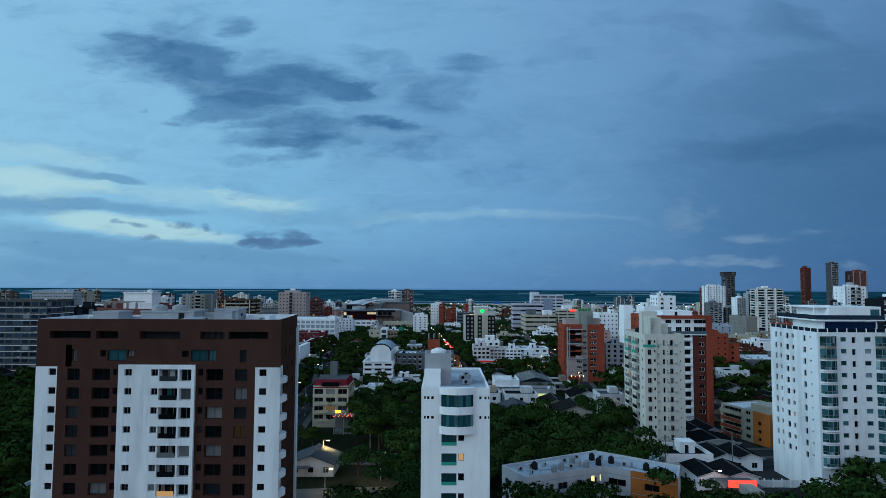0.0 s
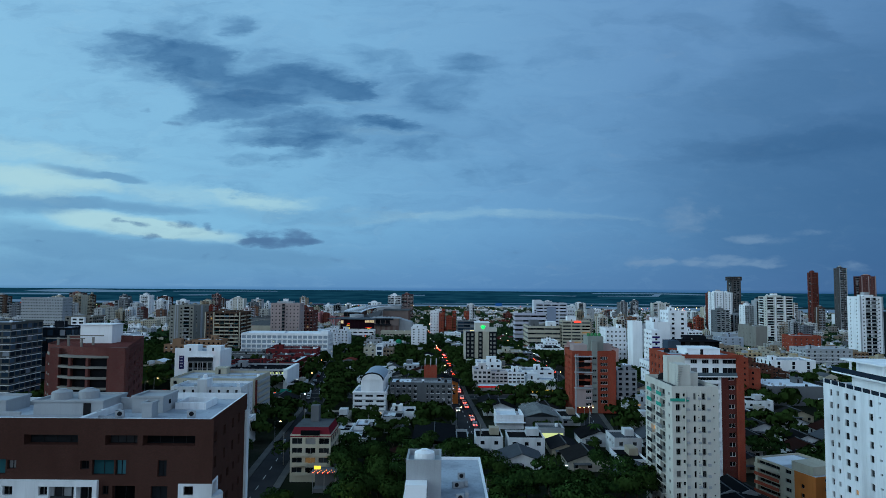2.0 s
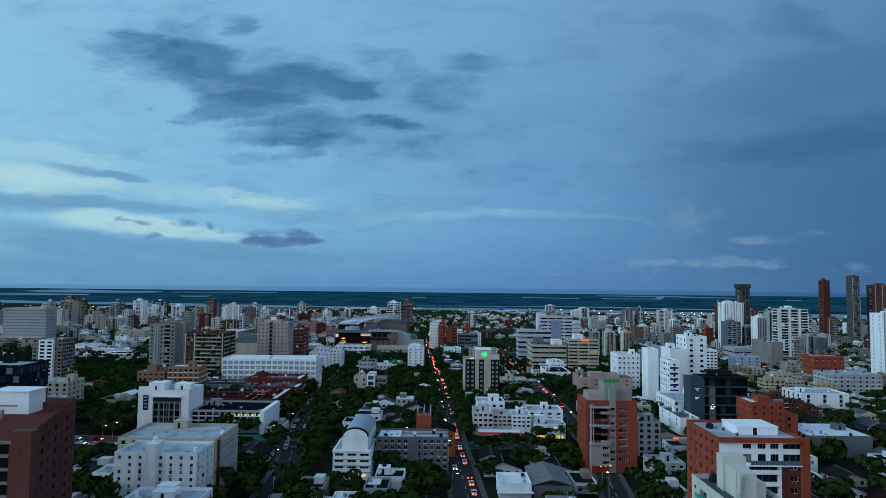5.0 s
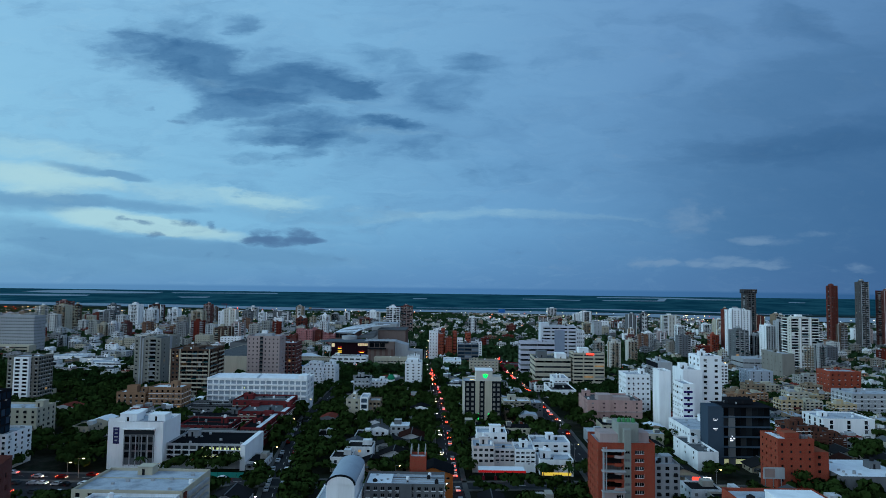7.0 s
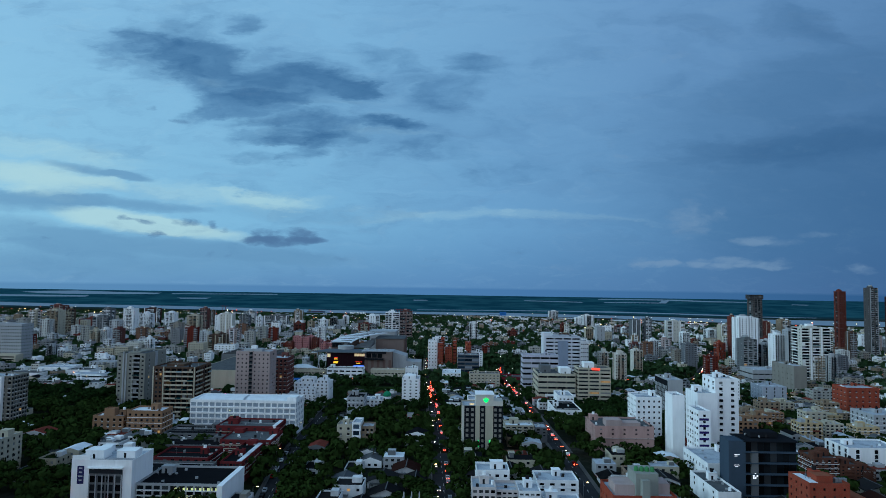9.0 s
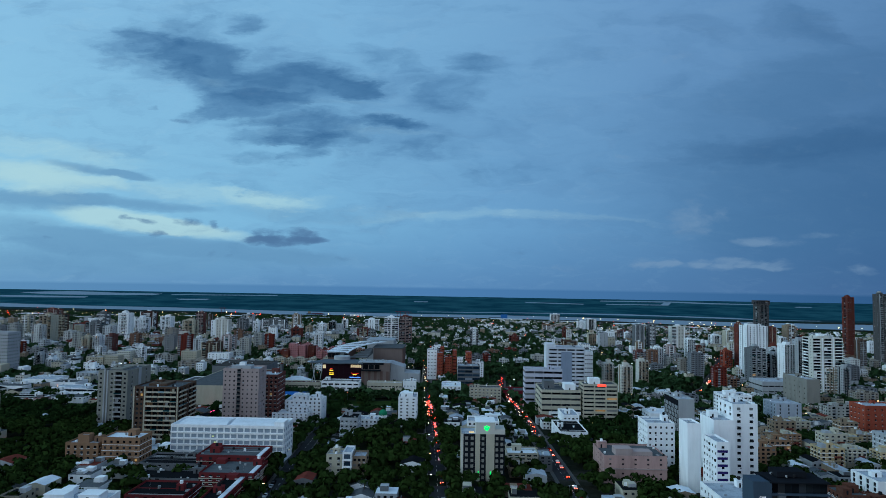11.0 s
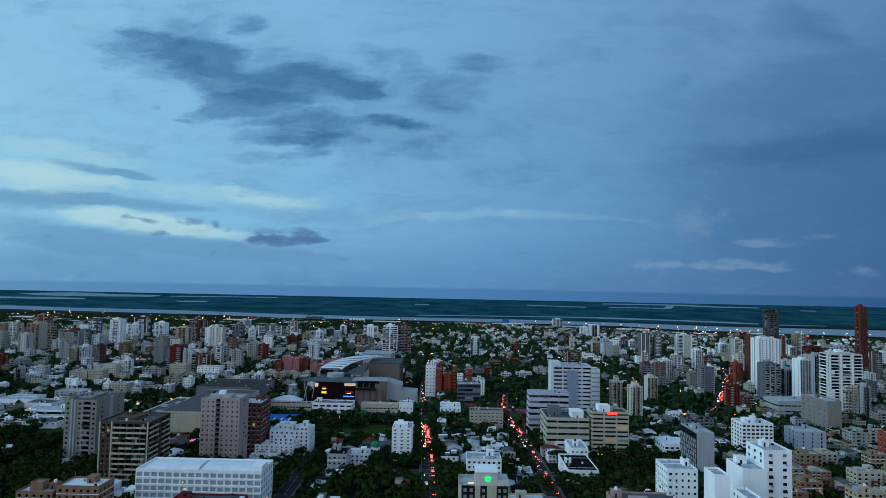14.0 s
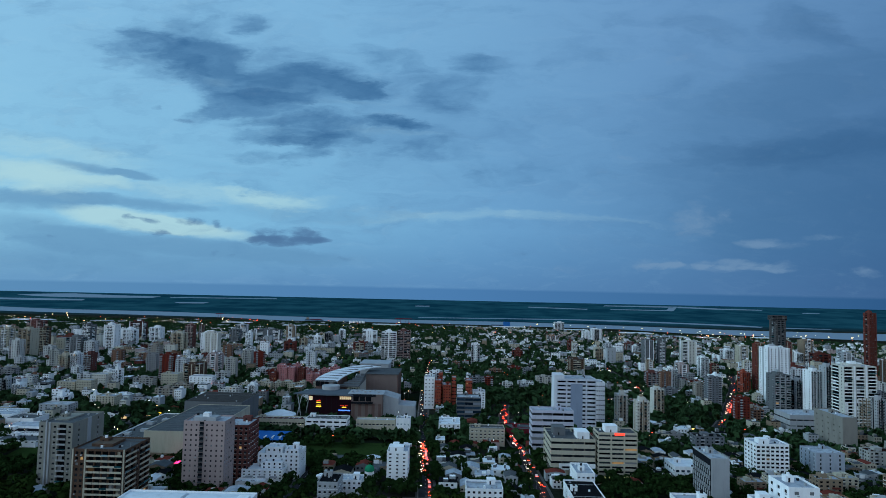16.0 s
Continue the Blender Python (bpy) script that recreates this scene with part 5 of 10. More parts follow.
def sign(parent, x0, x1, y, z0, z1, mat, name="sign", bars=0, bar_mat=None, rnd=7):
    part(name, boxmesh(x0, y - 0.12, z0, x1, y - 0.003, z1), mat, parent)
    r = random.Random(rnd)
    for i in range(bars):
        z = z1 - (i + 0.75) * (z1 - z0) / (bars + 0.5)
        w = (x1 - x0) * r.uniform(0.4, 0.8)
        m = (x0 + x1) / 2
        part("sign_line", boxmesh(m - w / 2, y - 0.16, z, m + w / 2, y - 0.123, z + (z1 - z0) / (bars + 1) * 0.4), bar_mat, parent)


# far left
block("office_building", "grey office block with glazed bays beside a dark glass block", -250, -194, 300, 322, 37.0, 11, surface("olive_grey_cladding", (0.085, 0.09, 0.086), 0.7), n=(14, 6), win=(3.2, 1.9), near=False, pane=BLUE_GLASS)
block("office_building", "dark blue glass office building", -255, -186, 332, 352, 32.5, 8, DGREY, n=(22, 7), win=(2.9, 2.9), sill=0.5, pane=BLUE_GLASS)
o, W, D, H, s = block("office_building", "pale office building with a honeycomb of small windows", -579, -522, 862, 884, 34, 12, LGREY, n=(26, 8), win=(1.1, 1.4))
part("podium", boxmesh(-12, -14, 0, W + 4, -0.003, 16), CREAM, o)
for k in range(4):
    part("podium_window", boxmesh(-10, -14.06, 3 + 3.2 * k, W + 2, -14.003, 4.4 + 3.2 * k), GLASS_FAR, o)
block("apartment_tower", "beige apartment tower with white balcony stack", -286, -265, 488, 503, 29.5, 11, surface("warm_grey_concrete", (0.20, 0.19, 0.165), 0.8), n=(6, 6), win=(1.8, 1.6))
block("apartment_building", "white balcony stack of a beige tower", -280, -270, 485.5, 487.9, 29.0, 11, WHITE, n=(2, 0), dress=False, win=(3.2, 1.5))
block("apartment_building", "cream apartment building with a long flat roof", -238, -199, 389, 404, 16.2, 5, CREAM, n=(10, 4))
block("apartment_building", "white building with a dark roof edge", -205, -181.5, 344, 360, 14.5, 5, WHITE, n=(9, 4))
def pink_extras():
    """A slot of stacked balconies up the front, a darker edge strip and roof rooms."""
    o = thing("balcony_stack", -142.5, 567.2, gz(-142, 567), "stack of small dark balconies up a pink tower", "balconies")
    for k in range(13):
        # near-black box on the wall paints the shade of a balcony recess
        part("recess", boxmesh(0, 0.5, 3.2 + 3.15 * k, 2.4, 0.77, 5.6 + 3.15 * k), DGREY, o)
        part("rail", boxmesh(-0.1, 0, 3.0 + 3.15 * k, 2.5, 0.49, 4.0 + 3.15 * k), RAIL, o)
    o = thing("roof_room", -148, 571, 38.3, "pale roof rooms and a water tank on a tower", "roof room")
    part("room", boxmesh(0, 0, 0, 14, 8, 2.2), LGREY, o)
    part("tank", boxmesh(5, 2, 2.203, 9, 6, 4.4), WHITE, o)


# the two towers and the pink tower
block("apartment_tower", "pale pink apartment tower with small square windows", -152.7, -127, 568, 586, 38.0, 13, PINK, n=(8, 5), win=(1.0, 1.1))
pink_extras()
block("apartment_tower", "brown brick apartment tower behind a pink one", -136.5, -120, 592, 614, 30.5, 11, ROSE_BRICK, n=(5, 6), win=(1.6, 1.5))
# big store
o, W, D, H, s = block("warehouse_store", "large beige store with a long low grey roof", -214, -168, 642, 742, 13.6, 1, CREAM, n=(0, 0), dress=False, roof_mat=ROOF_GREY, rim=0.4)
part("front_band", boxmesh(0, -0.3, 8, W, -0.003, 10.5), TAN, o, "tan painted band")
part("front_base", boxmesh(0, -0.2, 0, W, -0.003, 5.6), WHITE, o)
part("porch", boxmesh(6, -9, 5.0, W - 2, -0.31, 5.8), CREAM, o)
part("porch_sign", boxmesh(22, -9.3, 5.81, 34, -9.02, 7.8), lamp_mat("pink_neon", (1.0, 0.05, 0.25), 3.0), o, "glowing pink shop sign")
for k in range(16):
    part("roof_seam", boxmesh(0.5, 3 + 6.2 * k, H + 0.01, W - 0.5, 3.25 + 6.2 * k, H + 0.16), GREY, o)
block("warehouse_store", "raised grey hall behind the store", -228, -176, 742.6, 792, 15.8, 1, GREY, n=(0, 0), roof_mat=surface("brown_grey_roof", (0.065, 0.06, 0.058), 0.85, 0.6, 0.2, False), rim=0.4)
o, W, D, H, s = block("warehouse_annex", "low grey annex of the store", -242, -214.6, 650, 735, 6, 1, WHITE, n=(0, 0), roof_mat=ROOF_GREY)
for k in range(6):
    part("roof_unit", boxmesh(4 + (k % 3) * 7, 8 + 12 * k, H, 9 + (k % 3) * 7, 12 + 12 * k, H + 2), LGREY, o, "white air handling unit")
# orange-tan flats
block("apartment_building", "orange-tan low apartment building", -199, -181, 463, 474, 11.5, 3, PEACH, n=(5, 4), win=(1.5, 1.4))
block("apartment_building", "orange-tan low apartment building with a pale roof", -178.5, -158, 462, 476, 15.0, 4, PEACH, n=(6, 4), win=(1.4, 1.3), roof_mat=ROOF_WHITE)
block("stair_tower", "small orange-tan roof tower of the flats", -194, -188, 466, 471, 15.0, 1, PEACH, n=(1, 1), category="building")


# long white hall
def long_hall():
    x0, x1, y0, y1, top = -149, -84.5, 479, 500, 18.6
    ob, W, D, H, step = block("school_hall", "long white five-storey hall with grey screens", x0, x1, y0, y1, top, 5, WHITE, n=(17, 5), dress=False, win=(3.0, 2.2), sill=0.5, pane=SCREEN, depth=0.35, roof_mat=ROOF_WHITE)
    for k, (a, b) in enumerate(((4, 31), (33, 58))):
        bm = bmesh.new()
        n = 10
        for i in range(n):
            t0, t1 = math.pi * i / n, math.pi * (i + 1) / n
            ya, yb, za, zb = D / 2 - 8 * math.cos(t0), D / 2 - 8 * math.cos(t1), H + 1.8 * math.sin(t0), H + 1.8 * math.sin(t1)
            quad(bm, ((a, ya, za), (b, ya, za), (b, yb, zb), (a, yb, zb)))
        for e in (a, b):
            bm.faces.new([bm.verts.new((e, D / 2 - 8 * math.cos(math.pi * i / n), H + 1.8 * math.sin(math.pi * i / n))) for i in range(n + 1)])
        part("barrel_roof", bm, ROOF_WHITE, ob, "shallow white barrel roof")
    part("end_room", boxmesh(W - 6, 2, H, W - 0.5, 12, H + 2.6), WHITE, ob)
    for i in range(5):
        part("floor_band", boxmesh(0, -0.25, 3.3 + step * i, W, -0.003, 3.75 + step * i), WHITE, ob)
    for i in range(7):
        part("lit_pane", boxmesh(24 + (i % 3) * 0.9, -0.02 - 0.0, 4.6 + step * (i // 2), 24.6 + (i % 3) * 0.9, 0.05, 5.4 + step * (i // 2)), LAMP_PANE, ob, "lit window pane")


LAMP_PANE = lamp_mat("lit_room_light", (0.85, 0.9, 0.35), 0.55)
LAMP_ROOM = lamp_mat("warm_room_light", (1.0, 0.66, 0.3), 0.9)
long_hall()
# white flats in front of the field
for a, b, c, d, t in ((-117, -89, 604, 624, 9.6), (-112, -101, 606, 616, 13.2), (-99, -90, 606, 616, 12.0), (-123, -96, 590, 603.6, 2.8), (-112, -98, 596, 603.5, 6.4), (-124, -106, 582, 589.6, -2.5)):
    o, W, D, H, s = block("apartment_building", "white stepped apartment block with small dark windows", a, b, c, d, t, max(1, int((t + 6.4) / 3)), WHITE, n=(max(2, round((b - a) / 3.4)), 4), win=(1.2, 1.3), roof_mat=ROOF_WHITE)
    if b - a > 20:
        for k in range(3):
            part("balcony", boxmesh(3 + 8 * k, -1.3, 5.2, 7.5 + 8 * k, -0.003, 6.2), LGREY, o)
block("apartment_building", "grey-white three-storey apartment house with a dark roof", -65, -53, 551, 569, 8.5, 3, LGREY, n=(4, 4), roof_mat=ROOF_DARK)
block("apartment_building", "white low building beside a small mosque dome", -57, -42, 572, 584, 3.4, 2, WHITE, n=(5, 4))
block("apartment_building", "cream and glass school building", -54, -45.5, 449, 460, 12.0, 3, CREAM, n=(2, 3))
block("apartment_building", "white frame with a dark glass front", -45.3, -40.6, 447, 460, 13.6, 3, WHITE, n=(1, 3), win=(3.4, 2.4), pane=BLUE_GLASS)
block("apartment_building", "tan side wing with small windows", -40.4, -33.5, 449, 460, 11.2, 3, TAN, n=(3, 3))
o, W, D, H, s = block("apartment_tower", "slim white apartment slab with stacked windows", -28.7, -15, 593, 612, 15.8, 8, WHITE, n=(3, 5), win=(1.5, 0.9))
roof_house(o, 1.5, 3, H, 9, 8, 2.6, WHITE)
o = thing("dome", -41, 602, gz(-41, 602), "small green dome on a white drum", "dome")
bm = bmesh.new()
tube(bm, 0, 0, 0, 8, 3.2, 3.2, 16)
part("drum", bm, WHITE, o)
bm = bmesh.new()
bmesh.ops.create_uvsphere(bm, u_segments=20, v_segments=10, radius=3.3)
bmesh.ops.translate(bm, verts=bm.verts, vec=(0, 0, 8.2))
part("cupola", bm, surface("green_dome_paint", (0.02, 0.22, 0.11), 0.5), o)


# shopping centre
METAL_ROOF = surface("pale_zinc_roof", (0.34, 0.37, 0.40), 0.5, 0.5, 0.1, False)


def shopping_centre():
    g = gz(-80, 840)
    X, Y = -143, 819
    FOOT.append((-150, -5, 812, 1010))
    ob = thing("shopping_centre", X, Y, g, "dark glass shopping centre with a swooping pale metal roof", "building")
    H = 12.3 - g
    HALL_LAMP = lamp_mat("hall_light", (1.0, 0.72, 0.42), 0.38)
    stone, brown = surface("taupe_stone", (0.19, 0.145, 0.132), 0.7), surface("brown_stone", (0.15, 0.095, 0.082), 0.7)
    part("glass_front", boxmesh(10, 0.5, 0, 54, 24, H - 1.6), plain("smoked_red_glass", (0.02, 0.008, 0.012), 0.12), ob, "smoked glass front")
    for k in range(8):
        part("mullion", boxmesh(12 + 5.4 * k, 0.38, 0, 12.2 + 5.4 * k, 0.497, H - 1.6), FRAME_DARK, ob)
    part("stone_wing", boxmesh(54.003, 0.2, 0, 86, 24, H - 0.2), stone, ob)
    part("stone_frame", boxmesh(54, -0.9, H - 2.2, 79, 0.197, H + 0.1), DGREY, ob)
    part("stone_roof", boxmesh(50, 1, H - 0.197, 87, 25, H + 0.5), METAL_ROOF, ob, "pale flat metal roof")
    for i in range(3):
        part("gallery_window", boxmesh(56 + 6.4 * i, 0.1, H - 7.0, 61.6 + 6.4 * i, 0.197, H - 2.4), GLASS, ob)
    part("gallery_rail", boxmesh(54, -3.2, H - 8.4, 76, 0.19, H - 7.4), DGREY, ob)
    part("gallery_floor", boxmesh(54, -3.2, H - 9, 76, 0.19, H - 8.403), DGREY, ob)
    bm = bmesh.new()
    for a, b in (((86.2, 6, H - 0.6), (102, 6, H - 5)), ((102.003, 6, H - 11), (119, 6, H - 12))):
        x0, _, z0 = a
        x1, _, z1 = b
        quad(bm, ((x0, 6, z0), (x1, 6, z1), (x1, 34, z1), (x0, 34, z0)))
        quad(bm, ((x0, 6, 0), (x1, 6, 0), (x1, 6, z1), (x0, 6, z0)))
        quad(bm, ((x1, 6, 0), (x1, 34, 0), (x1, 34, z1), (x1, 6, z1)))
    part("white_wing", bm, LGREY, ob)
    bm = bmesh.new()
    top = [(-6, 1), (30, -3), (56, -3), (56, 30), (8, 30)]
    hi, lo = [bm.verts.new((x, y, H - 0.3)) for x, y in top], [bm.verts.new((x, y, H - 1.5)) for x, y in top]
    bm.faces.new(hi)
    bm.faces.new(lo[::-1])
    for k in range(5):
        bm.faces.new((lo[k], lo[(k + 1) % 5], hi[(k + 1) % 5], hi[k]))
    part("canopy", bm, surface("dark_zinc", (0.10, 0.12, 0.14), 0.45, 0.3), ob, "dark pointed canopy")
    for x, a in ((-3, 12), (3, -10), (6, 9)):
        bm = bmesh.new()
        tube(bm, 0, 0, 0, H - 1.6, 0.45, 0.45, 8)
        for v in bm.verts:
            v.co.x += x + v.co.z * math.tan(radians(a))
            v.co.y += 2
        part("leaning_column", bm, LGREY, ob)
    for x0, x1, z0, z1, m in ((18.2, 22.5, 19.4, 20.2, YELLOW_LAMP), (17.8, 23.0, 15.0, 15.9, YELLOW_LAMP), (17.8, 23.0, 16.7, 17.2, YELLOW_LAMP), (18.4, 22.4, 21.2, 21.6, RED_LAMP), (41, 53, 11.6, 12.8, BLUE_LAMP), (44.5, 49.0, 15.0, 15.7, YELLOW_LAMP), (43, 51, 16.8, 17.0, RED_LAMP)):
        part("sign", boxmesh(x0, 0.1, z0, x1, 0.37, z1), m, ob, "glowing shop sign")
    for k in range(6):
        part("lit_window", boxmesh(42 + 2 * k, 0.2, H - 5.6, 43.8 + 2 * k, 0.37, H - 2.6), HALL_LAMP, ob, "dim warm lit window")
    part("lit_window", boxmesh(10.5, 0.2, H - 7, 14, 0.37, H - 3), HALL_LAMP, ob, "dim warm lit window")
    for k in range(9):
        part("facade_panel", boxmesh(54.6 + 3.4 * k, 0.1, 0.5, 57.7 + 3.4 * k, 0.197, H - 9.4), stone if k % 2 else brown, ob)
    for k in range(7):
        part("roof_unit", boxmesh(52 + 4.6 * k, 8 + (k % 3) * 4, H + 0.503, 54.4 + 4.6 * k, 10.5 + (k % 3) * 4, H + 1.9), LGREY, ob)
    # swooping roof over the atrium, rising away to one side
    bm = bmesh.new()
    n = 16
    for i in range(n):
        a, b = i / n, (i + 1) / n
        row = []
        for c in (a, b):
            bend = math.sin(c * math.pi / 2)
            row.append((6 + 34 * c * c + 6 * c, 44 + 84 * c, H + 6.5 + 6.5 * bend, 25 - 2 * c))
        (xa, ya, za, wa), (xb, yb, zb, wb_) = row
        quad(bm, ((xa, ya, za), (xa + wa, ya, za - 1.0), (xb + wb_, yb, zb - 1.0), (xb, yb, zb)))
        quad(bm, ((xb, yb, zb - 0.9), (xb + wb_, yb, zb - 1.9), (xa + wa, ya, za - 1.9), (xa, ya, za - 0.9)))
        quad(bm, ((xa, ya, za - 0.9), (xa, ya, za), (xb, yb, zb), (xb, yb, zb - 0.9)))
        quad(bm, ((xa + wa, ya, za - 1.9), (xb + wb_, yb, zb - 1.9), (xb + wb_, yb, zb - 1.0), (xa + wa, ya, za - 1.0)))
        if i % 2 == 0:
            quad(bm, ((xa + 1, ya, za - 6), (xb + 1, yb, zb - 6), (xb + 1, yb, zb - 0.9), (xa + 1, ya, za - 0.9)), 1)
    part("curved_roof", bm, [ROOF_WHITE, DGREY], ob, "swooping pale metal roof")
    for k in range(9):
        c = k / 8
        x, y, z = 6 + 34 * c * c + 6 * c, 44 + 84 * c, H + 6.5 + 6.5 * math.sin(c * math.pi / 2)
        part("roof_rib", boxmesh(x + 0.2, y, z - 0.6, x + 23, y + 0.5, z + 0.15), GREY, ob)
    for k in range(5):
        part("atrium_window", boxmesh(7.5 + 4.8 * k, 44.6, H, 11.6 + 4.8 * k, 45, H + 5.2), GLASS, ob)
    part("atrium_wall", boxmesh(7, 45.2, 0, 31, 110, H + 5.0), brown, ob)
    for k in range(6):
        part("terrace_step", boxmesh(32 + 3.4 * k, 50 + 9 * k, H - 1, 54, 58 + 9 * k, H + 0.6 + 1.1 * k), GREY, ob)
    part("upper_hall", boxmesh(55, 100, 0, 92, 150, H + 6), stone, ob)
    part("upper_hall_side", boxmesh(92.003, 100, 0, 93, 150, H + 5.2), brown, ob)
    part("upper_hall_roof", boxmesh(54, 99, H + 6.003, 93.5, 151, H + 6.8), ROOF_GREY, ob)
    part("rear_hall", boxmesh(40, 152, 0, 76, 190, H + 11), LGREY, ob)
    part("rear_roof", boxmesh(39, 151.5, H + 11.003, 77, 191, H + 12), METAL_ROOF, ob, "pale flat metal roof")
    bm = bmesh.new()
    tube(bm, 27, 30, H - 1.4, H + 3.6, 9.5, 9.5, 24)
    part("drum_light", bm, LGREY, ob)


shopping_centre()
# school with long low wings, dome and field
o, W, D, H, s = block("school_building", "long white low school wing with a solar roof", -169, -122, 756, 768, -1.2, 2, CREAM, n=(16, 4), win=(2.4, 1.2), roof_mat=ROOF_WHITE)
for i in range(9):
    part("roof_panel", boxmesh(2 + i * 4.9, 3, H + 0.003, 6 + i * 4.9, 9, H + 0.4), surface("brown_solar_panel", (0.10, 0.05, 0.045), 0.4), o)
block("school_building", "three-storey white school building with dark window bands", -119, -81, 748, 764, 1.6, 3, WHITE, n=(6, 3), win=(4.6, 1.5), roof_mat=ROOF_GREY)
block("school_building", "long white low school wing", -74, -38, 756, 767, 0.0, 2, CREAM, n=(10, 3), win=(2.4, 1.2))
block("school_building", "white school building with a pale blue front", -37, -24, 754, 765, 2.4, 2, WHITE, n=(4, 3), pane=SCREEN)
o = thing("sports_hall", -154, 790, gz(-154, 790), "round white sports hall with a shallow dome", "building")
FOOT.append((-172, -136, 773, 808))
bm = bmesh.new()
tube(bm, 0, 0, 0, 11, 15, 15, 28, cap=False)
part("wall", bm, WHITE, o)
bm = bmesh.new()
tube(bm, 0, 0, 11, 14.5, 15.5, 6, 28)
part("roof", bm, ROOF_WHITE, o)
for k in range(14):
    a = math.pi + math.pi * (k + 0.5) / 14
    bm = boxmesh(-0.9, -0.15, 3, 0.9, 0.15, 10)
    bmesh.ops.transform(bm, verts=bm.verts, matrix=Matrix.Translation((15 * math.cos(a), 15 * math.sin(a), 0)) @ Matrix.Rotation(a + math.pi / 2, 4, "Z"))
    part("tall_window", bm, GLASS_FAR, o)
o = thing("covered_court", -160, 702, gz(-160, 711) - 0.5, "sports court under a low blue metal roof", "building")
FOOT.append((-162, -126, 700, 736))
bm = bmesh.new()
for s0, s1, z0, z1 in ((0, 16, 5.5, 8.0), (16, 32, 8.0, 5.5)):
    quad(bm, ((0, s0, z0), (33, s0, z0), (33, s1, z1), (0, s1, z1)))
part("roof", bm, BLUE_ROOF, o)
for i in range(5):
    part("column", boxmesh(0.2 + 8 * i, 0.2, 0, 0.6 + 8 * i, 0.6, 5.5), METAL, o)
    part("roof_light", boxmesh(3 + 6.5 * i, 3, 6.05, 4.4 + 6.5 * i, 10, 7.1), ROOF_WHITE, o)
FOOT.append((-116, -36, 655, 735))
bm = bmesh.new()
strip_mesh(bm, [(-73, 655), (-73, 722)], -40, 40, 0.15, 20)
tagged(new("sports_field", mesh_of("sports_field", bm, [GRASS])), "worn green sports field", "field", "", "structure")

# ---- near left ----


def round_tower():
    g = 0.0
    ob = thing("apartment_tower", -117, 207, g, "unfinished rose brick tower with curved concrete balconies", "building")
    H, step = 38.0, 2.95
    C, R, B, L = Vector((29.7, -12.3, 0)), Vector((15.5, 27, 0)), Vector((-9, 27, 0)), Vector((0, 0, 0))
    FOOT.append((-128, -87, 195, 236))
    wall, glaz, roof = bmesh.new(), bmesh.new(), bmesh.new()
    fl = [(3.2 + step * k + 0.95, 3.2 + step * k + 2.3) for k in range(11)]
    for a, b, n in ((C, R, 7), (R, B, 4), (B, L, 5)):
        u = b - a
        f = Facade(wall, glaz, a, u.normalized(), u.length, H)
        for q in range(n):
            f.strip(u.length * q / n, u.length * (q + 1) / n, fl, 0.3, 0, ob if a == C else None, GLASS, 1, FRAME_DARK, (u.length * q / n + 1.2, u.length * q / n + (4.4 if q % 2 else 2.6)))
    # curved front: near-black sheet paints shaded rooms behind brick piers and concrete bands
    u = (C - L)
    nrm = Vector((u.y, -u.x, 0)).normalized()

    def arc(t, out):
        return L + u * t + nrm * (out * math.sin(math.pi * min(1, t / 0.92)) ** 0.8)

    seg = 24
    for k in range(12):
        z = 2.6 + step * k
        for t0, t1 in ((0.0, 0.27), (0.33, 0.86)):
            bm = bmesh.new()
            for i in range(seg // 2):
                a, b = t0 + (t1 - t0) * i / (seg // 2), t0 + (t1 - t0) * (i + 1) / (seg // 2)
                pa, pb = arc(a, 5.2), arc(b, 5.2)
                qa, qb = arc(a, 3.6), arc(b, 3.6)
                quad(bm, ((*pa.xy, z), (*pb.xy, z), (*pb.xy, z + 0.6), (*pa.xy, z + 0.6)))
                quad(bm, ((*pa.xy, z + 0.6), (*pb.xy, z + 0.6), (*qb.xy, z + 0.6), (*qa.xy, z + 0.6)))
                quad(bm, ((*qa.xy, z), (*qb.xy, z), (*pb.xy, z), (*pa.xy, z)))
            part("balcony_band", bm, CONCRETE, ob, "curved bare concrete balcony band")
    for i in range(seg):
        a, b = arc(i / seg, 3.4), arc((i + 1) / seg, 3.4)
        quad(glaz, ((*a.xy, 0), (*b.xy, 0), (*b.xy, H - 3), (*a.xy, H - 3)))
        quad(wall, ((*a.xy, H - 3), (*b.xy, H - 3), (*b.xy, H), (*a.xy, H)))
        quad(roof, ((*a.xy, H - 0.8), (*b.xy, H - 0.8), (*(b + (B - L)).xy, H - 0.8), (*(a + (B - L)).xy, H - 0.8)))
    for t in (0.0, 0.13, 0.3, 0.33, 0.5, 0.68, 0.86, 0.92, 0.97):
        p = arc(t, 4.6 if t not in (0.3, 0.33, 0.86, 0.92, 0.97) else 5.4)
        w = 0.35 if t not in (0.3, 0.33, 0.92, 0.97) else 1.1
        part("pier", boxmesh(p.x - w, p.y - 0.35, 0, p.x + w, p.y + 0.9, H - (3.0 if w < 1 else 0.5)), ROSE_BRICK, ob)
    part("wall", wall, ROSE_BRICK, ob)
    part("glazing", glaz, surface("unlit_room_shade", (0.010, 0.011, 0.013), 0.4), ob, kind="stuff")
    part("roof", roof, ROSE_BRICK, ob)
    part("corner_wall", boxmesh(C.x - 4.5, C.y - 0.3, 0, C.x, C.y + 2.2, H), ROSE_BRICK, ob)
    part("roof_room", boxmesh(4.5, 8.5, H - 0.8, 14.5, 15, H + 4.8), WHITE, ob)
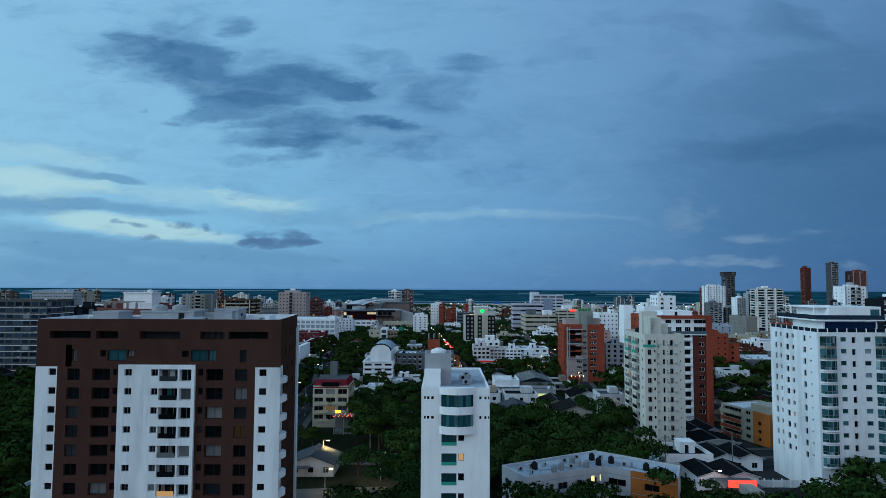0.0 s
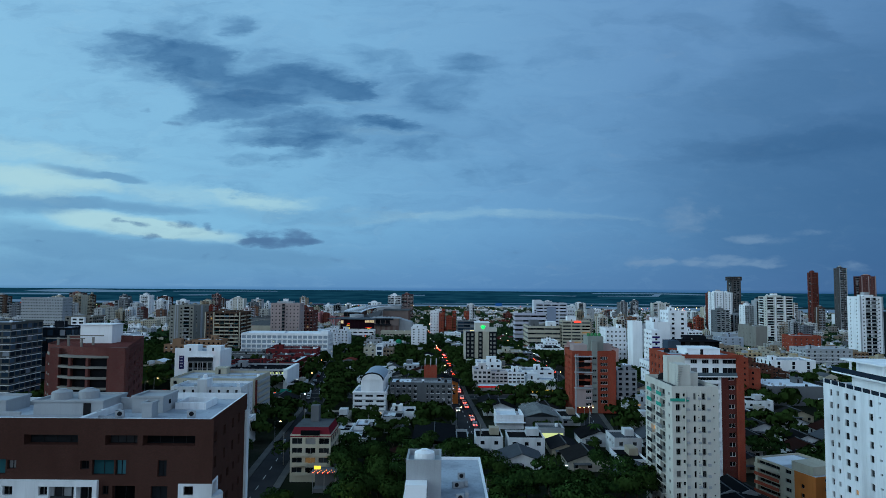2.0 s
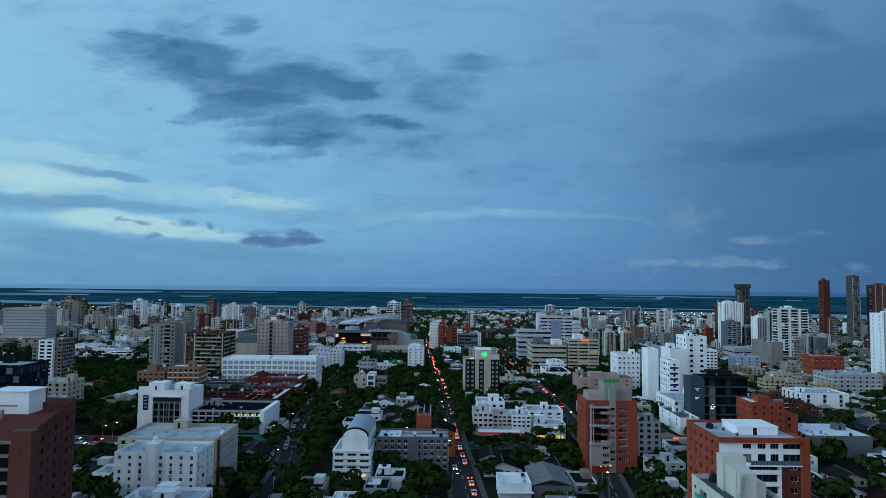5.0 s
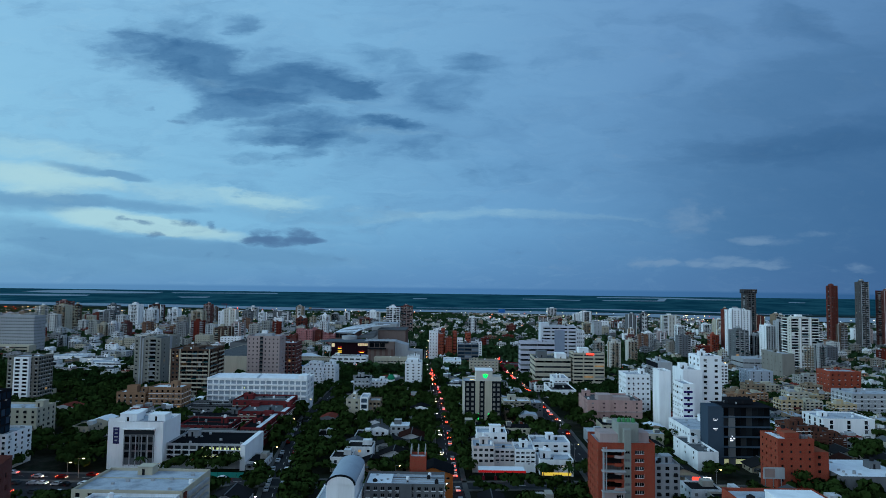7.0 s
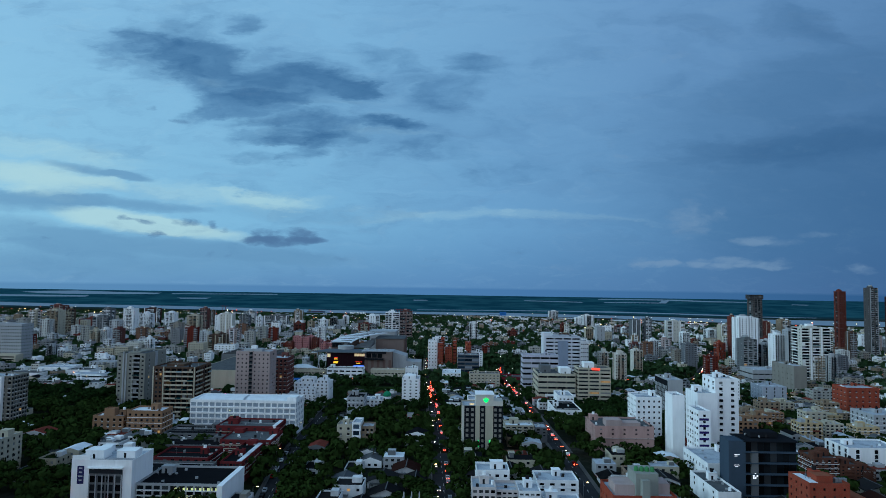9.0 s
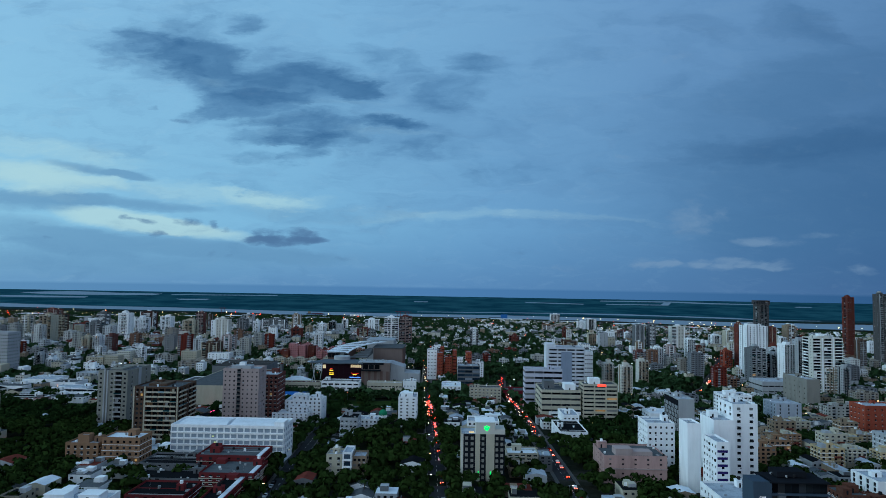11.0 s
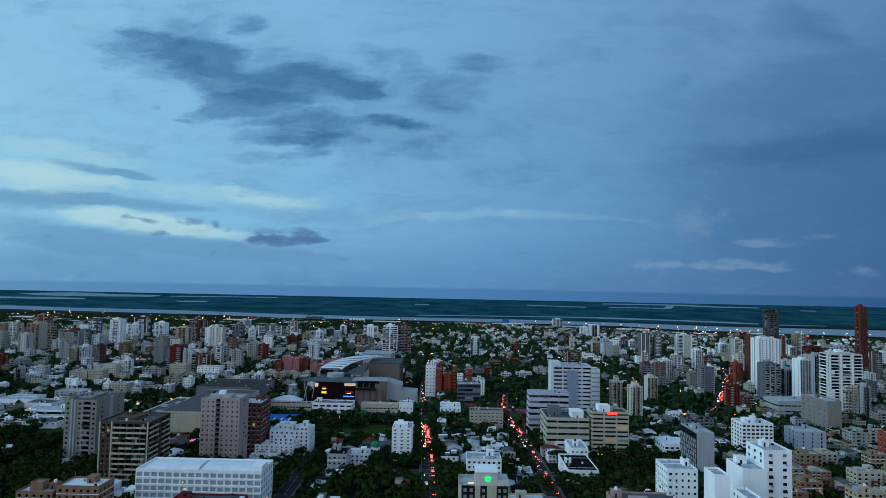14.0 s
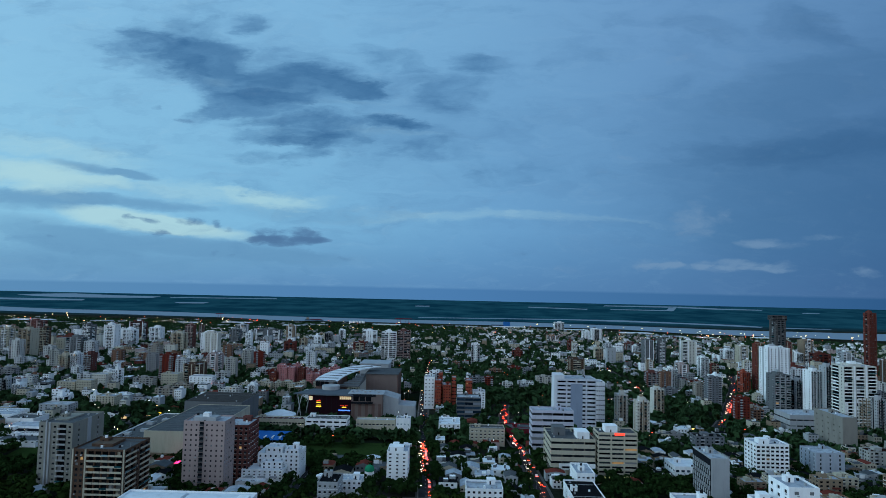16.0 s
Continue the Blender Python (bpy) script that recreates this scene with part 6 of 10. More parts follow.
    part("roof_room_lid", boxmesh(4.2, 8.2, H + 4.803, 14.8, 15.3, H + 5.1), WHITE, ob)
    part("parapet", boxmesh(-3, 14, H - 0.8, 18, 14.3, H + 1.2), ROSE_BRICK, ob)
    bm = bmesh.new()
    for x, y in ((2, 1), (7, -2), (12, -4), (2, 6), (12, 2)):
        box(bm, x, y, H - 0.8, x + 0.5, y + 0.5, H + 1.6)
    box(bm, 1.8, -4, H + 1.6, 13, -3.5, H + 1.9)
    box(bm, 1.8, 6.0, H + 1.6, 13, 6.5, H + 1.9)
    part("pergola", bm, CONCRETE, ob)


round_tower()
o, W, D, H, s = block("apartment_building", "stained white apartment building with small square windows", -100, -74, 253, 267.5, 16.8, 6, WHITE_OLD, n=(8, 4), win=(0.9, 1.1), near=True)
part("stair_tower", boxmesh(W * 0.38, -0.4, 0, W * 0.52, 5, H + 3.6), WHITE_OLD, o)
water_tank(-88.5, 256, H + 3.6, 0.8, 1.2, WHITE, "white water tank on the stair tower")
o, W, D, H, s = block("apartment_building", "beige apartment building with brick balcony side", -107, -73.5, 268, 290, 17.6, 6, CREAM, n=(9, 0))
for k in range(6):
    part("balcony_front", boxmesh(W + 0.003, 3, 4.0 + k * s, W + 0.9, 19, 5.0 + k * s), LGREY, o)
part("brick_side", boxmesh(W + 0.003, 1, 0, W + 0.3, 2.9, H), BRICK, o)
o, W, D, H, s = block("apartment_house", "white low house with a flat roof and terrace", -88, -66, 232, 246, 8.5, 2, WHITE, n=(6, 4), near=True)
roof_house(o, 8, 5, H, 6, 5, 2.2, WHITE)
block("small_house", "small white flat-roofed house", -112, -98, 262, 272, 7.5, 2, WHITE, n=(4, 3))
o, W, D, H, s = block("apartment_building", "four-storey cream building with a maroon roof storey", -42, -30.5, 200, 213, 12.4, 4, CREAM, n=(3, 4), dress=False, win=(2.9, 1.7), near=True, pane=GLASS, ground_floor=1.5)
bm = bmesh.new()
quad(bm, ((-0.1, -0.1, H + 0.2), (W + 0.1, -0.1, H + 0.2), (W - 0.9, 0.9, H + 2.8), (0.9, 0.9, H + 2.8)))
quad(bm, ((W + 0.1, -0.1, H + 0.2), (W + 0.1, D, H + 0.2), (W - 0.9, D - 0.9, H + 2.8), (W - 0.9, 0.9, H + 2.8)))
quad(bm, ((0.9, 0.9, H + 2.8), (W - 0.9, 0.9, H + 2.8), (W - 0.9, D - 0.9, H + 2.8), (0.9, D - 0.9, H + 2.8)), 1)
quad(bm, ((-0.1, D, H + 0.2), (-0.1, -0.1, H + 0.2), (0.9, 0.9, H + 2.8), (0.9, D - 0.9, H + 2.8)))
part("mansard", bm, [MAROON, ROOF_GREY], o, "maroon sloping roof storey")
part("dormer", boxmesh(3, -0.3, H + 0.7, 8.4, 0.6, H + 2.0), GLASS, o)
part("water_tower", boxmesh(4, 8, H + 2.81, 6.4, 10.5, H + 7.5), GREY, o, "grey concrete water tower")
for k in range(3):
    for c in (0.9, 6.4):
        part("balcony_front", boxmesh(c, -0.8, 1.9 + k * s, c + 4.3, -0.65, 2.9 + k * s), CREAM, o)

# school with the banner, red brick school
o, W, D, H, s = block("school_building", "white school building with a tall window front and a banner", -141, -117, 349, 366.5, 19.4, 5, WHITE, n=(0, 0), near=False, roof_mat=ROOF)
part("front_recess", boxmesh(7.0, -0.06, 2.0, 20.4, -0.003, 16.6), GREY, o)
for r_ in range(4):
    for c in range(4):
        if r_ == 3:
            continue
        part("window", boxmesh(7.4 + c * 3.3, -0.12, 5.0 + r_ * 3.3, 10.1 + c * 3.3, -0.063, 7.4 + r_ * 3.3), GLASS, o)
for c in range(6):
    part("mullion", boxmesh(7.2 + c * 2.55, -0.5, 1.5, 7.5 + c * 2.55, -0.123, 14.6), LGREY, o)
part("top_window", boxmesh(7.2, -0.2, 15.0, 20.2, -0.063, 17.0), GLASS_FAR, o)
part("canopy", boxmesh(6.8, -1.3, 17.1, 20.8, -0.003, 17.6), WHITE, o)
sign(o, 2.4, 5.0, 0, 10.8, 17.8, surface("navy_banner", (0.03, 0.03, 0.10), 0.6), "banner", 4, LGREY)
roof_house(o, 3, 4, H, 7.5, 6, 3.2, WHITE)
roof_house(o, 14.5, 6, H, 7.5, 6, 2.6, WHITE)
part("front_parapet", boxmesh(0, 0.3, H + 0.9, 7, 0.6, H + 2.4), WHITE, o)
o, W, D, H, s = block("school_building", "school block with lit classrooms behind a glass front", -116.6, -83.4, 352, 376, 9.8, 3, LGREY, n=(10, 3), win=(2.6, 2.2), sill=0.4, pane=GLASS, roof_mat=ROOF_DARK)
for r_ in range(2):
    for c in range(6):
        part("lit_room", boxmesh(15.5 + 3.25 * c, 0.02, 5.0 + 2.9 * r_, 17.6 + 3.25 * c, 0.06, 6.1 + 2.9 * r_), LAMP_PANE, o, "lit classroom window")
part("end_wall", boxmesh(W + 0.003, -2.5, 0, W + 2.2, D, H + 1.0), WHITE, o)
SCHOOL_RED = surface("school_red_paint", (0.15, 0.028, 0.030), 0.8, 0.35)
for a, b, c, d, t, m, rm, lab in ((-95, -85, 384, 420, 9.5, SCHOOL_RED, ROOF_DARK, "red brick school wing with cream bands"), (-110, -83.5, 424, 446, 9.0, SCHOOL_RED, ROOF_GREY, "red brick school block"), (-122, -88, 450, 470, 10.0, SCHOOL_RED, ROOF_GREY, "red brick school block with a terrace"),
                                  (-136, -100, 378, 394, 6.5, GREY, ROOF_DARK, "low school hall with a dark roof"), (-132, -106, 398, 418, 7.0, SCHOOL_RED, ROOF_DARK, "low red brick wing with a dark roof"), (-142, -108, 424, 440, 6.0, GREY, ROOF_DARK, "low school wing with a dark roof"), (-150, -120, 446, 466, 6.5, GREY, ROOF_DARK, "low hall with a dark roof")):
    ob, W, D, H, s = block("school_wing", lab, a, b, c, d, t, 3 if t > 8 else 2, m, n=(7, 10), win=(1.6, 1.2), roof_mat=rm)
    if m == SCHOOL_RED and t > 8:
        part("roof_room", boxmesh(1.5, D - 5, H, 6.5, D - 1, H + 2.2), m, ob)
        part("roof_walk", boxmesh(W - 3.4, 1, H + 0.003, W - 1.2, D - 1, H + 0.3), ROOF_WHITE, ob)
        for k in range(3):
            part("floor_band", boxmesh(-0.1, -0.12, 3.2 + k * s, W + 0.1, -0.003, 3.7 + k * s), CREAM, ob)
            part("floor_band", boxmesh(W + 0.003, 0, 3.2 + k * s, W + 0.12, D, 3.7 + k * s), CREAM, ob)
o = thing("site_fence", -125, 339, 0.25, "teal netting fence along the school building site", "fence")
for i in range(14):
    part("netting", boxmesh(i * 4, 0, 0, i * 4 + 3.9, 0.08, 2.2), NET, o)

FOOT.append((-190, -92, 308, 334))
FOOT.append((-46, -27, 183, 196))
bm = bmesh.new()
strip_mesh(bm, [(-188, 322), (-95, 321)], -11, 11, 0.12, 20)
tagged(new("pavement", mesh_of("pavement", bm, [ASPHALT])), "asphalt forecourt beside the cross street", "pavement", "", "structure")
# ---- near centre ----
o, W, D, H, s = block("warehouse", "low hall with a black pitched roof", -8.5, 5.6, 224, 251, 4.4, 1, GREY, n=(0, 0), dress=False, roof_mat=ROOF_DARK, rim=0.2)
bm = bmesh.new()
quad(bm, ((-0.4, -0.4, H + 0.25), (W / 2, -0.4, H + 1.6), (W / 2, D + 0.4, H + 1.6), (-0.4, D + 0.4, H + 0.25)))
quad(bm, ((W / 2, -0.4, H + 1.6), (W + 0.4, -0.4, H + 0.25), (W + 0.4, D + 0.4, H + 0.25), (W / 2, D + 0.4, H + 1.6)))
part("pitched_roof", bm, ROOF_DARK, o)
for k in range(9):
    part("roof_seam", boxmesh(W / 2 - 0.12, 0.5 + 3 * k, H + 1.6, W / 2 + 0.12, 3.2 + 3 * k, H + 1.75), ROOF_GREY, o)
block("workshop", "low dark-roofed workshop between trees", 6.2, 10.2, 226, 246, 3.6, 1, LGREY, n=(0, 3), roof_mat=ROOF_DARK)
o, W, D, H, s = block("shop_building", "white flat-roofed shop with a wide awning", 22.4, 33.2, 266, 278, 4.6, 1, WHITE, n=(3, 3), roof_mat=ROOF_WHITE)
part("awning", boxmesh(-0.6, -1.8, 2.6, W + 0.6, -0.003, 2.8), ROOF_WHITE, o)
o, W, D, H, s = block("barn", "grey hall with a worn ridged metal roof", 34, 47, 267, 289, 4.2, 1, GREY, n=(0, 0), dress=False, roof_mat=ROOF_GREY, rim=0.2)
bm = bmesh.new()
for k in range(22):
    a, b = D * k / 22, D * (k + 1) / 22
    quad(bm, ((-0.4, a, H + 0.3), (W / 2, a, H + 2.2), (W / 2, b - 0.1, H + 2.2), (-0.4, b - 0.1, H + 0.3)))
    quad(bm, ((W / 2, a, H + 2.2), (W + 0.4, a, H + 0.3), (W + 0.4, b - 0.1, H + 0.3), (W / 2, b - 0.1, H + 2.2)))
part("ridged_roof", bm, surface("weathered_sheet_metal", (0.20, 0.205, 0.20), 0.7, 0.8, 0.2, False), o)
o, W, D, H, s = block("shop_building", "small shop with a warm lit front", 36.5, 46, 250, 258, 3.4, 1, LGREY, n=(0, 0), roof_mat=ROOF_GREY)
part("lit_front", boxmesh(0.5, -0.12, 0.5, W - 0.5, -0.003, 2.4), LAMP_PANE, o, "warm lit shop window")
for a, b, c, d, t, m in ((-39, -31, 240, 252, 4.2, WHITE), (-30.5, -24, 232, 243, 3.8, LGREY), (-30.5, -23, 245, 256, 4.6, WHITE), (-22, -14, 258, 270, 5.0, LGREY), (-20, -10, 272, 282, 4.4, WHITE)):
    o, W, D, H, s = block("house", "low house with a patched dark roof", a, b, c, d, t, 1, m, n=(3, 3), win=(1.2, 1.1), roof_mat=ROOF_DARK)
    part("roof_sheet", boxmesh(0.5, D * 0.5, H + 0.003, W * 0.6, D - 0.5, H + 0.3), ROOF_WHITE, o)


def barrel_building():
    ob, W, D, H, s = block("office_building", "white office building with a translucent barrel roof", -36.6, -22.8, 283.5, 301, 10.2, 3, WHITE, n=(3, 4), dress=False, win=(3.2, 0.9), near=True, pane=GLASS)
    FOOT.append((-40, -20, 280, 312))
    part("upper_storey", boxmesh(3.2, 1.0, H, W - 1.2, D + 8, H + 5.4), WHITE, ob)
    bm = bmesh.new()
    n = 14
    x0, x1 = 3.2, W - 1.2
    for i in range(n):
        a, b = math.pi * i / n, math.pi * (i + 1) / n
        m, r = (x0 + x1) / 2, (x1 - x0) / 2
        pa, pb = (m - r * math.cos(a), H + 5.4 + 3.0 * math.sin(a)), (m - r * math.cos(b), H + 5.4 + 3.0 * math.sin(b))
        quad(bm, ((pa[0], 0.8, pa[1]), (pb[0], 0.8, pb[1]), (pb[0], D + 8, pb[1]), (pa[0], D + 8, pa[1])), 0)
        quad(bm, ((pa[0], 0.8, H + 5.4), (pb[0], 0.8, H + 5.4), (pb[0], 0.8, pb[1]), (pa[0], 0.8, pa[1])), 1)
    part("barrel_roof", bm, [SCREEN, WHITE], ob, "grey-blue barrel vault")
    bm = bmesh.new()
    for i in range(n):
        a, b = math.pi * i / n, math.pi * (i + 1) / n
        m, r = (x0 + x1) / 2, (x1 - x0) / 2 + 0.25
        pa, pb = (m - r * math.cos(a), H + 5.4 + 3.3 * math.sin(a)), (m - r * math.cos(b), H + 5.4 + 3.3 * math.sin(b))
        qa, qb = (m - (r - 0.5) * math.cos(a), H + 5.4 + 2.8 * math.sin(a)), (m - (r - 0.5) * math.cos(b), H + 5.4 + 2.8 * math.sin(b))
        quad(bm, ((qa[0], 0.7, qa[1]), (qb[0], 0.7, qb[1]), (pb[0], 0.7, pb[1]), (pa[0], 0.7, pa[1])))
        quad(bm, ((pa[0], 0.7, pa[1]), (pb[0], 0.7, pb[1]), (pb[0], 1.4, pb[1]), (pa[0], 1.4, pa[1])))
    part("roof_arch", bm, DGREY, ob, "dark arch over the gable")
    part("cornice", boxmesh(-0.3, -0.3, H + 0.2, W + 0.3, -0.003, H + 0.7), WHITE, ob)
    for k in range(3):
        part("floor_band", boxmesh(-0.15, -0.2, 3.0 + s * k, W + 0.15, -0.003, 3.3 + s * k), LGREY, ob)
    for k in range(3):
        part("lit_window", boxmesh(9 + k * 1.1, -0.05, 1.6, 9.8 + k * 1.1, -0.002, 2.4), LAMP_ROOM, ob, "warm lit window")


barrel_building()
o, W, D, H, s = block("apartment_building", "grey five-storey apartment building with paired windows", -22, 5.4, 293.5, 307, 12.6, 5, GREY, n=(11, 4), win=(1.3, 1.2), near=True, ground_floor=1.0)
part("stair_bay", boxmesh(12.2, -0.5, 0, 16.2, -0.003, H + 0.9), GREY, o)
clutter(-20, 4, 295, 305, H, 6, 31)
part("roof_sheet", boxmesh(0.6, 0.6, H + 0.003, 9, 12, H + 0.5), ROOF_WHITE, o)
o, W, D, H, s = block("house", "orange painted house with a dark pitched roof", -6.5, 8.5, 316, 328, 9.0, 3, ORANGE, n=(4, 3), dress=False, near=True)
bm = bmesh.new()
quad(bm, ((-0.5, -0.6, H + 0.9), (W / 2, -0.6, H + 3.6), (W / 2, D + 0.5, H + 3.6), (-0.5, D + 0.5, H + 0.9)))
quad(bm, ((W / 2, -0.6, H + 3.6), (W + 0.5, -0.6, H + 0.9), (W + 0.5, D + 0.5, H + 0.9), (W / 2, D + 0.5, H + 3.6)))
part("pitched_roof", bm, ROOF_DARK, o)
bm = bmesh.new()
f = bm.faces.new([bm.verts.new(p) for p in ((0, -0.02, H + 0.9), (W, -0.02, H + 0.9), (W / 2, -0.02, H + 3.55))])
part("gable", bm, ORANGE, o)
o, W, D, H, s = block("antenna_tower", "orange brick stair tower carrying phone antennas", -7.5, -1.5, 309, 315, 17.5, 1, ORANGE_BRICK, n=(0, 0), dress=False)
for i in range(6):
    bm = bmesh.new()
    tube(bm, 0.4 + (i % 3) * 2.6, 0.5 + (i // 3) * 5, H, H + 4.2, 0.09, 0.09, 6)
    part("antenna_pole", bm, METAL, o)
    part("antenna_panel", boxmesh(0.2 + (i % 3) * 2.6, 0.25 + (i // 3) * 5, H + 1.8, 0.62 + (i % 3) * 2.6, 0.4 + (i // 3) * 5, H + 4.0), LGREY, o)


# the hotel with the green leaf light
def leaf_hotel():
    x0, x1, y0, y1, top = 15.7, 38.4, 451, 468, 24.0
    FOOT.append((x0 - 1, x1 + 1, y0 - 2, y1))
    g = -0.5
    ob = thing("hotel", x0, y0, g, "beige hotel with dark window strips and a green leaf light", "hotel")
    W, D, H = x1 - x0, y1 - y0, top - g
    wall, glaz, roof = bmesh.new(), bmesh.new(), bmesh.new()
    holes = rows(8, 2.85, 0.5, 1.7, 1.0)
    f = Facade(wall, glaz, (0, 0, 0), (1, 0, 0), W, H)
    for a, b, c0, c1, m in ((0, 1.2, 0, 1, 2), (1.2, 4.3, 2.1, 3.6, 1), (4.3, 7.4, 5.0, 6.5, 1), (7.4, 9.9, 0, 0, 0), (9.9, 13.0, 10.7, 12.1, 1), (13.0, 17.4, 0, 0, 0), (17.4, 19.9, 18.0, 19.4, 1), (19.9, W, 20.5, 22.0, 1)):
        f.strip(a, b, holes if m == 1 else [], 0.25, m, None, None, 1, None, (c0, c1) if m == 1 else (a, b))
    for o_, u, L in (((W, 0, 0), (0, 1, 0), D), ((W, D, 0), (-1, 0, 0), W), ((0, D, 0), (0, -1, 0), D)):
        f = Facade(wall, glaz, o_, u, L, H)
        for k in range(4):
            f.strip(L * k / 4, L * (k + 1) / 4, holes, 0.25, 0, None, None, 1, None, (L * k / 4 + 1.2, L * k / 4 + 2.6))
    roof_top(wall, roof, W, D, H - 0.8, 0.8)
    part("wall", wall, [CREAM, DGREY, BEIGE], ob)
    part("glazing", glaz, surface("pale_curtain_glass", (0.30, 0.29, 0.26), 0.3), ob, kind="stuff")
    part("roof", roof, ROOF, ob)
    part("crown", boxmesh(7.6, 0.05, H - 0.8, 17.6, 12, H + 6.0), BEIGE, ob)
    part("crown_roof", boxmesh(7.3, -0.3, H + 6.003, 17.9, 12.3, H + 6.4), WHITE, ob)
    part("roof_frame", boxmesh(17.61, 0.2, H, W + 0.2, 10, H + 2.6), BEIGE, ob)
    bm = bmesh.new()
    for cx, cz, rx, rz, tl in ((-0.75, 0.1, 0.95, 0.42, 42), (0.75, 0.1, 0.95, 0.42, -42), (-0.55, -0.75, 0.8, 0.36, 40), (0.55, -0.75, 0.8, 0.36, -40), (0, 0.75, 0.5, 0.5, 0)):
        vs = []
        for i in range(12):
            a = 2 * math.pi * i / 12
            px, pz = rx * math.cos(a), rz * math.sin(a)
            c, s = math.cos(radians(tl)), math.sin(radians(tl))
            vs.append(bm.verts.new((13.3 + cx + px * c + pz * s, -0.1, H + 3.2 + cz - px * s + pz * c)))
        bm.faces.new(vs)
    part("leaf_light", bm, GREEN_LAMP, ob, "glowing green leaf emblem")
    for x in (9.0, 15.2):
        part("green_uplight", boxmesh(x, -0.12, 1.8, x + 0.5, -0.003, 5.6), GREEN_LAMP, ob, "green light strip")
    part("terrace_light", boxmesh(4.2, 1.5, H + 0.3, 6.8, 2.2, H + 0.8), LAMP_ROOM, ob, "warm lit roof terrace")
    rail(ob, [(0.2, 0.2, H), (7.4, 0.2, H)], 1.2)


leaf_hotel()
block("apartment_building", "cream three-storey apartment building", 42.5, 60, 478, 492, 6.6, 3, CREAM, n=(5, 4), win=(2.2, 1.0), roof_mat=ROOF_WHITE)
block("apartment_building", "grey wing of a cream building", 60.3, 67.5, 476, 490, 6.0, 3, GREY, n=(2, 4))
block("apartment_building", "white four-storey building behind the hotel", 22, 43, 540, 556, 10.5, 4, WHITE, n=(7, 4))
for a, b, c, d, t, lab in ((17.5, 27, 352, 366, 10.5, "pinkish white flats with a stepped roof"), (27.3, 36, 354, 366, 9.0, "pinkish white flats with small balconies"), (36.2, 45, 353, 366, 9.0, "plain white block of flats"), (20, 34, 368, 380, 12.5, "white stepped flats with flat roofs")):
    block("apartment_building", lab, a, b, c, d, t, 3, surface("rosy_white_plaster", (0.62, 0.56, 0.54), 0.8, 0.4) if "pink" in lab else WHITE, n=(4, 4), win=(1.5, 1.2))
block("shop_building", "white flat-roofed shop building", 46, 64, 372, 386, 7.5, 2, WHITE, n=(4, 3), win=(2.0, 1.0))
o, W, D, H, s = block("shop_building", "white furniture shop with dark lettering bars", 46.5, 61, 350, 362, 5.6, 1, WHITE, n=(0, 0))
for k in range(5):
    part("letter_bar", boxmesh(6.4 + 1.4 * k, -0.12, 3.6, 7.3 + 1.4 * k, -0.003, 4.8), DGREY, o)
part("shop_window", boxmesh(0.6, -0.06, 0.4, 5.2, -0.003, 4.6), GLASS, o)
part("forecourt_glow", boxmesh(1, -0.08, 0.3, 13.5, -0.063, 1.6), lamp_mat("yellow_shop_glow", (0.9, 0.62, 0.08), 0.7), o, "warm glowing shop base")
o = thing("petrol_station", 19.5, 347, 0, "petrol station canopy with a red edge", "building")
FOOT.append((18, 40, 340, 349))
part("canopy", boxmesh(0, -7, 3.9, 19.5, 0, 4.3), ROOF_WHITE, o)
part("canopy_edge", boxmesh(-0.1, -7.15, 3.7, 19.6, -7.003, 4.6), lamp_mat("red_canopy_edge", (0.6, 0.02, 0.02), 0.25), o, "red lit canopy edge")
for i in range(4):
    part("column", boxmesh(2 + 5 * i, -3.6, 0, 2.4 + 5 * i, -3.2, 3.9), LGREY, o)
    part("fuel_pump", boxmesh(1.6 + 5 * i, -5.2, 0, 2.8 + 5 * i, -4.6, 1.7), MAROON, o)


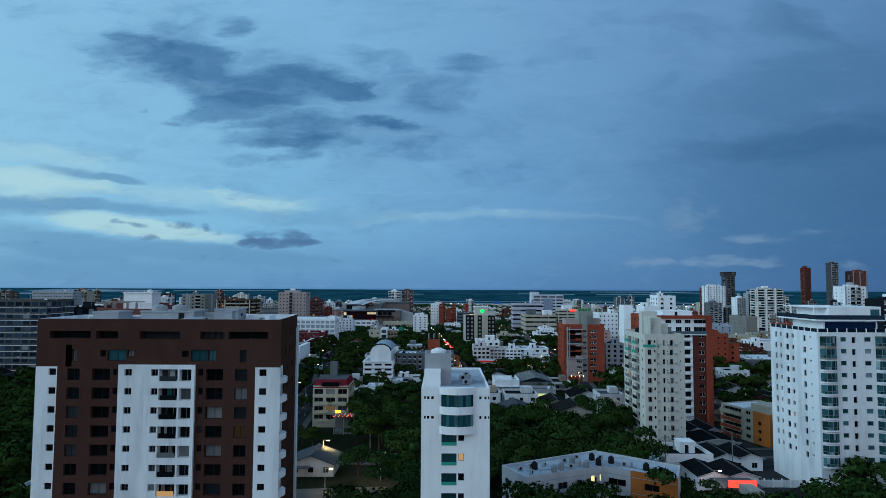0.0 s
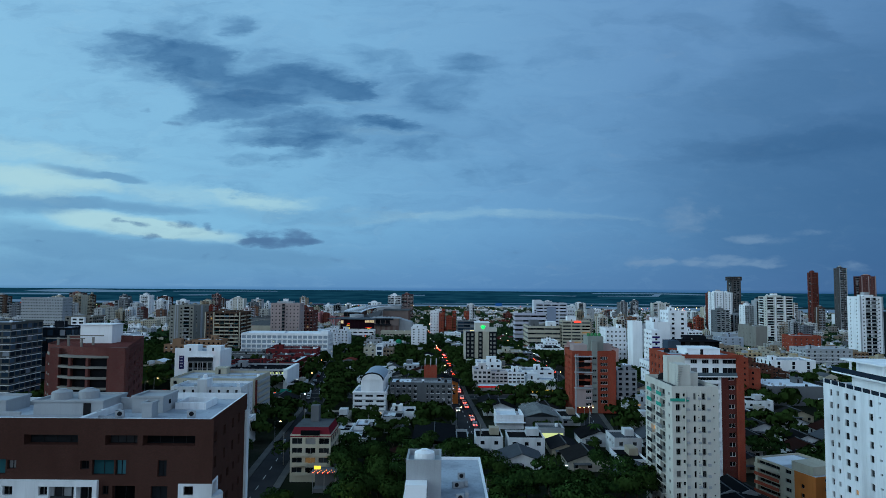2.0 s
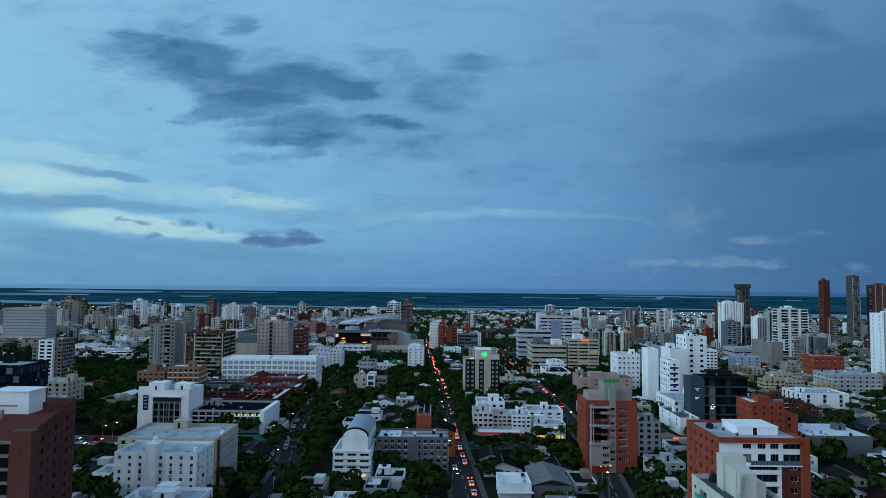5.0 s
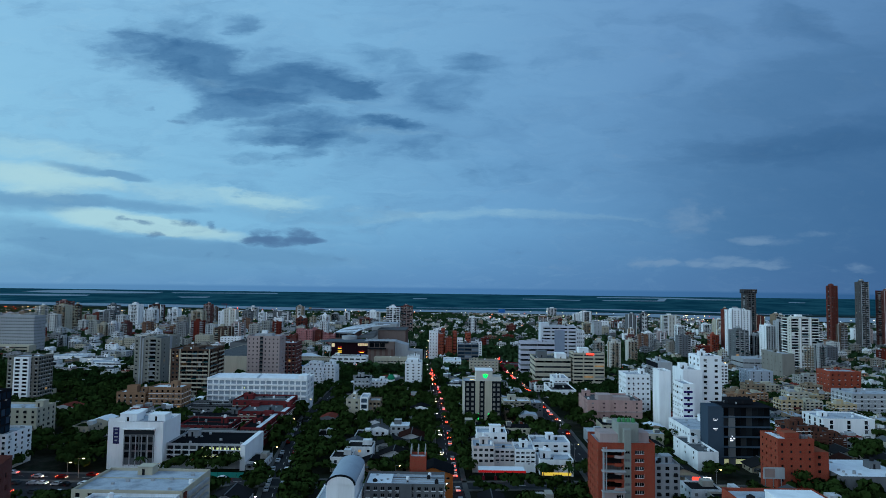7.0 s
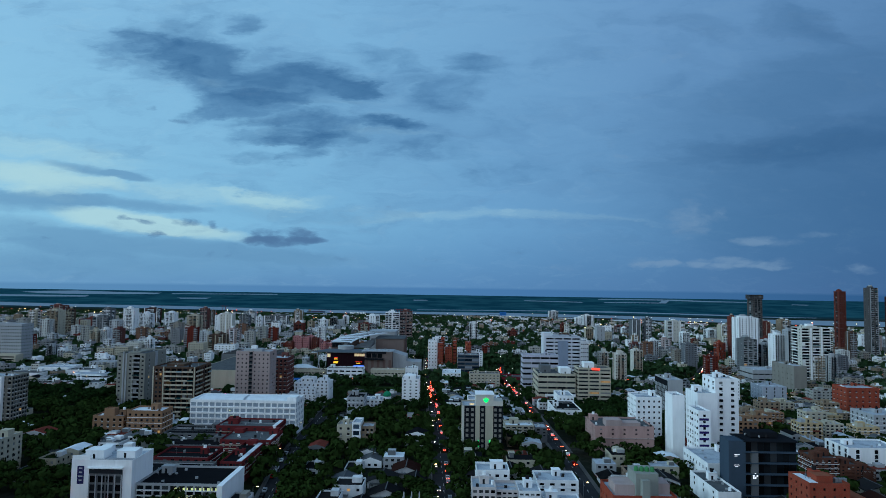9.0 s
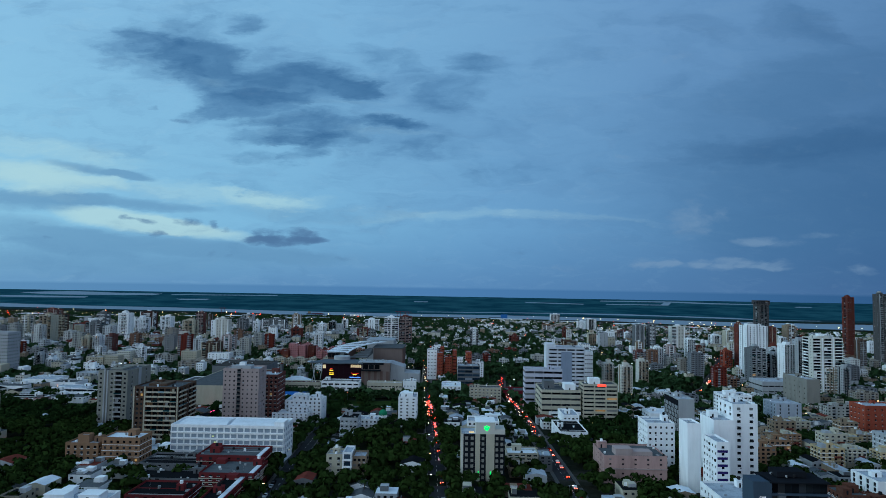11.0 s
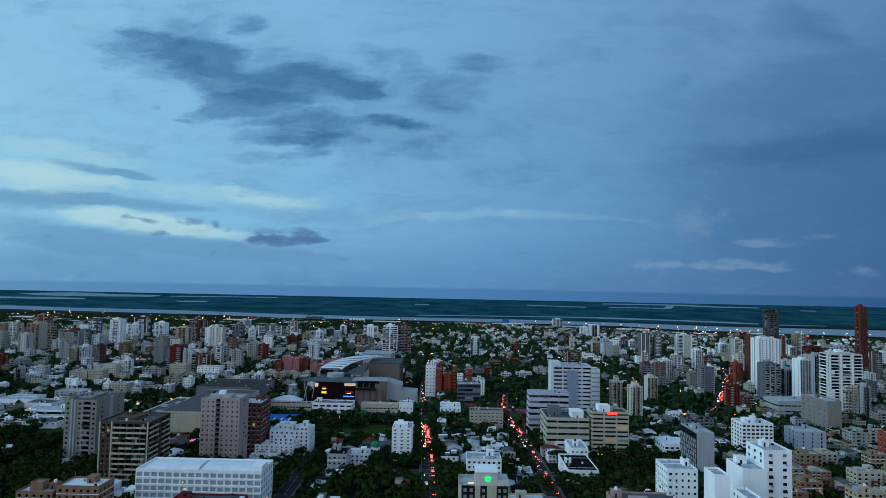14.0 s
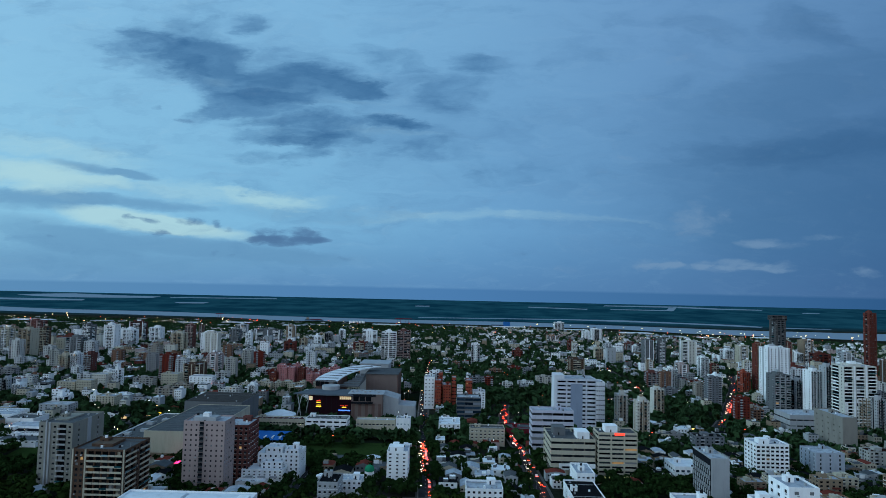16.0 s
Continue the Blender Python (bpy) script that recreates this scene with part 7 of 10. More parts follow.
# ---- near right ----
def salmon_tower():
    X, Y, W, D, H = 58.6, 297.0, 19.6, 16.0, 27.4
    FOOT.append((X, X + W, Y, Y + D))
    ob = thing("apartment_tower", X, Y, 0, "orange-red brick tower with a grey stair core and balconies", "building")
    wall, roof = bmesh.new(), bmesh.new()
    step = 2.72
    fl = rows(8, step, 0.8, 1.4, 3.6)
    sage = surface("sage_grey_plaster", (0.26, 0.275, 0.25), 0.8)
    f = Facade(wall, None, (0, 0, 0), (1, 0, 0), W, H)
    f.rect(0, 0, 1.2, H, mat=0)
    f.strip(1.2, 8.9, rows(8, step, 0.15, step - 0.4, 3.6), 1.7, 0, ob, GLASS, 5, FRAME_DARK, (1.9, 8.5))
    f.strip(8.9, 11.4, rows(8, step, 1.0, 0.9, 3.6), 0.3, 1, ob, GLASS, 2, FRAME, (9.3, 11.0))
    f.strip(11.4, W, fl, 0.25, 0, ob, GLASS, 4, WHITE, (12.7, 15.9))
    f = Facade(wall, None, (0, D, 0), (0, -1, 0), D, H)
    for k in range(5):
        f.strip(D * k / 5, D * (k + 1) / 5, fl, 0.25, 0, ob, GLASS, 1, FRAME, (D * k / 5 + 1.0, D * k / 5 + 2.0))
    Facade(wall, None, (W, 0, 0), (0, 1, 0), D, H).rect(0, 0, D, H)
    Facade(wall, None, (W, D, 0), (-1, 0, 0), W, H).rect(0, 0, W, H)
    roof_top(wall, roof, W, D, H - 0.8, 0.8)
    part("wall", wall, [ORANGE_BRICK, sage, PINK], ob)
    part("roof", roof, ROOF, ob)
    part("stair_core", boxmesh(7.6, 2, H - 0.8, 14.6, 11, H + 6.2), sage, ob, "grey stair and lift core")
    part("core_front", boxmesh(8.95, -0.25, H - 0.8, 11.35, 1.997, H + 4.6), sage, ob)
    part("pink_room", boxmesh(1.4, 3, H - 0.8, 7.597, 11, H + 2.4), PINK, ob, "faded pink roof room")
    part("pink_room", boxmesh(14.603, 4, H - 0.8, 18.8, 11, H + 2.6), PINK, ob, "faded pink roof room")
    part("column", boxmesh(1.2, -1.6, 0.0, 1.75, -1.15, H - 1.2), LGREY, ob, "pale concrete balcony column")
    part("column", boxmesh(2.3, -1.2, 10.9, 2.7, -0.9, H - 1.2), LGREY, ob)
    # closed pink bay up the lower storeys
    bay, pane = bmesh.new(), bmesh.new()
    g = Facade(bay, pane, (1.25, -1.55, 3.0), (1, 0, 0), 7.4, 8.0)
    g.rect(0, 0, 4.4, 8.0)
    g.strip(4.4, 7.4, rows(3, step, 0.55, 1.3, 0.0), 0.25, 0, ob, GLASS, 3, WHITE, (4.7, 7.1))
    quad(bay, ((1.25, -1.55, 11.0), (8.65, -1.55, 11.0), (8.65, 0, 11.0), (1.25, 0, 11.0)))
    quad(bay, ((8.65, -1.55, 3.0), (8.65, 0, 3.0), (8.65, 0, 11.0), (8.65, -1.55, 11.0)))
    quad(bay, ((1.25, 0, 3.0), (1.25, -1.55, 3.0), (1.25, -1.55, 11.0), (1.25, 0, 11.0)))
    pane.free()
    part("pink_bay", bay, PINK, ob, "faded pink closed bay")
    for k in range(3, 8):
        z = 3.6 + step * k
        bm = boxmesh(5.4, -1.2, z - 0.2, 8.7, -0.003, z)
        n = 6
        for i in range(n):
            a, b = i / n, (i + 1) / n
            ya, yb = -1.2 - 0.5 * math.sin(math.pi * a), -1.2 - 0.5 * math.sin(math.pi * b)
            xa, xb = 5.4 + 3.3 * a, 5.4 + 3.3 * b
            quad(bm, ((xa, ya, z - 0.2), (xb, yb, z - 0.2), (xb, yb, z + 0.8), (xa, ya, z + 0.8)))
            quad(bm, ((xb, yb + 0.12, z), (xa, ya + 0.12, z), (xa, ya + 0.12, z + 0.8), (xb, yb + 0.12, z + 0.8)))
            quad(bm, ((xa, ya, z + 0.8), (xb, yb, z + 0.8), (xb, yb + 0.12, z + 0.8), (xa, ya + 0.12, z + 0.8)))
        part("balcony", bm, PINK if k % 2 else ORANGE_BRICK, ob, "bowed balcony")
    for z in (11.05, 17.9, H - 2.6):
        part("canopy", boxmesh(1.0, -2.2, z, 9.0, -0.003, z + 0.35), LGREY, ob)
    for i in range(5):
        part("porch_lamp", boxmesh(1.5 + 1.9 * i, -0.2, 2.55, 1.75 + 1.9 * i, -0.003, 2.8), LAMP_WARM, ob)
    for i in range(4):
        water_tank(X + 8.6 + 1.6 * i, Y + 5 - 0.2 * i, H + 6.2, 0.75, 1.1, GREEN_ROOF, "green plastic water tank on the stair core")
    return ob


salmon_tower()
block("apartment_building", "grey side building with stacked windows", 81.8, 91, 308, 320, 16.5, 6, LGREY, n=(3, 3))
block("small_house", "small pale house with a lit shop front", 80, 92, 285, 296, 6.5, 2, LGREY, n=(4, 3))


# low bent block with a cluttered pale roof
def low_court():
    pts = [(11.9, 123.8), (15.5, 116.1), (31.8, 123.4), (36.5, 120.5), (43.9, 115.8), (47.5, 124.0), (33.2, 134.9)]
    H = 10.0
    FOOT.append((11, 48, 115, 135))
    ob = thing("apartment_building", 0, 0, 0, "low grey and orange apartment block with a pale cluttered roof", "building")
    wall, roof, fit = bmesh.new(), bmesh.new(), bmesh.new()
    cols = {0: ((1.2, 2.6, 0), (5.2, 7.2, 0)), 1: ((0.8, 2.4, 0), (3.0, 4.0, 0), (5.4, 6.3, 0), (7.4, 9.6, 0), (12.0, 12.8, 0), (14.2, 16.6, 0)), 2: ((1.2, 4.6, 0),), 3: ((2.6, 5.4, 1),), 4: ((2.0, 3.4, 0), (5.4, 6.8, 0))}
    for k in range(len(pts)):
        a, b = Vector((*pts[k], 0)), Vector((*pts[(k + 1) % len(pts)], 0))
        L = (b - a).length
        f = Facade(wall, None, a, (b - a).normalized(), L, H + 0.35)
        mat = 1 if k == 3 else 0
        at = 0.0
        for c0, c1, m in cols.get(k, ()):
            f.strip(at, c1 + 0.3, [(0.9 + 3.05 * q, 2.2 + 3.05 * q) for q in range(3)], 0.25, mat, ob, GLASS, 2, FRAME, (c0, c1))
            at = c1 + 0.3
        f.rect(at, 0, L, H + 0.35, mat=mat)
        n = f.n
        if k in (1, 2, 3):
            for q in range(3):
                p, e = f.p(0.3, 3.02 + 3.05 * q, -0.1), f.p(L - 0.3, 3.02 + 3.05 * q, -0.1)
                quad(fit, [f.p(0.3, 2.95 + 3.05 * q, -0.05), f.p(L - 0.3, 2.95 + 3.05 * q, -0.05), f.p(L - 0.3, 3.08 + 3.05 * q, -0.05), f.p(0.3, 3.08 + 3.05 * q, -0.05)])
        if k == 1:
            # two shallow boxed-out bays, and a lit stair window by the inner corner
            for c in (6.6, 9.9):
                pts8 = [f.p(c + s_, z, -d_) for s_ in (0, 2.9) for d_ in (0.003, 0.5) for z in (5.8, 7.0)]
                box(fit, min(p.x for p in pts8), min(p.y for p in pts8) + 0.3, 6.0, max(p.x for p in pts8), max(p.y for p in pts8) - 0.6, 6.9)
            bm = bmesh.new()
            for c in (15.1, 17.2):
                quad(bm, [f.p(c, 7.6, -0.02), f.p(c + (0.8 if c < 16 else 0.25), 7.6, -0.02), f.p(c + (0.8 if c < 16 else 0.25), 8.7, -0.02), f.p(c, 8.7, -0.02)])
            part("lit_window", bm, LAMP_PANE_NEAR, ob, "pale yellow lit window")
    roof.faces.new([roof.verts.new((x, y, H)) for x, y in pts])
    cx, cy = sum(p[0] for p in pts) / 7, sum(p[1] for p in pts) / 7
    ins = [(x + (cx - x) * 0.025, y + (cy - y) * 0.04) for x, y in pts]
    for k in range(7):
        q = (k + 1) % 7
        quad(wall, ((*pts[k], H + 0.35), (*pts[q], H + 0.35), (*ins[q], H + 0.35), (*ins[k], H + 0.35)))
        quad(wall, ((*ins[k], H), (*ins[k], H + 0.35), (*ins[q], H + 0.35), (*ins[q], H)))
    part("wall", wall, [surface("grey_white_plaster", (0.50, 0.50, 0.52), 0.8, 0.5), ORANGE], ob)
    part("string_course", fit, LGREY, ob)
    part("roof", roof, ROOF, ob)
    for k, (x, y) in enumerate(((18.2, 122.3), (21.7, 120.4), (23.3, 121.8), (26.4, 126.4), (27.2, 124.4), (28.6, 123.4), (31.0, 128.7), (31.5, 125.2), (34.4, 126.5), (40.0, 121.9))):
        water_tank(x, y, H, 0.62, 1.15, (TANK_BLACK, METAL, METAL, METAL, LGREY, METAL, TANK_BLACK, TANK_BLACK, TANK_BLACK, TANK_BLACK)[k], "dark water tank on the pale roof" if k in (0, 6, 7, 8, 9) else "grey water tank on the pale roof")
    for k, (x, y) in enumerate(((15.2, 121.2), (36.5, 124.5), (37.7, 124.1), (42.5, 120.2), (43.4, 119.5), (17.1, 119.0), (24.9, 127.0), (28.1, 129.5), (17.4, 123.0), (25.4, 123.0), (33.0, 129.5), (20.4, 124.2))):
        ac_unit(x, y, H, (20, -33, 60)[k % 3])
    for x, y, l, a in ((19, 121, 7, 24), (26, 124.6, 6, 24), (35, 125, 6, -33), (30, 127, 4, 70)):
        b2 = boxmesh(0, -0.06, H, l, 0.06, H + 0.12)
        bmesh.ops.transform(b2, verts=b2.verts, matrix=pose(x, y, 0, 0, 0, a))
        part("pipe", b2, METAL, ob)


LAMP_PANE_NEAR = lamp_mat("stair_light", (1.0, 0.86, 0.35), 0.9)
low_court()


def terrace_block():
    """Cream block with red balcony bands along its side and an orange end."""
    ob = thing("apartment_building", 93.6, 176.9, 0, "cream low apartment block with red balcony bands and an orange end", "building", turn=16.6)
    FOOT.append((86, 112, 175, 203))
    W, D, H = 15.0, 19.3, 9.4
    wall, roof = bmesh.new(), bmesh.new()
    f = Facade(wall, None, (0, D, 0), (0, -1, 0), D, H)
    f.strip(0, 9.0, [(0.9 + 2.3 * k, 2.0 + 2.3 * k) for k in range(4)], 0.9, 0, ob, GLASS, 4, FRAME, (0.8, 8.4))
    f.strip(9.0, 13.0, [(1.0 + 2.3 * k, 2.0 + 2.3 * k) for k in range(4)], 0.25, 0, ob, GLASS, 2, FRAME, (10.2, 12.0))
    f.strip(13.0, D, [(1.0 + 2.3 * k, 2.0 + 2.3 * k) for k in range(3)], 0.25, 1, ob, GLASS, 1, FRAME, (15.0, 16.0))
    f = Facade(wall, None, (0, 0, 0), (1, 0, 0), W, H)
    f.strip(0, W, [(1.0 + 2.3 * k, 2.0 + 2.3 * k) for k in range(4)], 0.25, 1, ob, GLASS, 3, FRAME, (3, 8))
    for o, u, L in (((W, 0, 0), (0, 1, 0), D), ((W, D, 0), (-1, 0, 0), W)):
        Facade(wall, None, o, u, L, H).rect(0, 0, L, H)
    roof_top(wall, roof, W, D, H - 0.6, 0.6)
    part("wall", wall, [CREAM, ORANGE], ob)
    part("roof", roof, ROOF, ob)
    for k in range(4):
        part("balcony_front", boxmesh(-0.9, D - 8.8, 0.3 + 2.3 * k, -0.75, D - 0.4, 1.15 + 2.3 * k), ORANGE_BRICK if k != 3 else CREAM, ob)
        part("balcony_slab", boxmesh(-0.75, D - 8.8, 0.15 + 2.3 * k, -0.003, D - 0.4, 0.3 + 2.3 * k), CREAM, ob)
    part("stair_room", boxmesh(2, 2.5, H - 0.6, 9, 9, H + 1.6), CREAM, ob)
    part("roof_sheet", boxmesh(1.0, 11, H - 0.597, 12, 18, H - 0.1), ROOF_WHITE, ob)


terrace_block()
o, W, D, H, s = block("shop_building", "white shop with a dark pitched roof and striped awning", 54.5, 66.0, 151, 162, 4.4, 1, WHITE, n=(4, 3), near=True, roof_mat=ROOF_DARK)
for i in range(7):
    bm = bmesh.new()
    quad(bm, ((-2.2, 1 + i * 0.9, 2.7), (-0.003, 1 + i * 0.9, 3.9), (-0.003, 1.88 + i * 0.9, 3.9), (-2.2, 1.88 + i * 0.9, 2.7)))
    quad(bm, ((-2.2, 1 + i * 0.9, 2.3), (-2.2, 1 + i * 0.9, 2.7), (-2.2, 1.88 + i * 0.9, 2.7), (-2.2, 1.88 + i * 0.9, 2.3)))
    part("awning_stripe", bm, (NET, PINK, ROOF_WHITE)[i % 3], o)
def gable_house(x0, x1, y0, y1, h, label, wall=None, roof=None, rise=1.5, ridges=1):
    """A low house under one or more dark pitched roofs with pale verges."""
    o = thing("house", x0, y0, gz(x0, y0) - 0.05, label, "house", "houses")
    FOOT.append((x0, x1, y0, y1))
    W, D = x1 - x0, y1 - y0
    body = bmesh.new()
    for oo, u, L in (((0, 0, 0), (1, 0, 0), W), ((W, 0, 0), (0, 1, 0), D), ((W, D, 0), (-1, 0, 0), W), ((0, D, 0), (0, -1, 0), D)):
        f = Facade(body, None, oo, u, L, h)
        k = max(1, int(L / 4))
        for a, b, p, q in spread(L, k, 1.4):
            f.strip(a, b, [(0.9, 2.2)], 0.2, 0, o, GLASS, 2, FRAME, (p, q))
    for k in range(ridges):
        a, b = W * k / ridges, W * (k + 1) / ridges
        m = (a + b) / 2
        for y in (0, D):
            body.faces.new([body.verts.new(v) for v in ((a, y, h), (b, y, h), (m, y, h + rise - 0.1))])
        bm = bmesh.new()
        saddle(bm, a - 0.25, b + 0.25, -0.5, D + 0.5, h, rise)
        cover = part("roof", bm, roof or ROOF_DARK, o)
        part("ridge", boxmesh(m - 0.15, -0.5, h + rise - 0.04, m + 0.15, D + 0.5, h + rise + 0.1), ROOF_GREY, cover)
        bm = bmesh.new()
        saddle(bm, a - 0.3, b + 0.3, -0.6, -0.503, h + 0.06, rise, 0.3)
        part("verge", bm, LGREY, cover)
    part("wall", body, wall or WHITE, o)
    return o


for x0, x1, y0, y1, h, n, lab in ((57.5, 71.0, 139.5, 149.5, 3.6, 2, "low house with two black pitched roofs"), (68.0, 80.0, 155, 166, 3.4, 2, "low house with black sheet roofs"), (70, 82, 171, 181, 3.2, 1, "low house with a wide black roof"), (73.5, 83, 184, 196, 3.2, 2, "low house with black pitched roofs")):
    gable_house(x0, x1, y0, y1, h, lab, WHITE if h > 3.3 else LGREY, ROOF_DARK, 1.1, n)
FOOT.append((66, 90, 138, 200))
FOOT.append((50, 66, 136, 166))
bm = bmesh.new()
strip_mesh(bm, [(50, 150), (90, 152)], -14, 14, 0.14, 20)
strip_mesh(bm, [(66, 183), (90, 185)], -17, 17, 0.15, 20)
tagged(new("pavement", mesh_of("pavement", bm, [ASPHALT])), "dark asphalt yards between low houses", "pavement", "", "structure")
o = thing("garden_wall", 72, 142.6, 0.1, "white garden wall with piers", "wall")
for i in range(7):
    part("panel", boxmesh(i * 2.0, 0, 0, i * 2.0 + 1.75, 0.14, 1.7), WHITE_OLD, o)
    part("pier", boxmesh(i * 2.0 + 1.755, -0.06, 0, i * 2.0 + 1.995, 0.2, 2.0), WHITE, o)
# hangar and orange brick building
o, W, D, H, s = block("warehouse", "grey windowless hall with a pale metal roof", 164, 192, 331, 356, 6.8, 1, GREY, n=(0, 0), roof_mat=ROOF_WHITE, rim=0.2)
ob, W, D, H, s = block("apartment_building", "orange brick building with few small windows", 141.5, 156.4, 336, 350, 19.4, 6, ORANGE_BRICK, n=(4, 4), win=(0.9, 1.0), roof_mat=ROOF_GREY, ground_floor=4.5, dress="roof")
part("stair_block", boxmesh(4.5, 3, H, 10.5, 9, H + 2.6), ORANGE_BRICK, ob)
part("roof_sheet", boxmesh(0.6, 0.6, H + 0.003, 4.2, 13, H + 0.5), ROOF_WHITE, ob)
for k in range(3):
    part("roof_tank", boxmesh(12 + 1.6 * k, 4, H, 13.3 + 1.6 * k, 5.4, H + 1.4), METAL, ob)
part("orange_wing", boxmesh(W + 0.003, 1.2, 0, W + 6.6, 13, H - 4.6), ORANGE_BRICK, ob)
for k in range(5):
    part("wing_window", boxmesh(W + 2.2, 1.1, 3 + 2.9 * k, W + 3.2, 1.197, 4.1 + 2.9 * k), GLASS, ob)
o = thing("billboard", 133.5, 332, gz(134, 332), "pale printed billboard on a low steel frame", "billboard")
part("panel", boxmesh(0, 0, 7.0, 8.5, 0.3, 11.5), LGREY, o)
part("print", boxmesh(0.5, -0.06, 7.6, 4.6, -0.003, 11.0), surface("muted_print", (0.30, 0.22, 0.20), 0.6, 0.6), o)
for k in range(3):
    part("post", boxmesh(0.8 + 3.2 * k, 0.303, 0, 1.1 + 3.2 * k, 0.6, 11), METAL, o)
BROWN_RED = brick("brown_red_brick", (0.14, 0.055, 0.036), (0.10, 0.06, 0.05))
for a, b, c, d, t in ((190.5, 203, 416, 430, 7.2), (203.3, 213, 415, 431, 4.4), (213.3, 222, 417, 433, 1.4)):
    o, W, D, H, s = block("apartment_building", "brown brick stepped apartment building", a, b, c, d, t, 4, BROWN_RED, n=(4, 5), win=(1.2, 1.2), roof_mat=ROOF_GREY)
    roof_house(o, 2, 3, H, 4, 5, 2.4, BROWN_RED)
    for k in range(3):
        part("balcony_front", boxmesh(1.5, -0.8, 4.0 + k * s, 6, -0.003, 4.9 + k * s), BROWN_RED, o)
block("office_building", "white cube building with dark window slots", 224, 254, 441, 462, 6.0, 4, WHITE, n=(3, 4), win=(2.0, 9.0), sill=0.3)
block("office_building", "pale grey office building with square windows", 306, 345, 540, 565, 4.0, 5, LGREY, n=(8, 5), win=(1.6, 1.4))
block("apartment_building", "orange brick apartment building", 352, 380, 640, 660, 7.0, 6, ORANGE_BRICK, n=(5, 4))
# pink block
ob, W, D, H, s = block("hospital_building", "faded pink windowless block with a stepped roof", 92, 125.5, 459, 484, 11.4, 5, surface("faded_pink_concrete", (0.46, 0.29, 0.265), 0.85, 0.6), n=(5, 5), win=(1.2, 0.9), roof_mat=ROOF_GREY, dress="roof")
part("ledge", boxmesh(-0.3, -0.5, 9.6, W + 0.3, -0.003, 10.1), PINK, ob)
part("roof_room", boxmesh(7, 3, H, 16, 11, H + 3.6), PINK, ob)
part("roof_room", boxmesh(16.003, 4, H, 27, 11, H + 2.0), PINK, ob)
# white hotel group
block("hotel_wing", "white hotel wing with a grid of square windows", 122.5, 138, 482, 500, 24.0, 8, WHITE, n=(5, 6), win=(1.1, 1.2))
block("hotel_slab", "blank white hotel slab", 132.8, 139.6, 450, 462, 31.0, 8, WHITE, n=(0, 0))
o, W, D, H, s = block("hotel_wing", "white hotel tower with purple-lit window bands", 139.9, 146.2, 432, 448, 26.2, 8, WHITE, n=(1, 5), win=(1.4, 1.3), roof_mat=ROOF)
for k in range(5):
    part("front_window", boxmesh(0.4, -0.08, 12 + 3.4 * k, 5.4, -0.003, 13.2 + 3.4 * k), surface("purple_glass", (0.03, 0.02, 0.12), 0.2), o)
block("hotel_block", "white hotel roof block", 152.4, 164, 464, 482, 30.0, 8, WHITE, n=(0, 0))
block("hotel_tower", "tall white hotel tower with corner windows", 164.4, 178, 468, 486, 38.0, 12, WHITE, n=(2, 3), win=(2.0, 1.5))
block("hotel_podium", "white hotel podium with blue windows", 131, 150, 400, 430, 8.0, 2, WHITE, n=(4, 8), win=(1.4, 1.6), pane=BLUE_GLASS)


block("hotel_podium", "white windowless podium with a dark roof edge", 121, 130.6, 366, 396, 5.8, 2, WHITE, n=(0, 3), roof_mat=ROOF_GREY)


# dark office building
def dark_office():
    X, Y, W, D = 131.0, 378.0, 30.5, 13.0
    g = gz(X, Y) - 0.3
    H = 25.4 - g
    FOOT.append((X - 2, X + W, Y, Y + D))
    ob = thing("office_building", X, Y, g, "dark glass office building with a slate blue side wall", "building")
    part("side_wall", boxmesh(0, 0, 0, 7.4, 9.0, H - 0.4), SLATE, ob, "slate blue clad side")
    part("glass_body", boxmesh(7.403, 1.2, 0, W - 0.4, D, H - 0.6), BLUE_GLASS, ob)
    n = 5
    for k in range(n + 1):
        z = 4.0 + (H - 4.4) * k / n
        part("floor_slab", boxmesh(6.5, -0.6, z - 0.45, W, D + 0.3, z), SLATE if k < n else DGREY, ob)
    for k in range(n):
        z = 4.0 + (H - 4.4) * k / n
        for c in range(8):
            part("glass_panel", boxmesh(7.6 + c * 2.8, 1.14, z + 0.1, 10.3 + c * 2.8, 1.197, z + (H - 4.4) / n - 0.6), GLASS, ob)
    part("column", boxmesh(10.0, -0.3, 0, 12.8, 1.13, H - 5), GREY, ob)
    part("roof_plant", boxmesh(12, 5, H, 24, 12, H + 2.2), DGREY, ob)
    for x0, z0, w, rws in ((2.4, H - 6.5, 2.4, 2), (2.4, H - 11, 2.2, 2)):
        for r_ in range(rws):
            part("sign_line", boxmesh(x0 + 0.3 * r_, -0.08, z0 - r_ * 0.6, x0 + w - 0.6 * r_, -0.003, z0 - r_ * 0.6 + 0.14), WHITE_SIGN, ob, "small white lit lettering bar")
    for i in range(5):
        part("sign_dot", boxmesh(10.3 + 0.8 * (i % 3), -0.36, 11.4 + 0.9 * (i // 2), 10.9 + 0.8 * (i % 3), -0.303, 12.0 + 0.9 * (i // 2)), WHITE_SIGN, ob)
    part("lit_ground_floor", boxmesh(8, 0.9, 0.4, W - 1, 1.1, 2.6), lamp_mat("ground_floor_glow", (0.75, 0.8, 0.45), 0.3), ob, "dim lit ground floor")
    clutter(X + 9, X + 28, Y + 3, Y + 11, g + H, 8, 77)


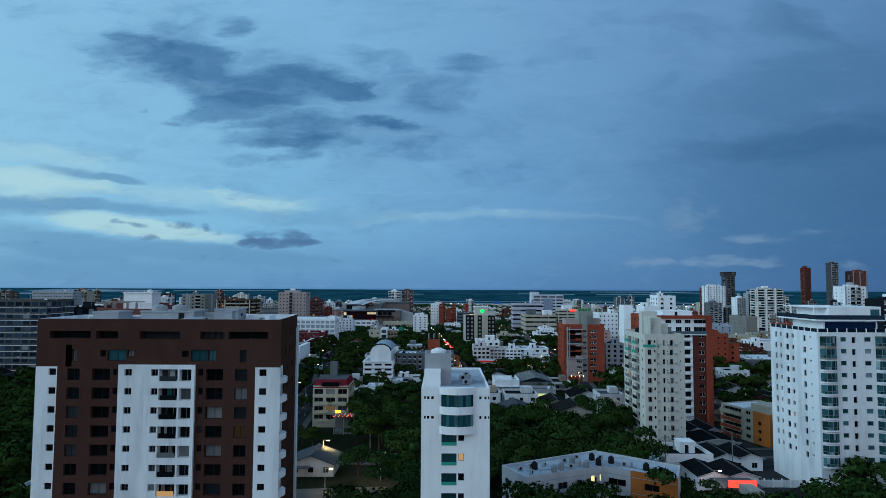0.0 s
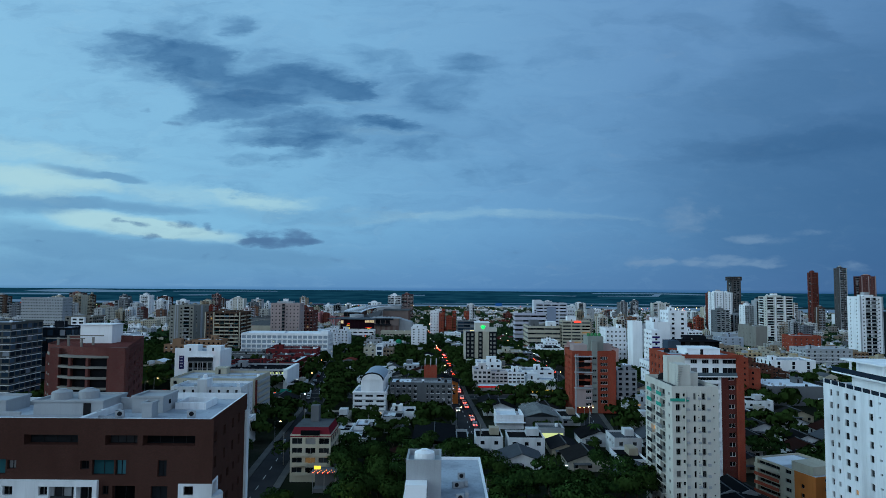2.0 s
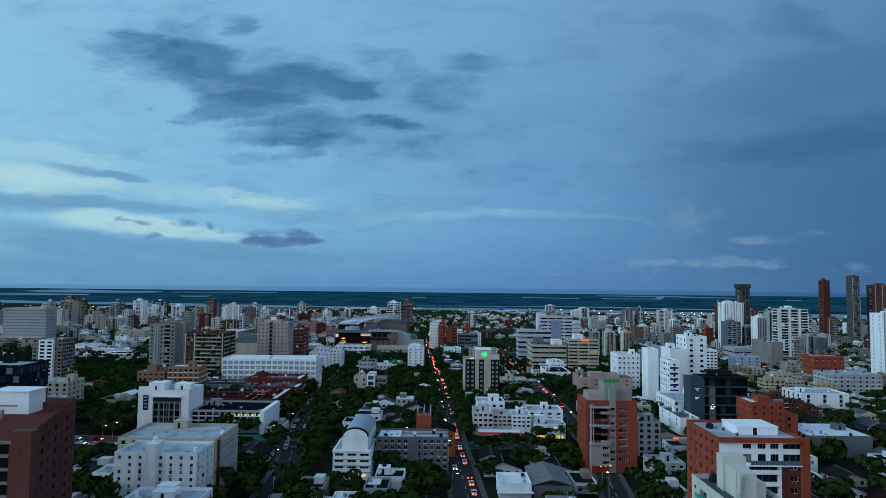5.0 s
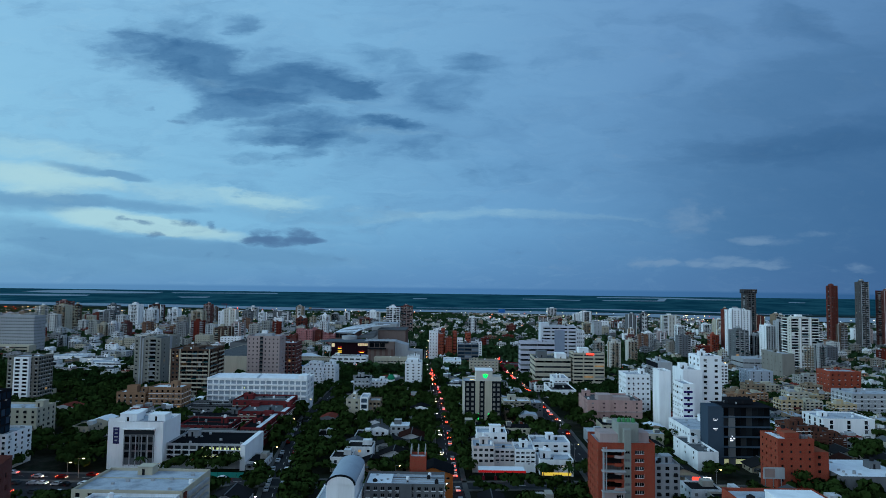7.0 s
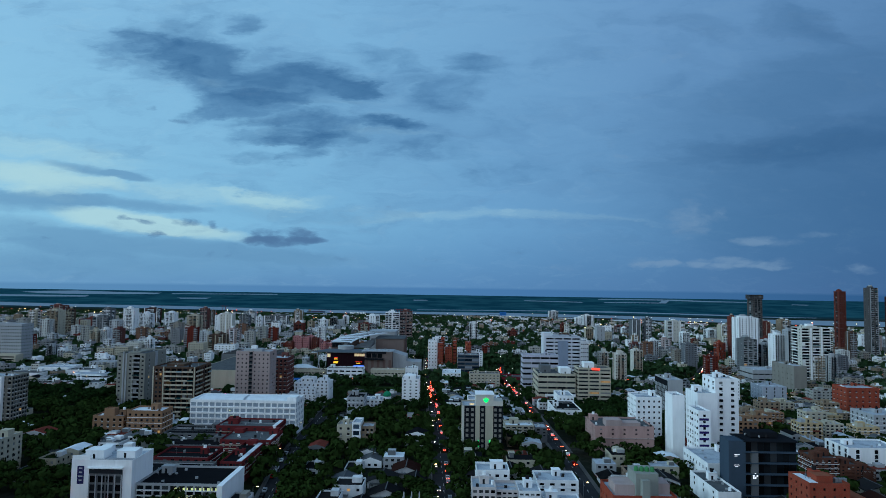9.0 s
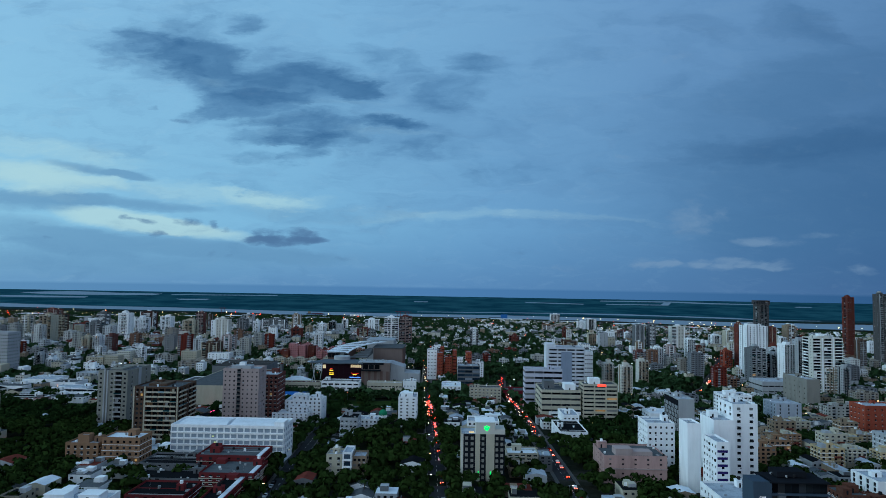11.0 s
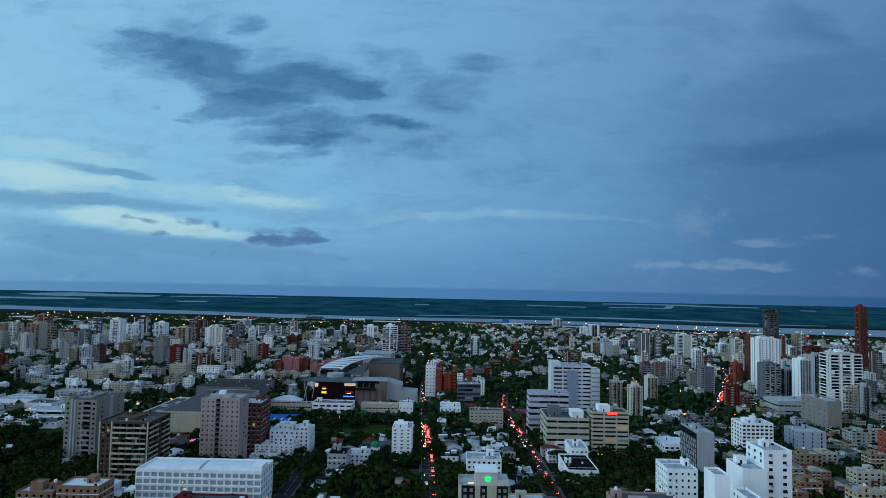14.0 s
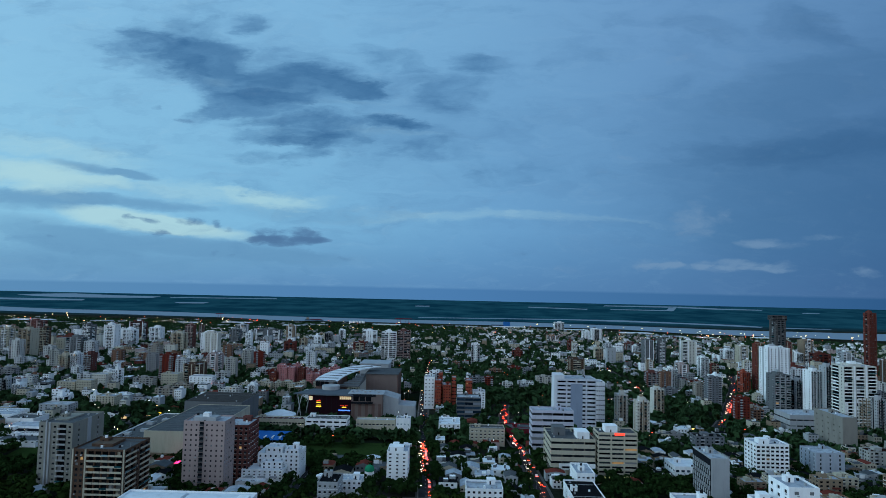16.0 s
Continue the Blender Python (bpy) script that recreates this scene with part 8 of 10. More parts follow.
dark_office()
o = thing("billboard", 131.6, 388.5, gz(132, 388), "tall dark billboard with pale lettering bars", "billboard")
part("panel", boxmesh(0, -0.4, 9, 4.6, 0, 25), TANK_BLACK, o)
for z, w in ((21.8, 3.0), (20.6, 3.4), (16.0, 2.6), (12.0, 2.8), (10.6, 2.2)):
    part("letter_bar", boxmesh(2.3 - w / 2, -0.46, z, 2.3 + w / 2, -0.403, z + (1.2 if z > 21 else 0.4)), WHITE_SIGN if z > 21 else LGREY, o)
part("emblem", boxmesh(1.3, -0.46, 13.4, 3.3, -0.403, 15.2), surface("dull_red_print", (0.25, 0.03, 0.02), 0.6), o)
part("frame", boxmesh(0.4, 0.003, 0, 4.2, 0.5, 24.5), METAL, o)
# clinics and offices beyond
o, W, D, H, s = ribbon("clinic_building", "cream clinic with horizontal window bands", 86.5, 119, 642, 678, 14.8, 5, CREAM, 0.36, roof_mat=ROOF_GREY)
part("white_band", boxmesh(6, -0.4, 5.6, W, -0.003, 10.4), WHITE, o)
part("window_band", boxmesh(8, -0.46, 7.0, W - 6, -0.403, 8.4), GLASS_FAR, o)
roof_house(o, 4, 14, H, 9, 12, 5.5, GREY)
roof_house(o, 20, 4, H, 9, 14, 4.6, WHITE)
o, W, D, H, s = ribbon("office_building", "white and grey office slab with window bands", 120.5, 149, 640, 657, 20.5, 9, CREAM, 0.42, roof_mat=ROOF_GREY)
part("red_sign", boxmesh(12, -0.2, H - 1.2, 19, -0.003, H + 0.6), RED_LAMP, o, "small red lit roof sign")
part("lit_ground", boxmesh(1, -0.2, 0.6, W - 1, -0.003, 2.6), LAMP_PANE, o, "lit ground floor")
roof_house(o, 6, 4, H, 9, 9, 4.5, WHITE)
block("school_building", "low white school with a dark flat roof", 86, 105, 553, 590, 1.5, 2, WHITE, n=(5, 8), win=(1.6, 1.0), roof_mat=ROOF_DARK)
block("school_building", "small white annexe with a pale roof", 96, 108, 596, 620, 4.0, 3, WHITE, n=(4, 6), win=(1.4, 1.0))
block("clinic", "low white glass-fronted clinic under the trees", 176, 196, 640, 662, -2.5, 2, WHITE, n=(5, 5), win=(2.6, 1.6), pane=BLUE_GLASS, roof_mat=ROOF_WHITE)
for a, b, c, d, t, m in ((-372, -338, 716, 734, -3.5, ROOF), (-362, -318, 696, 712, -4.0, ROOF_DARK), (-350, -316, 674, 692, -4.4, ROOF_GREY), (-384, -352, 668, 684, -4.6, ROOF_DARK), (-428, -396, 756, 782, -2.6, ROOF), (-392, -366, 744, 766, -3.2, ROOF_GREY), (-440, -404, 722, 744, -4.0, ROOF_GREY)):
    block("workshop", "low white workshop with a long sheet metal roof", a, b, c, d, t, 1, WHITE, n=(7, 4), win=(1.8, 1.0), roof_mat=m, rim=0.3)
for a, b, c, d, t, m in ((-466, -444, 930, 946, -1.5, CREAM), (-442, -424, 930, 944, 0.5, CREAM), (-446, -428, 968, 984, 2.5, BEIGE), (-402, -372, 804, 820, -3.0, LGREY), (-370, -350, 848, 864, -2.0, CREAM), (-330, -300, 990, 1006, -1.0, WHITE), (-372, -350, 1000, 1016, 0.0, CREAM)):
    block("apartment_building", "mid-rise plastered flats in a row with small windows", a, b, c, d, t, max(2, int((t + 17) / 3)), m, n=(6, 4), win=(1.5, 1.2))
bm = bmesh.new()
strip_mesh(bm, [(-298, 622), (-304, 650), (-314, 690), (-322, 712)], -16, 14, 0.15, 15)
tagged(new("lawn", mesh_of("lawn", bm, [GRASS])), "grassy slope beside the workshops", "lawn", "", "structure")
FOOT.append((-318, -290, 620, 672))
ribbon("hospital_building", "pale lilac hospital wing with window bands", 79, 113, 692, 708, 25.0, 7, surface("lilac_grey_plaster", (0.48, 0.48, 0.56), 0.8), 0.4)
o, W, D, H, s = ribbon("hospital_building", "tall pale grey hospital tower with window bands", 120, 160, 813, 840, 33.0, 12, surface("cool_grey_plaster", (0.52, 0.54, 0.60), 0.8), 0.4)
part("grey_panel", boxmesh(14, -0.5, 0, 26, -0.003, H - 4), surface("blue_grey_panel", (0.24, 0.29, 0.38), 0.7), o)
part("left_tower", boxmesh(-2, 2, 0, 8, 20, H + 4.5), surface("cool_white_plaster", (0.62, 0.64, 0.68), 0.8), o)
block("hospital_building", "white slab behind the hospital tower", 162, 176, 842, 862, 26, 9, WHITE, n=(6, 5))
o, W, D, H, s = block("office_tower", "office tower with a dark louvred side and a pale end wall", 176, 187.5, 578, 607, 20.5, 8, LGREY, n=(0, 0))
part("side_cladding", boxmesh(-0.2, 0.3, 3, -0.003, D - 0.3, H), DGREY, o)
for c in range(9):
    for k in range(8):
        part("louvre", boxmesh(-0.6, 0.8 + 3.1 * c + 0.8 * (k % 2), 3.6 + 3.15 * k, -0.203, 1.9 + 3.1 * c + 0.8 * (k % 2), 6.2 + 3.15 * k), LGREY, o)
o, W, D, H, s = block("hotel", "white hotel with stacked balconies", 246, 271, 663, 682, 9.5, 8, WHITE, n=(7, 4), win=(2.4, 1.5), sill=0.6)
roof_house(o, 4, 4, H, 8, 7, 3.2, WHITE)
block("office_building", "blue-grey plain office block with one dark window", 294, 316, 668, 690, 2.5, 6, surface("blue_grey_plaster", (0.36, 0.40, 0.46), 0.8), n=(3, 4), win=(1.2, 2.0))
block("parking_building", "long pale car park with open decks", 386, 430, 872, 905, -9.0, 3, LGREY, n=(6, 5), win=(6.5, 1.4))
block("apartment_building", "bare grey slab-like building", 388, 402, 784, 830, 7.0, 6, CONCRETE, n=(0, 5))
# red and white flats, glass office and cream building along the main street
for a, b, c, d, t, m in ((-18, -6, 905, 925, 18, WHITE), (-5.5, 1.5, 900, 918, 15, ORANGE_BRICK), (14, 19, 905, 920, 18, ORANGE_BRICK), (4, 13, 902, 918, 10, ORANGE_BRICK), (20, 27, 890, 905, 10, WHITE), (30, 37, 882, 898, 18.5, ORANGE_BRICK), (38, 52, 885, 900, 6, WHITE), (-2, 3, 925, 935, 20, ORANGE_BRICK)):
    block("apartment_building", "red and white apartment block by the main street", a, b, c, d, t, 8, m, n=(3, 4), win=(1.4, 1.2))
ribbon("office_building", "grey-blue glass office building", 19.5, 45, 836, 856, 8.0, 5, GREY, 0.6, pane=BLUE_GLASS)
block("apartment_building", "cream four-storey apartment building", 30, 60, 724, 740, 2.0, 4, CREAM, n=(8, 4), win=(1.6, 1.0), roof_mat=ROOF_GREY)
block("apartment_building", "long white low building by the street", 2, 22, 760, 790, -3.0, 3, WHITE, n=(5, 6), roof_mat=ROOF_WHITE)
o = block("market_hall", "low hall with a lit red front", 66, 110, 770, 792, -8.0, 1, MAROON, n=(0, 0), roof_mat=ROOF_GREY)[0]
part("lit_front", boxmesh(2, -0.2, 0.8, 40, -0.003, 2.4), LAMP_ROOM, o, "warm lit shop front")
# pink complex and low beige flats in the distance
random.seed(41)
for k in range(16):
    x, y = -235 + (k % 8) * 12 + random.uniform(-2, 2), 1030 + (k // 8) * 30 + random.uniform(-5, 5)
    h = random.uniform(18, 32)
    ob, W, D, H, s = block("apartment_building", "stepped pink apartment block", x, x + 9, y, y + 14, gz(x, y) + h, int(h / 3), (surface("rose_plaster", (0.42, 0.17, 0.17), 0.8) if k % 3 else BRICK), n=(3, 3), win=(1.3, 1.2))
for k in range(15):
    x = -262 + k * 10.5 + (k // 8) * 8
    y = 985 + (k % 3) * 9
    block("apartment_building", "low beige apartment block", x, x + 9.4, y, y + 12, gz(x, y) + random.uniform(11, 14), 4, CREAM, n=(3, 3), win=(1.6, 1.3))
# yellow-tan flats on the right
for k in range(26):
    x = 196 + (k % 9) * 22 + random.uniform(-5, 5) + (k // 9) * 10
    y = 520 + (k // 9) * 46 + random.uniform(-10, 10) + (k % 9) * 4
    if any(x < f[1] and x + 18 > f[0] and y < f[3] and y + 12 > f[2] for f in FOOT):
        continue
    h = random.uniform(9, 14)
    ob, W, D, H, s = block("apartment_building", "tan low-rise apartment block", x, x + random.uniform(12, 18), y, y + 11, gz(x, y) + h, 4, random.choice((CREAM, surface("ochre_plaster", (0.50, 0.38, 0.22), 0.8), TAN, PEACH, CREAM)), n=(4, 3), win=(1.8, 1.3))
    part("stair_room", boxmesh(W * 0.2, D * 0.4, H, W * 0.45, D * 0.8, H + random.uniform(1.8, 3.0)), random.choice((CREAM, TAN, LGREY)), ob)
    part("roof_wall", boxmesh(W * 0.6, D * 0.2, H, W * 0.64, D * 0.9, H + 1.6), CREAM, ob)
    for q in range(3):
        part("balcony", boxmesh(W * 0.55, -1.1, 3.4 + q * s, W * 0.85, -0.003, 4.4 + q * s), random.choice((CREAM, BRICK, TAN)), ob)


# ---- far towers ----
ACCENTS = {"white_paint": ("light_grey_plaster", "grey_plaster", "white_paint"), "cream_paint": ("white_paint", "tan_plaster"), "light_grey_plaster": ("white_paint", "dark_grey_cladding"),
           "grey_plaster": ("white_paint", "light_grey_plaster"), "beige_plaster": ("white_paint", "tan_plaster"), "red_brick": ("cream_paint", "red_brick"), "brown_brick": ("cream_paint", "light_grey_plaster"),
           "rose_brick": ("light_grey_plaster", "pink_plaster"), "tan_plaster": ("cream_paint", "white_paint"), "pink_plaster": ("white_paint", "rose_brick"), "orange_red_brick": ("cream_paint", "orange_red_brick")}
BAYS = ("PWBBWP", "BPWWPB", "WBPBW", "PBWPWBP", "BBPBB", "WPBPW", "BWPWWPWB", "PWWPWWP", "BPBPB")


def bay_front(wall, glaz, parapet, o, u, L, H, storeys, gf, step, code, r, out=0.9):
    """One facade in vertical bays: P solid pier with a fin, W windows, B recessed balconies behind parapets."""
    f = Facade(wall, glaz, o, u, L, H)
    share = {"P": 0.55, "W": 1.0, "B": 1.45}
    unit = L / sum(share[c] for c in code)
    a = 0.0

    def lump(a0, a1, z0, z1, d0, d1, m):
        p = [f.p(q, z, -d) for q in (a0, a1) for d in (d0, d1) for z in (z0, z1)]
        box(parapet, min(v.x for v in p), min(v.y for v in p), z0, max(v.x for v in p), max(v.y for v in p), z1, m)

    wh = r.choice((1.2, 1.45))
    for c in code:
        b = a + unit * share[c]
        if c == "P":
            f.rect(a, 0, b, H)
            lump(a + (b - a) * 0.25, b - (b - a) * 0.25, gf, H + r.choice((0.0, 1.2)), 0.003, 0.5, 1)
        elif c == "W":
            w = min(1.6, (b - a) * 0.55)
            f.strip(a, b, rows(storeys, step, 0.9, min(wh, step - 1.1), gf), 0.25, 0, None, None, 1, None, ((a + b - w) / 2, (a + b + w) / 2))
            for i in range(storeys):
                if r.random() < 0.3:
                    lump((a + b - w) / 2, (a + b) / 2, gf + i * step + 0.1, gf + i * step + 0.7, 0.003, 0.4, 2)
        else:
            f.strip(a, b, rows(storeys, step, 0.25, step - 0.55, gf), 1.3, 0, None, None, 1, None, (a + 0.25, b - 0.25))
            for i in range(storeys):
                z = gf + i * step
                lump(a + 0.1, b - 0.1, z, z + 0.22, 0.003, out, 1)
                lump(a + 0.1, b - 0.1, z + 0.223, z + 1.1, out - 0.12, out, 1 if (i * 7 + int(b)) % 6 else 3)
                if r.random() < 0.25:
                    lump(a + 0.4, (a + b) / 2, z + 0.25, z + step - 0.35, -1.2, -1.1, r.choice((1, 2)))
        a = b


def tower(x0, x1, y, top, mat, depth=None, storeys=None, label=None, code=None, accent=None, at_=True, flank=None, lift=None):
    """A distant tower in vertical bays; fronts on the sides that can be seen."""
    rnd = random.Random(int(x0 * 7 + y))
    w = x1 - x0
    d = depth or min(24.0, max(12.0, w * rnd.uniform(0.7, 1.0)))
    # the outer side wall shows too, so the front gives up its share of the width
    if at_:
        d = min(d, 0.45 * w * (y - 180) / max(60.0, abs(x0 if x0 > 0 else x1)))
        if x0 > 40:
            x0 += d * x0 / (y - 180)
        elif x1 < -40:
            x1 += d * x1 / (y - 180)
    g = min(gz(x0, y), gz(x1, y), gz(x0, y + d), gz(x1, y + d))
    W, H = x1 - x0, top - g
    FOOT.append((x0, x1, y, y + d))
    ob = thing("apartment_tower", x0, y, g, label or mat.name.replace("_", " ") + " apartment tower in the distance", "building")
    st = storeys or max(2, int(H / 3.05) - 1)
    gf = 3.6
    step = (H - gf) / st
    acc = SURFACES[accent or rnd.choice([a for a in ACCENTS.get(mat.name, ("white_paint",)) if a in SURFACES] or ["white_paint"])]
    wall, glaz, roof, para = bmesh.new(), bmesh.new(), bmesh.new(), bmesh.new()
    code = code or rnd.choice([c for c in BAYS if len(c) <= max(5, W / 2.6)])
    side = flank or rnd.choice(("WBW", "WW", "BW", "WPW"))
    hh = H + 0.9
    bay_front(wall, glaz, para, (0, 0, 0), (1, 0, 0), W, hh, st, gf, step, code, rnd)
    for f, o, u in (("r", (W, 0, 0), (0, 1, 0)), ("l", (0, d, 0), (0, -1, 0))):
        if (f == "l") == (x0 > 0):
            bay_front(wall, glaz, para, o, u, d, hh, st, gf, step, side if d > 7 else "W", rnd, 0.5)
        else:
            Facade(wall, glaz, o, u, d, hh).rect(0, 0, d, hh)
    Facade(wall, glaz, (W, d, 0), (-1, 0, 0), W, hh).rect(0, 0, W, hh)
    roof_top(wall, roof, W, d, H, 0.9)
    part("wall", wall, mat, ob)
    part("roof", roof, rnd.choice((ROOF, ROOF_GREY, ROOF_WHITE)), ob)
    part("glazing", glaz, GLASS_FAR, ob, kind="stuff")
    part("balcony_bay", para, [mat, acc, LGREY, TEAL], ob, kind="stuff")
    k = rnd.uniform(0.15, 0.4)
    bm = boxmesh(W * k, d * 0.3, H, W * (k + 0.4), d * 0.8, H + (lift or rnd.uniform(2.5, 4.5)))
    if lift is None:
        box(bm, W * (k + 0.1), d * 0.4, H + 2.4, W * (k + 0.3), d * 0.7, H + rnd.uniform(5.0, 6.5), 1)
    part("lift_room", bm, [mat, acc], ob)
    dress_roof(ob, W, d, H, rnd, mat)
    return ob


tower(-241, -220, 565, 35.5, surface("pale_olive_concrete", (0.26, 0.255, 0.225), 0.8), 34, 12, "grey-beige apartment tower with a pale vertical stripe", "WPPWBW", "light_grey_plaster", False, None, 0.9)
DIM_CONCRETE = surface("dim_concrete", (0.085, 0.08, 0.08), 0.85, 0.5)
tower(-193.5, -164, 522, 32.0, BROWN_BRICK, 27, 11, "brown brick apartment block with cream balcony fronts", "PWWPBBBBBP", "cream_paint", False, "BBWBB", 1.6)
tower(-847, -817, 1344, 25, CREAM)
tower(-779, -740, 1298, 29, CREAM)
tower(-780, -758, 1359, 28, BROWN_BRICK)
tower(-807, -754, 1451, 3, BRICK)
tower(-788, -756, 1507, 23, GREY)
tower(-720, -684, 1471, 26, WHITE)
tower(-723, -687, 1553, 11, WHITE)
tower(-788, -741, 1701, 17, UMBER)
tower(-712, -675, 1651, 9, WHITE)
tower(-571, -535, 1457, 14, CREAM)
tower(-611, -595, 1694, 13, BROWN_BRICK)
tower(-514, -476, 1471, 14, WHITE)
tower(-587, -573, 1586, 6, BROWN_BRICK)
tower(-589, -567, 1121, 6, CREAM)
tower(-572, -552, 1124, 8, WHITE)
tower(-546, -525, 1115, 10, ROSE_BRICK)
tower(-426, -410, 978, 7, WHITE)
tower(-356, -323, 1030, 9, BROWN_BRICK)
tower(-370, -344, 1148, 9, PINK)
tower(-385, -372, 863, -4, WHITE)
tower(-528, -509, 919, 2, LGREY)
tower(-504, -486, 906, -2, WHITE)
tower(-425, -401, 859, -6, WHITE)
tower(-537, -506, 1700, 4, GREY)
tower(-561, -523, 1806, 9, LGREY)
tower(-460, -442, 1591, 6, WHITE)
tower(-501, -429, 1790, -2, GREY)
tower(-388, -363, 1673, 18, TAN)
tower(-335, -308, 1463, -0, BRICK)
tower(-309, -285, 1601, 1, WHITE)
tower(-196, -165, 1496, 0, BRICK)
tower(-168, -151, 1477, -2, GREY)
tower(-214, -176, 1757, 4, WHITE)
tower(-94, -68, 1406, 33, ROSE_BRICK)
tower(-235, -222, 936, -1, WHITE)
tower(-335, -316, 1594, -4, TAN)
tower(-305, -284, 1729, -1, LGREY)
tower(-298, -279, 1883, -5, WHITE)
tower(52, 69, 1382, 12, WHITE)
tower(149, 173, 1559, -15, BRICK)
tower(290, 330, 1988, -16, PEACH)
tower(408, 448, 2556, -9, WHITE)
tower(310, 326, 1762, -10, BRICK)
tower(316, 331, 1736, -11, CREAM)
tower(224, 257, 1311, -4, BROWN_BRICK)
tower(431, 462, 2161, -13, WHITE)
tower(450, 489, 2126, -3, WHITE)
tower(328, 350, 1551, -7, CREAM)
tower(405, 428, 1776, -17, LGREY)
tower(423, 446, 1731, -13, WHITE)
tower(465, 508, 1796, -16, ROSE_BRICK)
tower(460, 477, 1714, -15, WHITE)
tower(421, 449, 1512, 16, GREY)
tower(454, 476, 1518, 19, GREY)
tower(365, 382, 1309, -4, TAN)
tower(321, 346, 1173, -7, ROSE_BRICK)
tower(350, 373, 1172, 0, WHITE)
tower(418, 443, 1304, -9, PINK)
tower(508, 557, 1530, 14, BEIGE)
tower(460, 482, 1312, 4, WHITE)
tower(493, 514, 1345, -12, BRICK)
tower(439, 465, 1216, -16, WHITE)
tower(463, 484, 1162, -2, ORANGE_BRICK)
tower(488, 504, 1165, 43, BRICK)
tower(561, 580, 1355, -6, CREAM)
tower(628, 661, 1601, -9, WHITE)
tower(649, 680, 1574, 4, CREAM)
tower(742, 776, 1571, 14, BRICK)
tower(792, 825, 1580, 18, TAN)
tower(825, 843, 1605, 16, WHITE)
tower(764, 791, 1555, -8, WHITE)
tower(741, 785, 1447, 1, BRICK)
tower(825, 863, 1494, -0, LGREY)
tower(448, 492, 1063, 46, WHITE)
tower(418, 449, 985, 19, GREY)
tower(452, 471, 990, 12, LGREY)
tower(453, 478, 965, 28, WHITE)
tower(468, 489, 956, 35, LGREY)
tower(493, 514, 970, 35, WHITE)
tower(521, 556, 984, 31, TAN)
tower(471, 493, 901, 6, BEIGE)
tower(486, 504, 891, 7, LGREY)
tower(710, 732, 1198, 17, BROWN_BRICK)
tower(580, 614, 1239, -0, BRICK)
tower(431, 447, 1050, -18, CREAM)
tower(-14, 2, 952, 17, WHITE)
tower(250, 267, 925, 7, BEIGE)
tower(190, 206, 789, 17, BEIGE)
tower(188, 203, 851, 12, BEIGE)
tower(639, 672, 1405, 70, DIM_CONCRETE, 26, 26, "tall unfinished dark tower with a crane platform", "WBPBW", "grey_plaster")
o, W, D, H, s = block("tower_crown", "grey scaffolded top floors of the unfinished tower", 646, 674, 1404, 1424, 79, 3, DIM_CONCRETE, n=(6, 4), dress=False, win=(4, 2.0), base=70.9, category="building", ground_floor=0.3)
tower(806, 832, 1380, 89, BRICK, 24, 36, "very tall slim red brick tower", "PWPWPWP", "red_brick")
tower(818, 848, 1307, 97, DIM_CONCRETE, 20, 36, "very tall dark grey tower with open top floors", "PBWBP", "light_grey_plaster")
tower(841, 858, 1330, 84, TAN, 14, 30, "tall tan tower on the skyline")
tower(862, 912, 1312, 80, ROSE_BRICK, 24, 30, "tall dark red tower on the skyline")
tower(435, 478, 688, 46, WHITE, 20, 17, "white apartment tower with a grid of balconies")
tower(361, 415, 535, 35, DGREY, 24, 11, "dark glass office tower")
tower(450, 502, 902, 42, BEIGE, 24, 19, "tan apartment tower with a pale frame")
tower(-124, -94, 1391, 30.5, WHITE, 20, 14, "white slab tower on the skyline")
tower(-560, -536, 1500, 28, ROSE_BRICK, 18)
tower(-470, -436, 1380, 22, BEIGE, 18)
tower(-660, -622, 1250, 20, GREY, 18)
tower(-930, -885, 1280, 26, BROWN_BRICK, 20)
tower(-1010, -960, 1350, 30, LGREY, 22)
tower(-1120, -1060, 1420, 28, CREAM, 22)
tower(-905, -860, 1500, 30, ROSE_BRICK, 22)


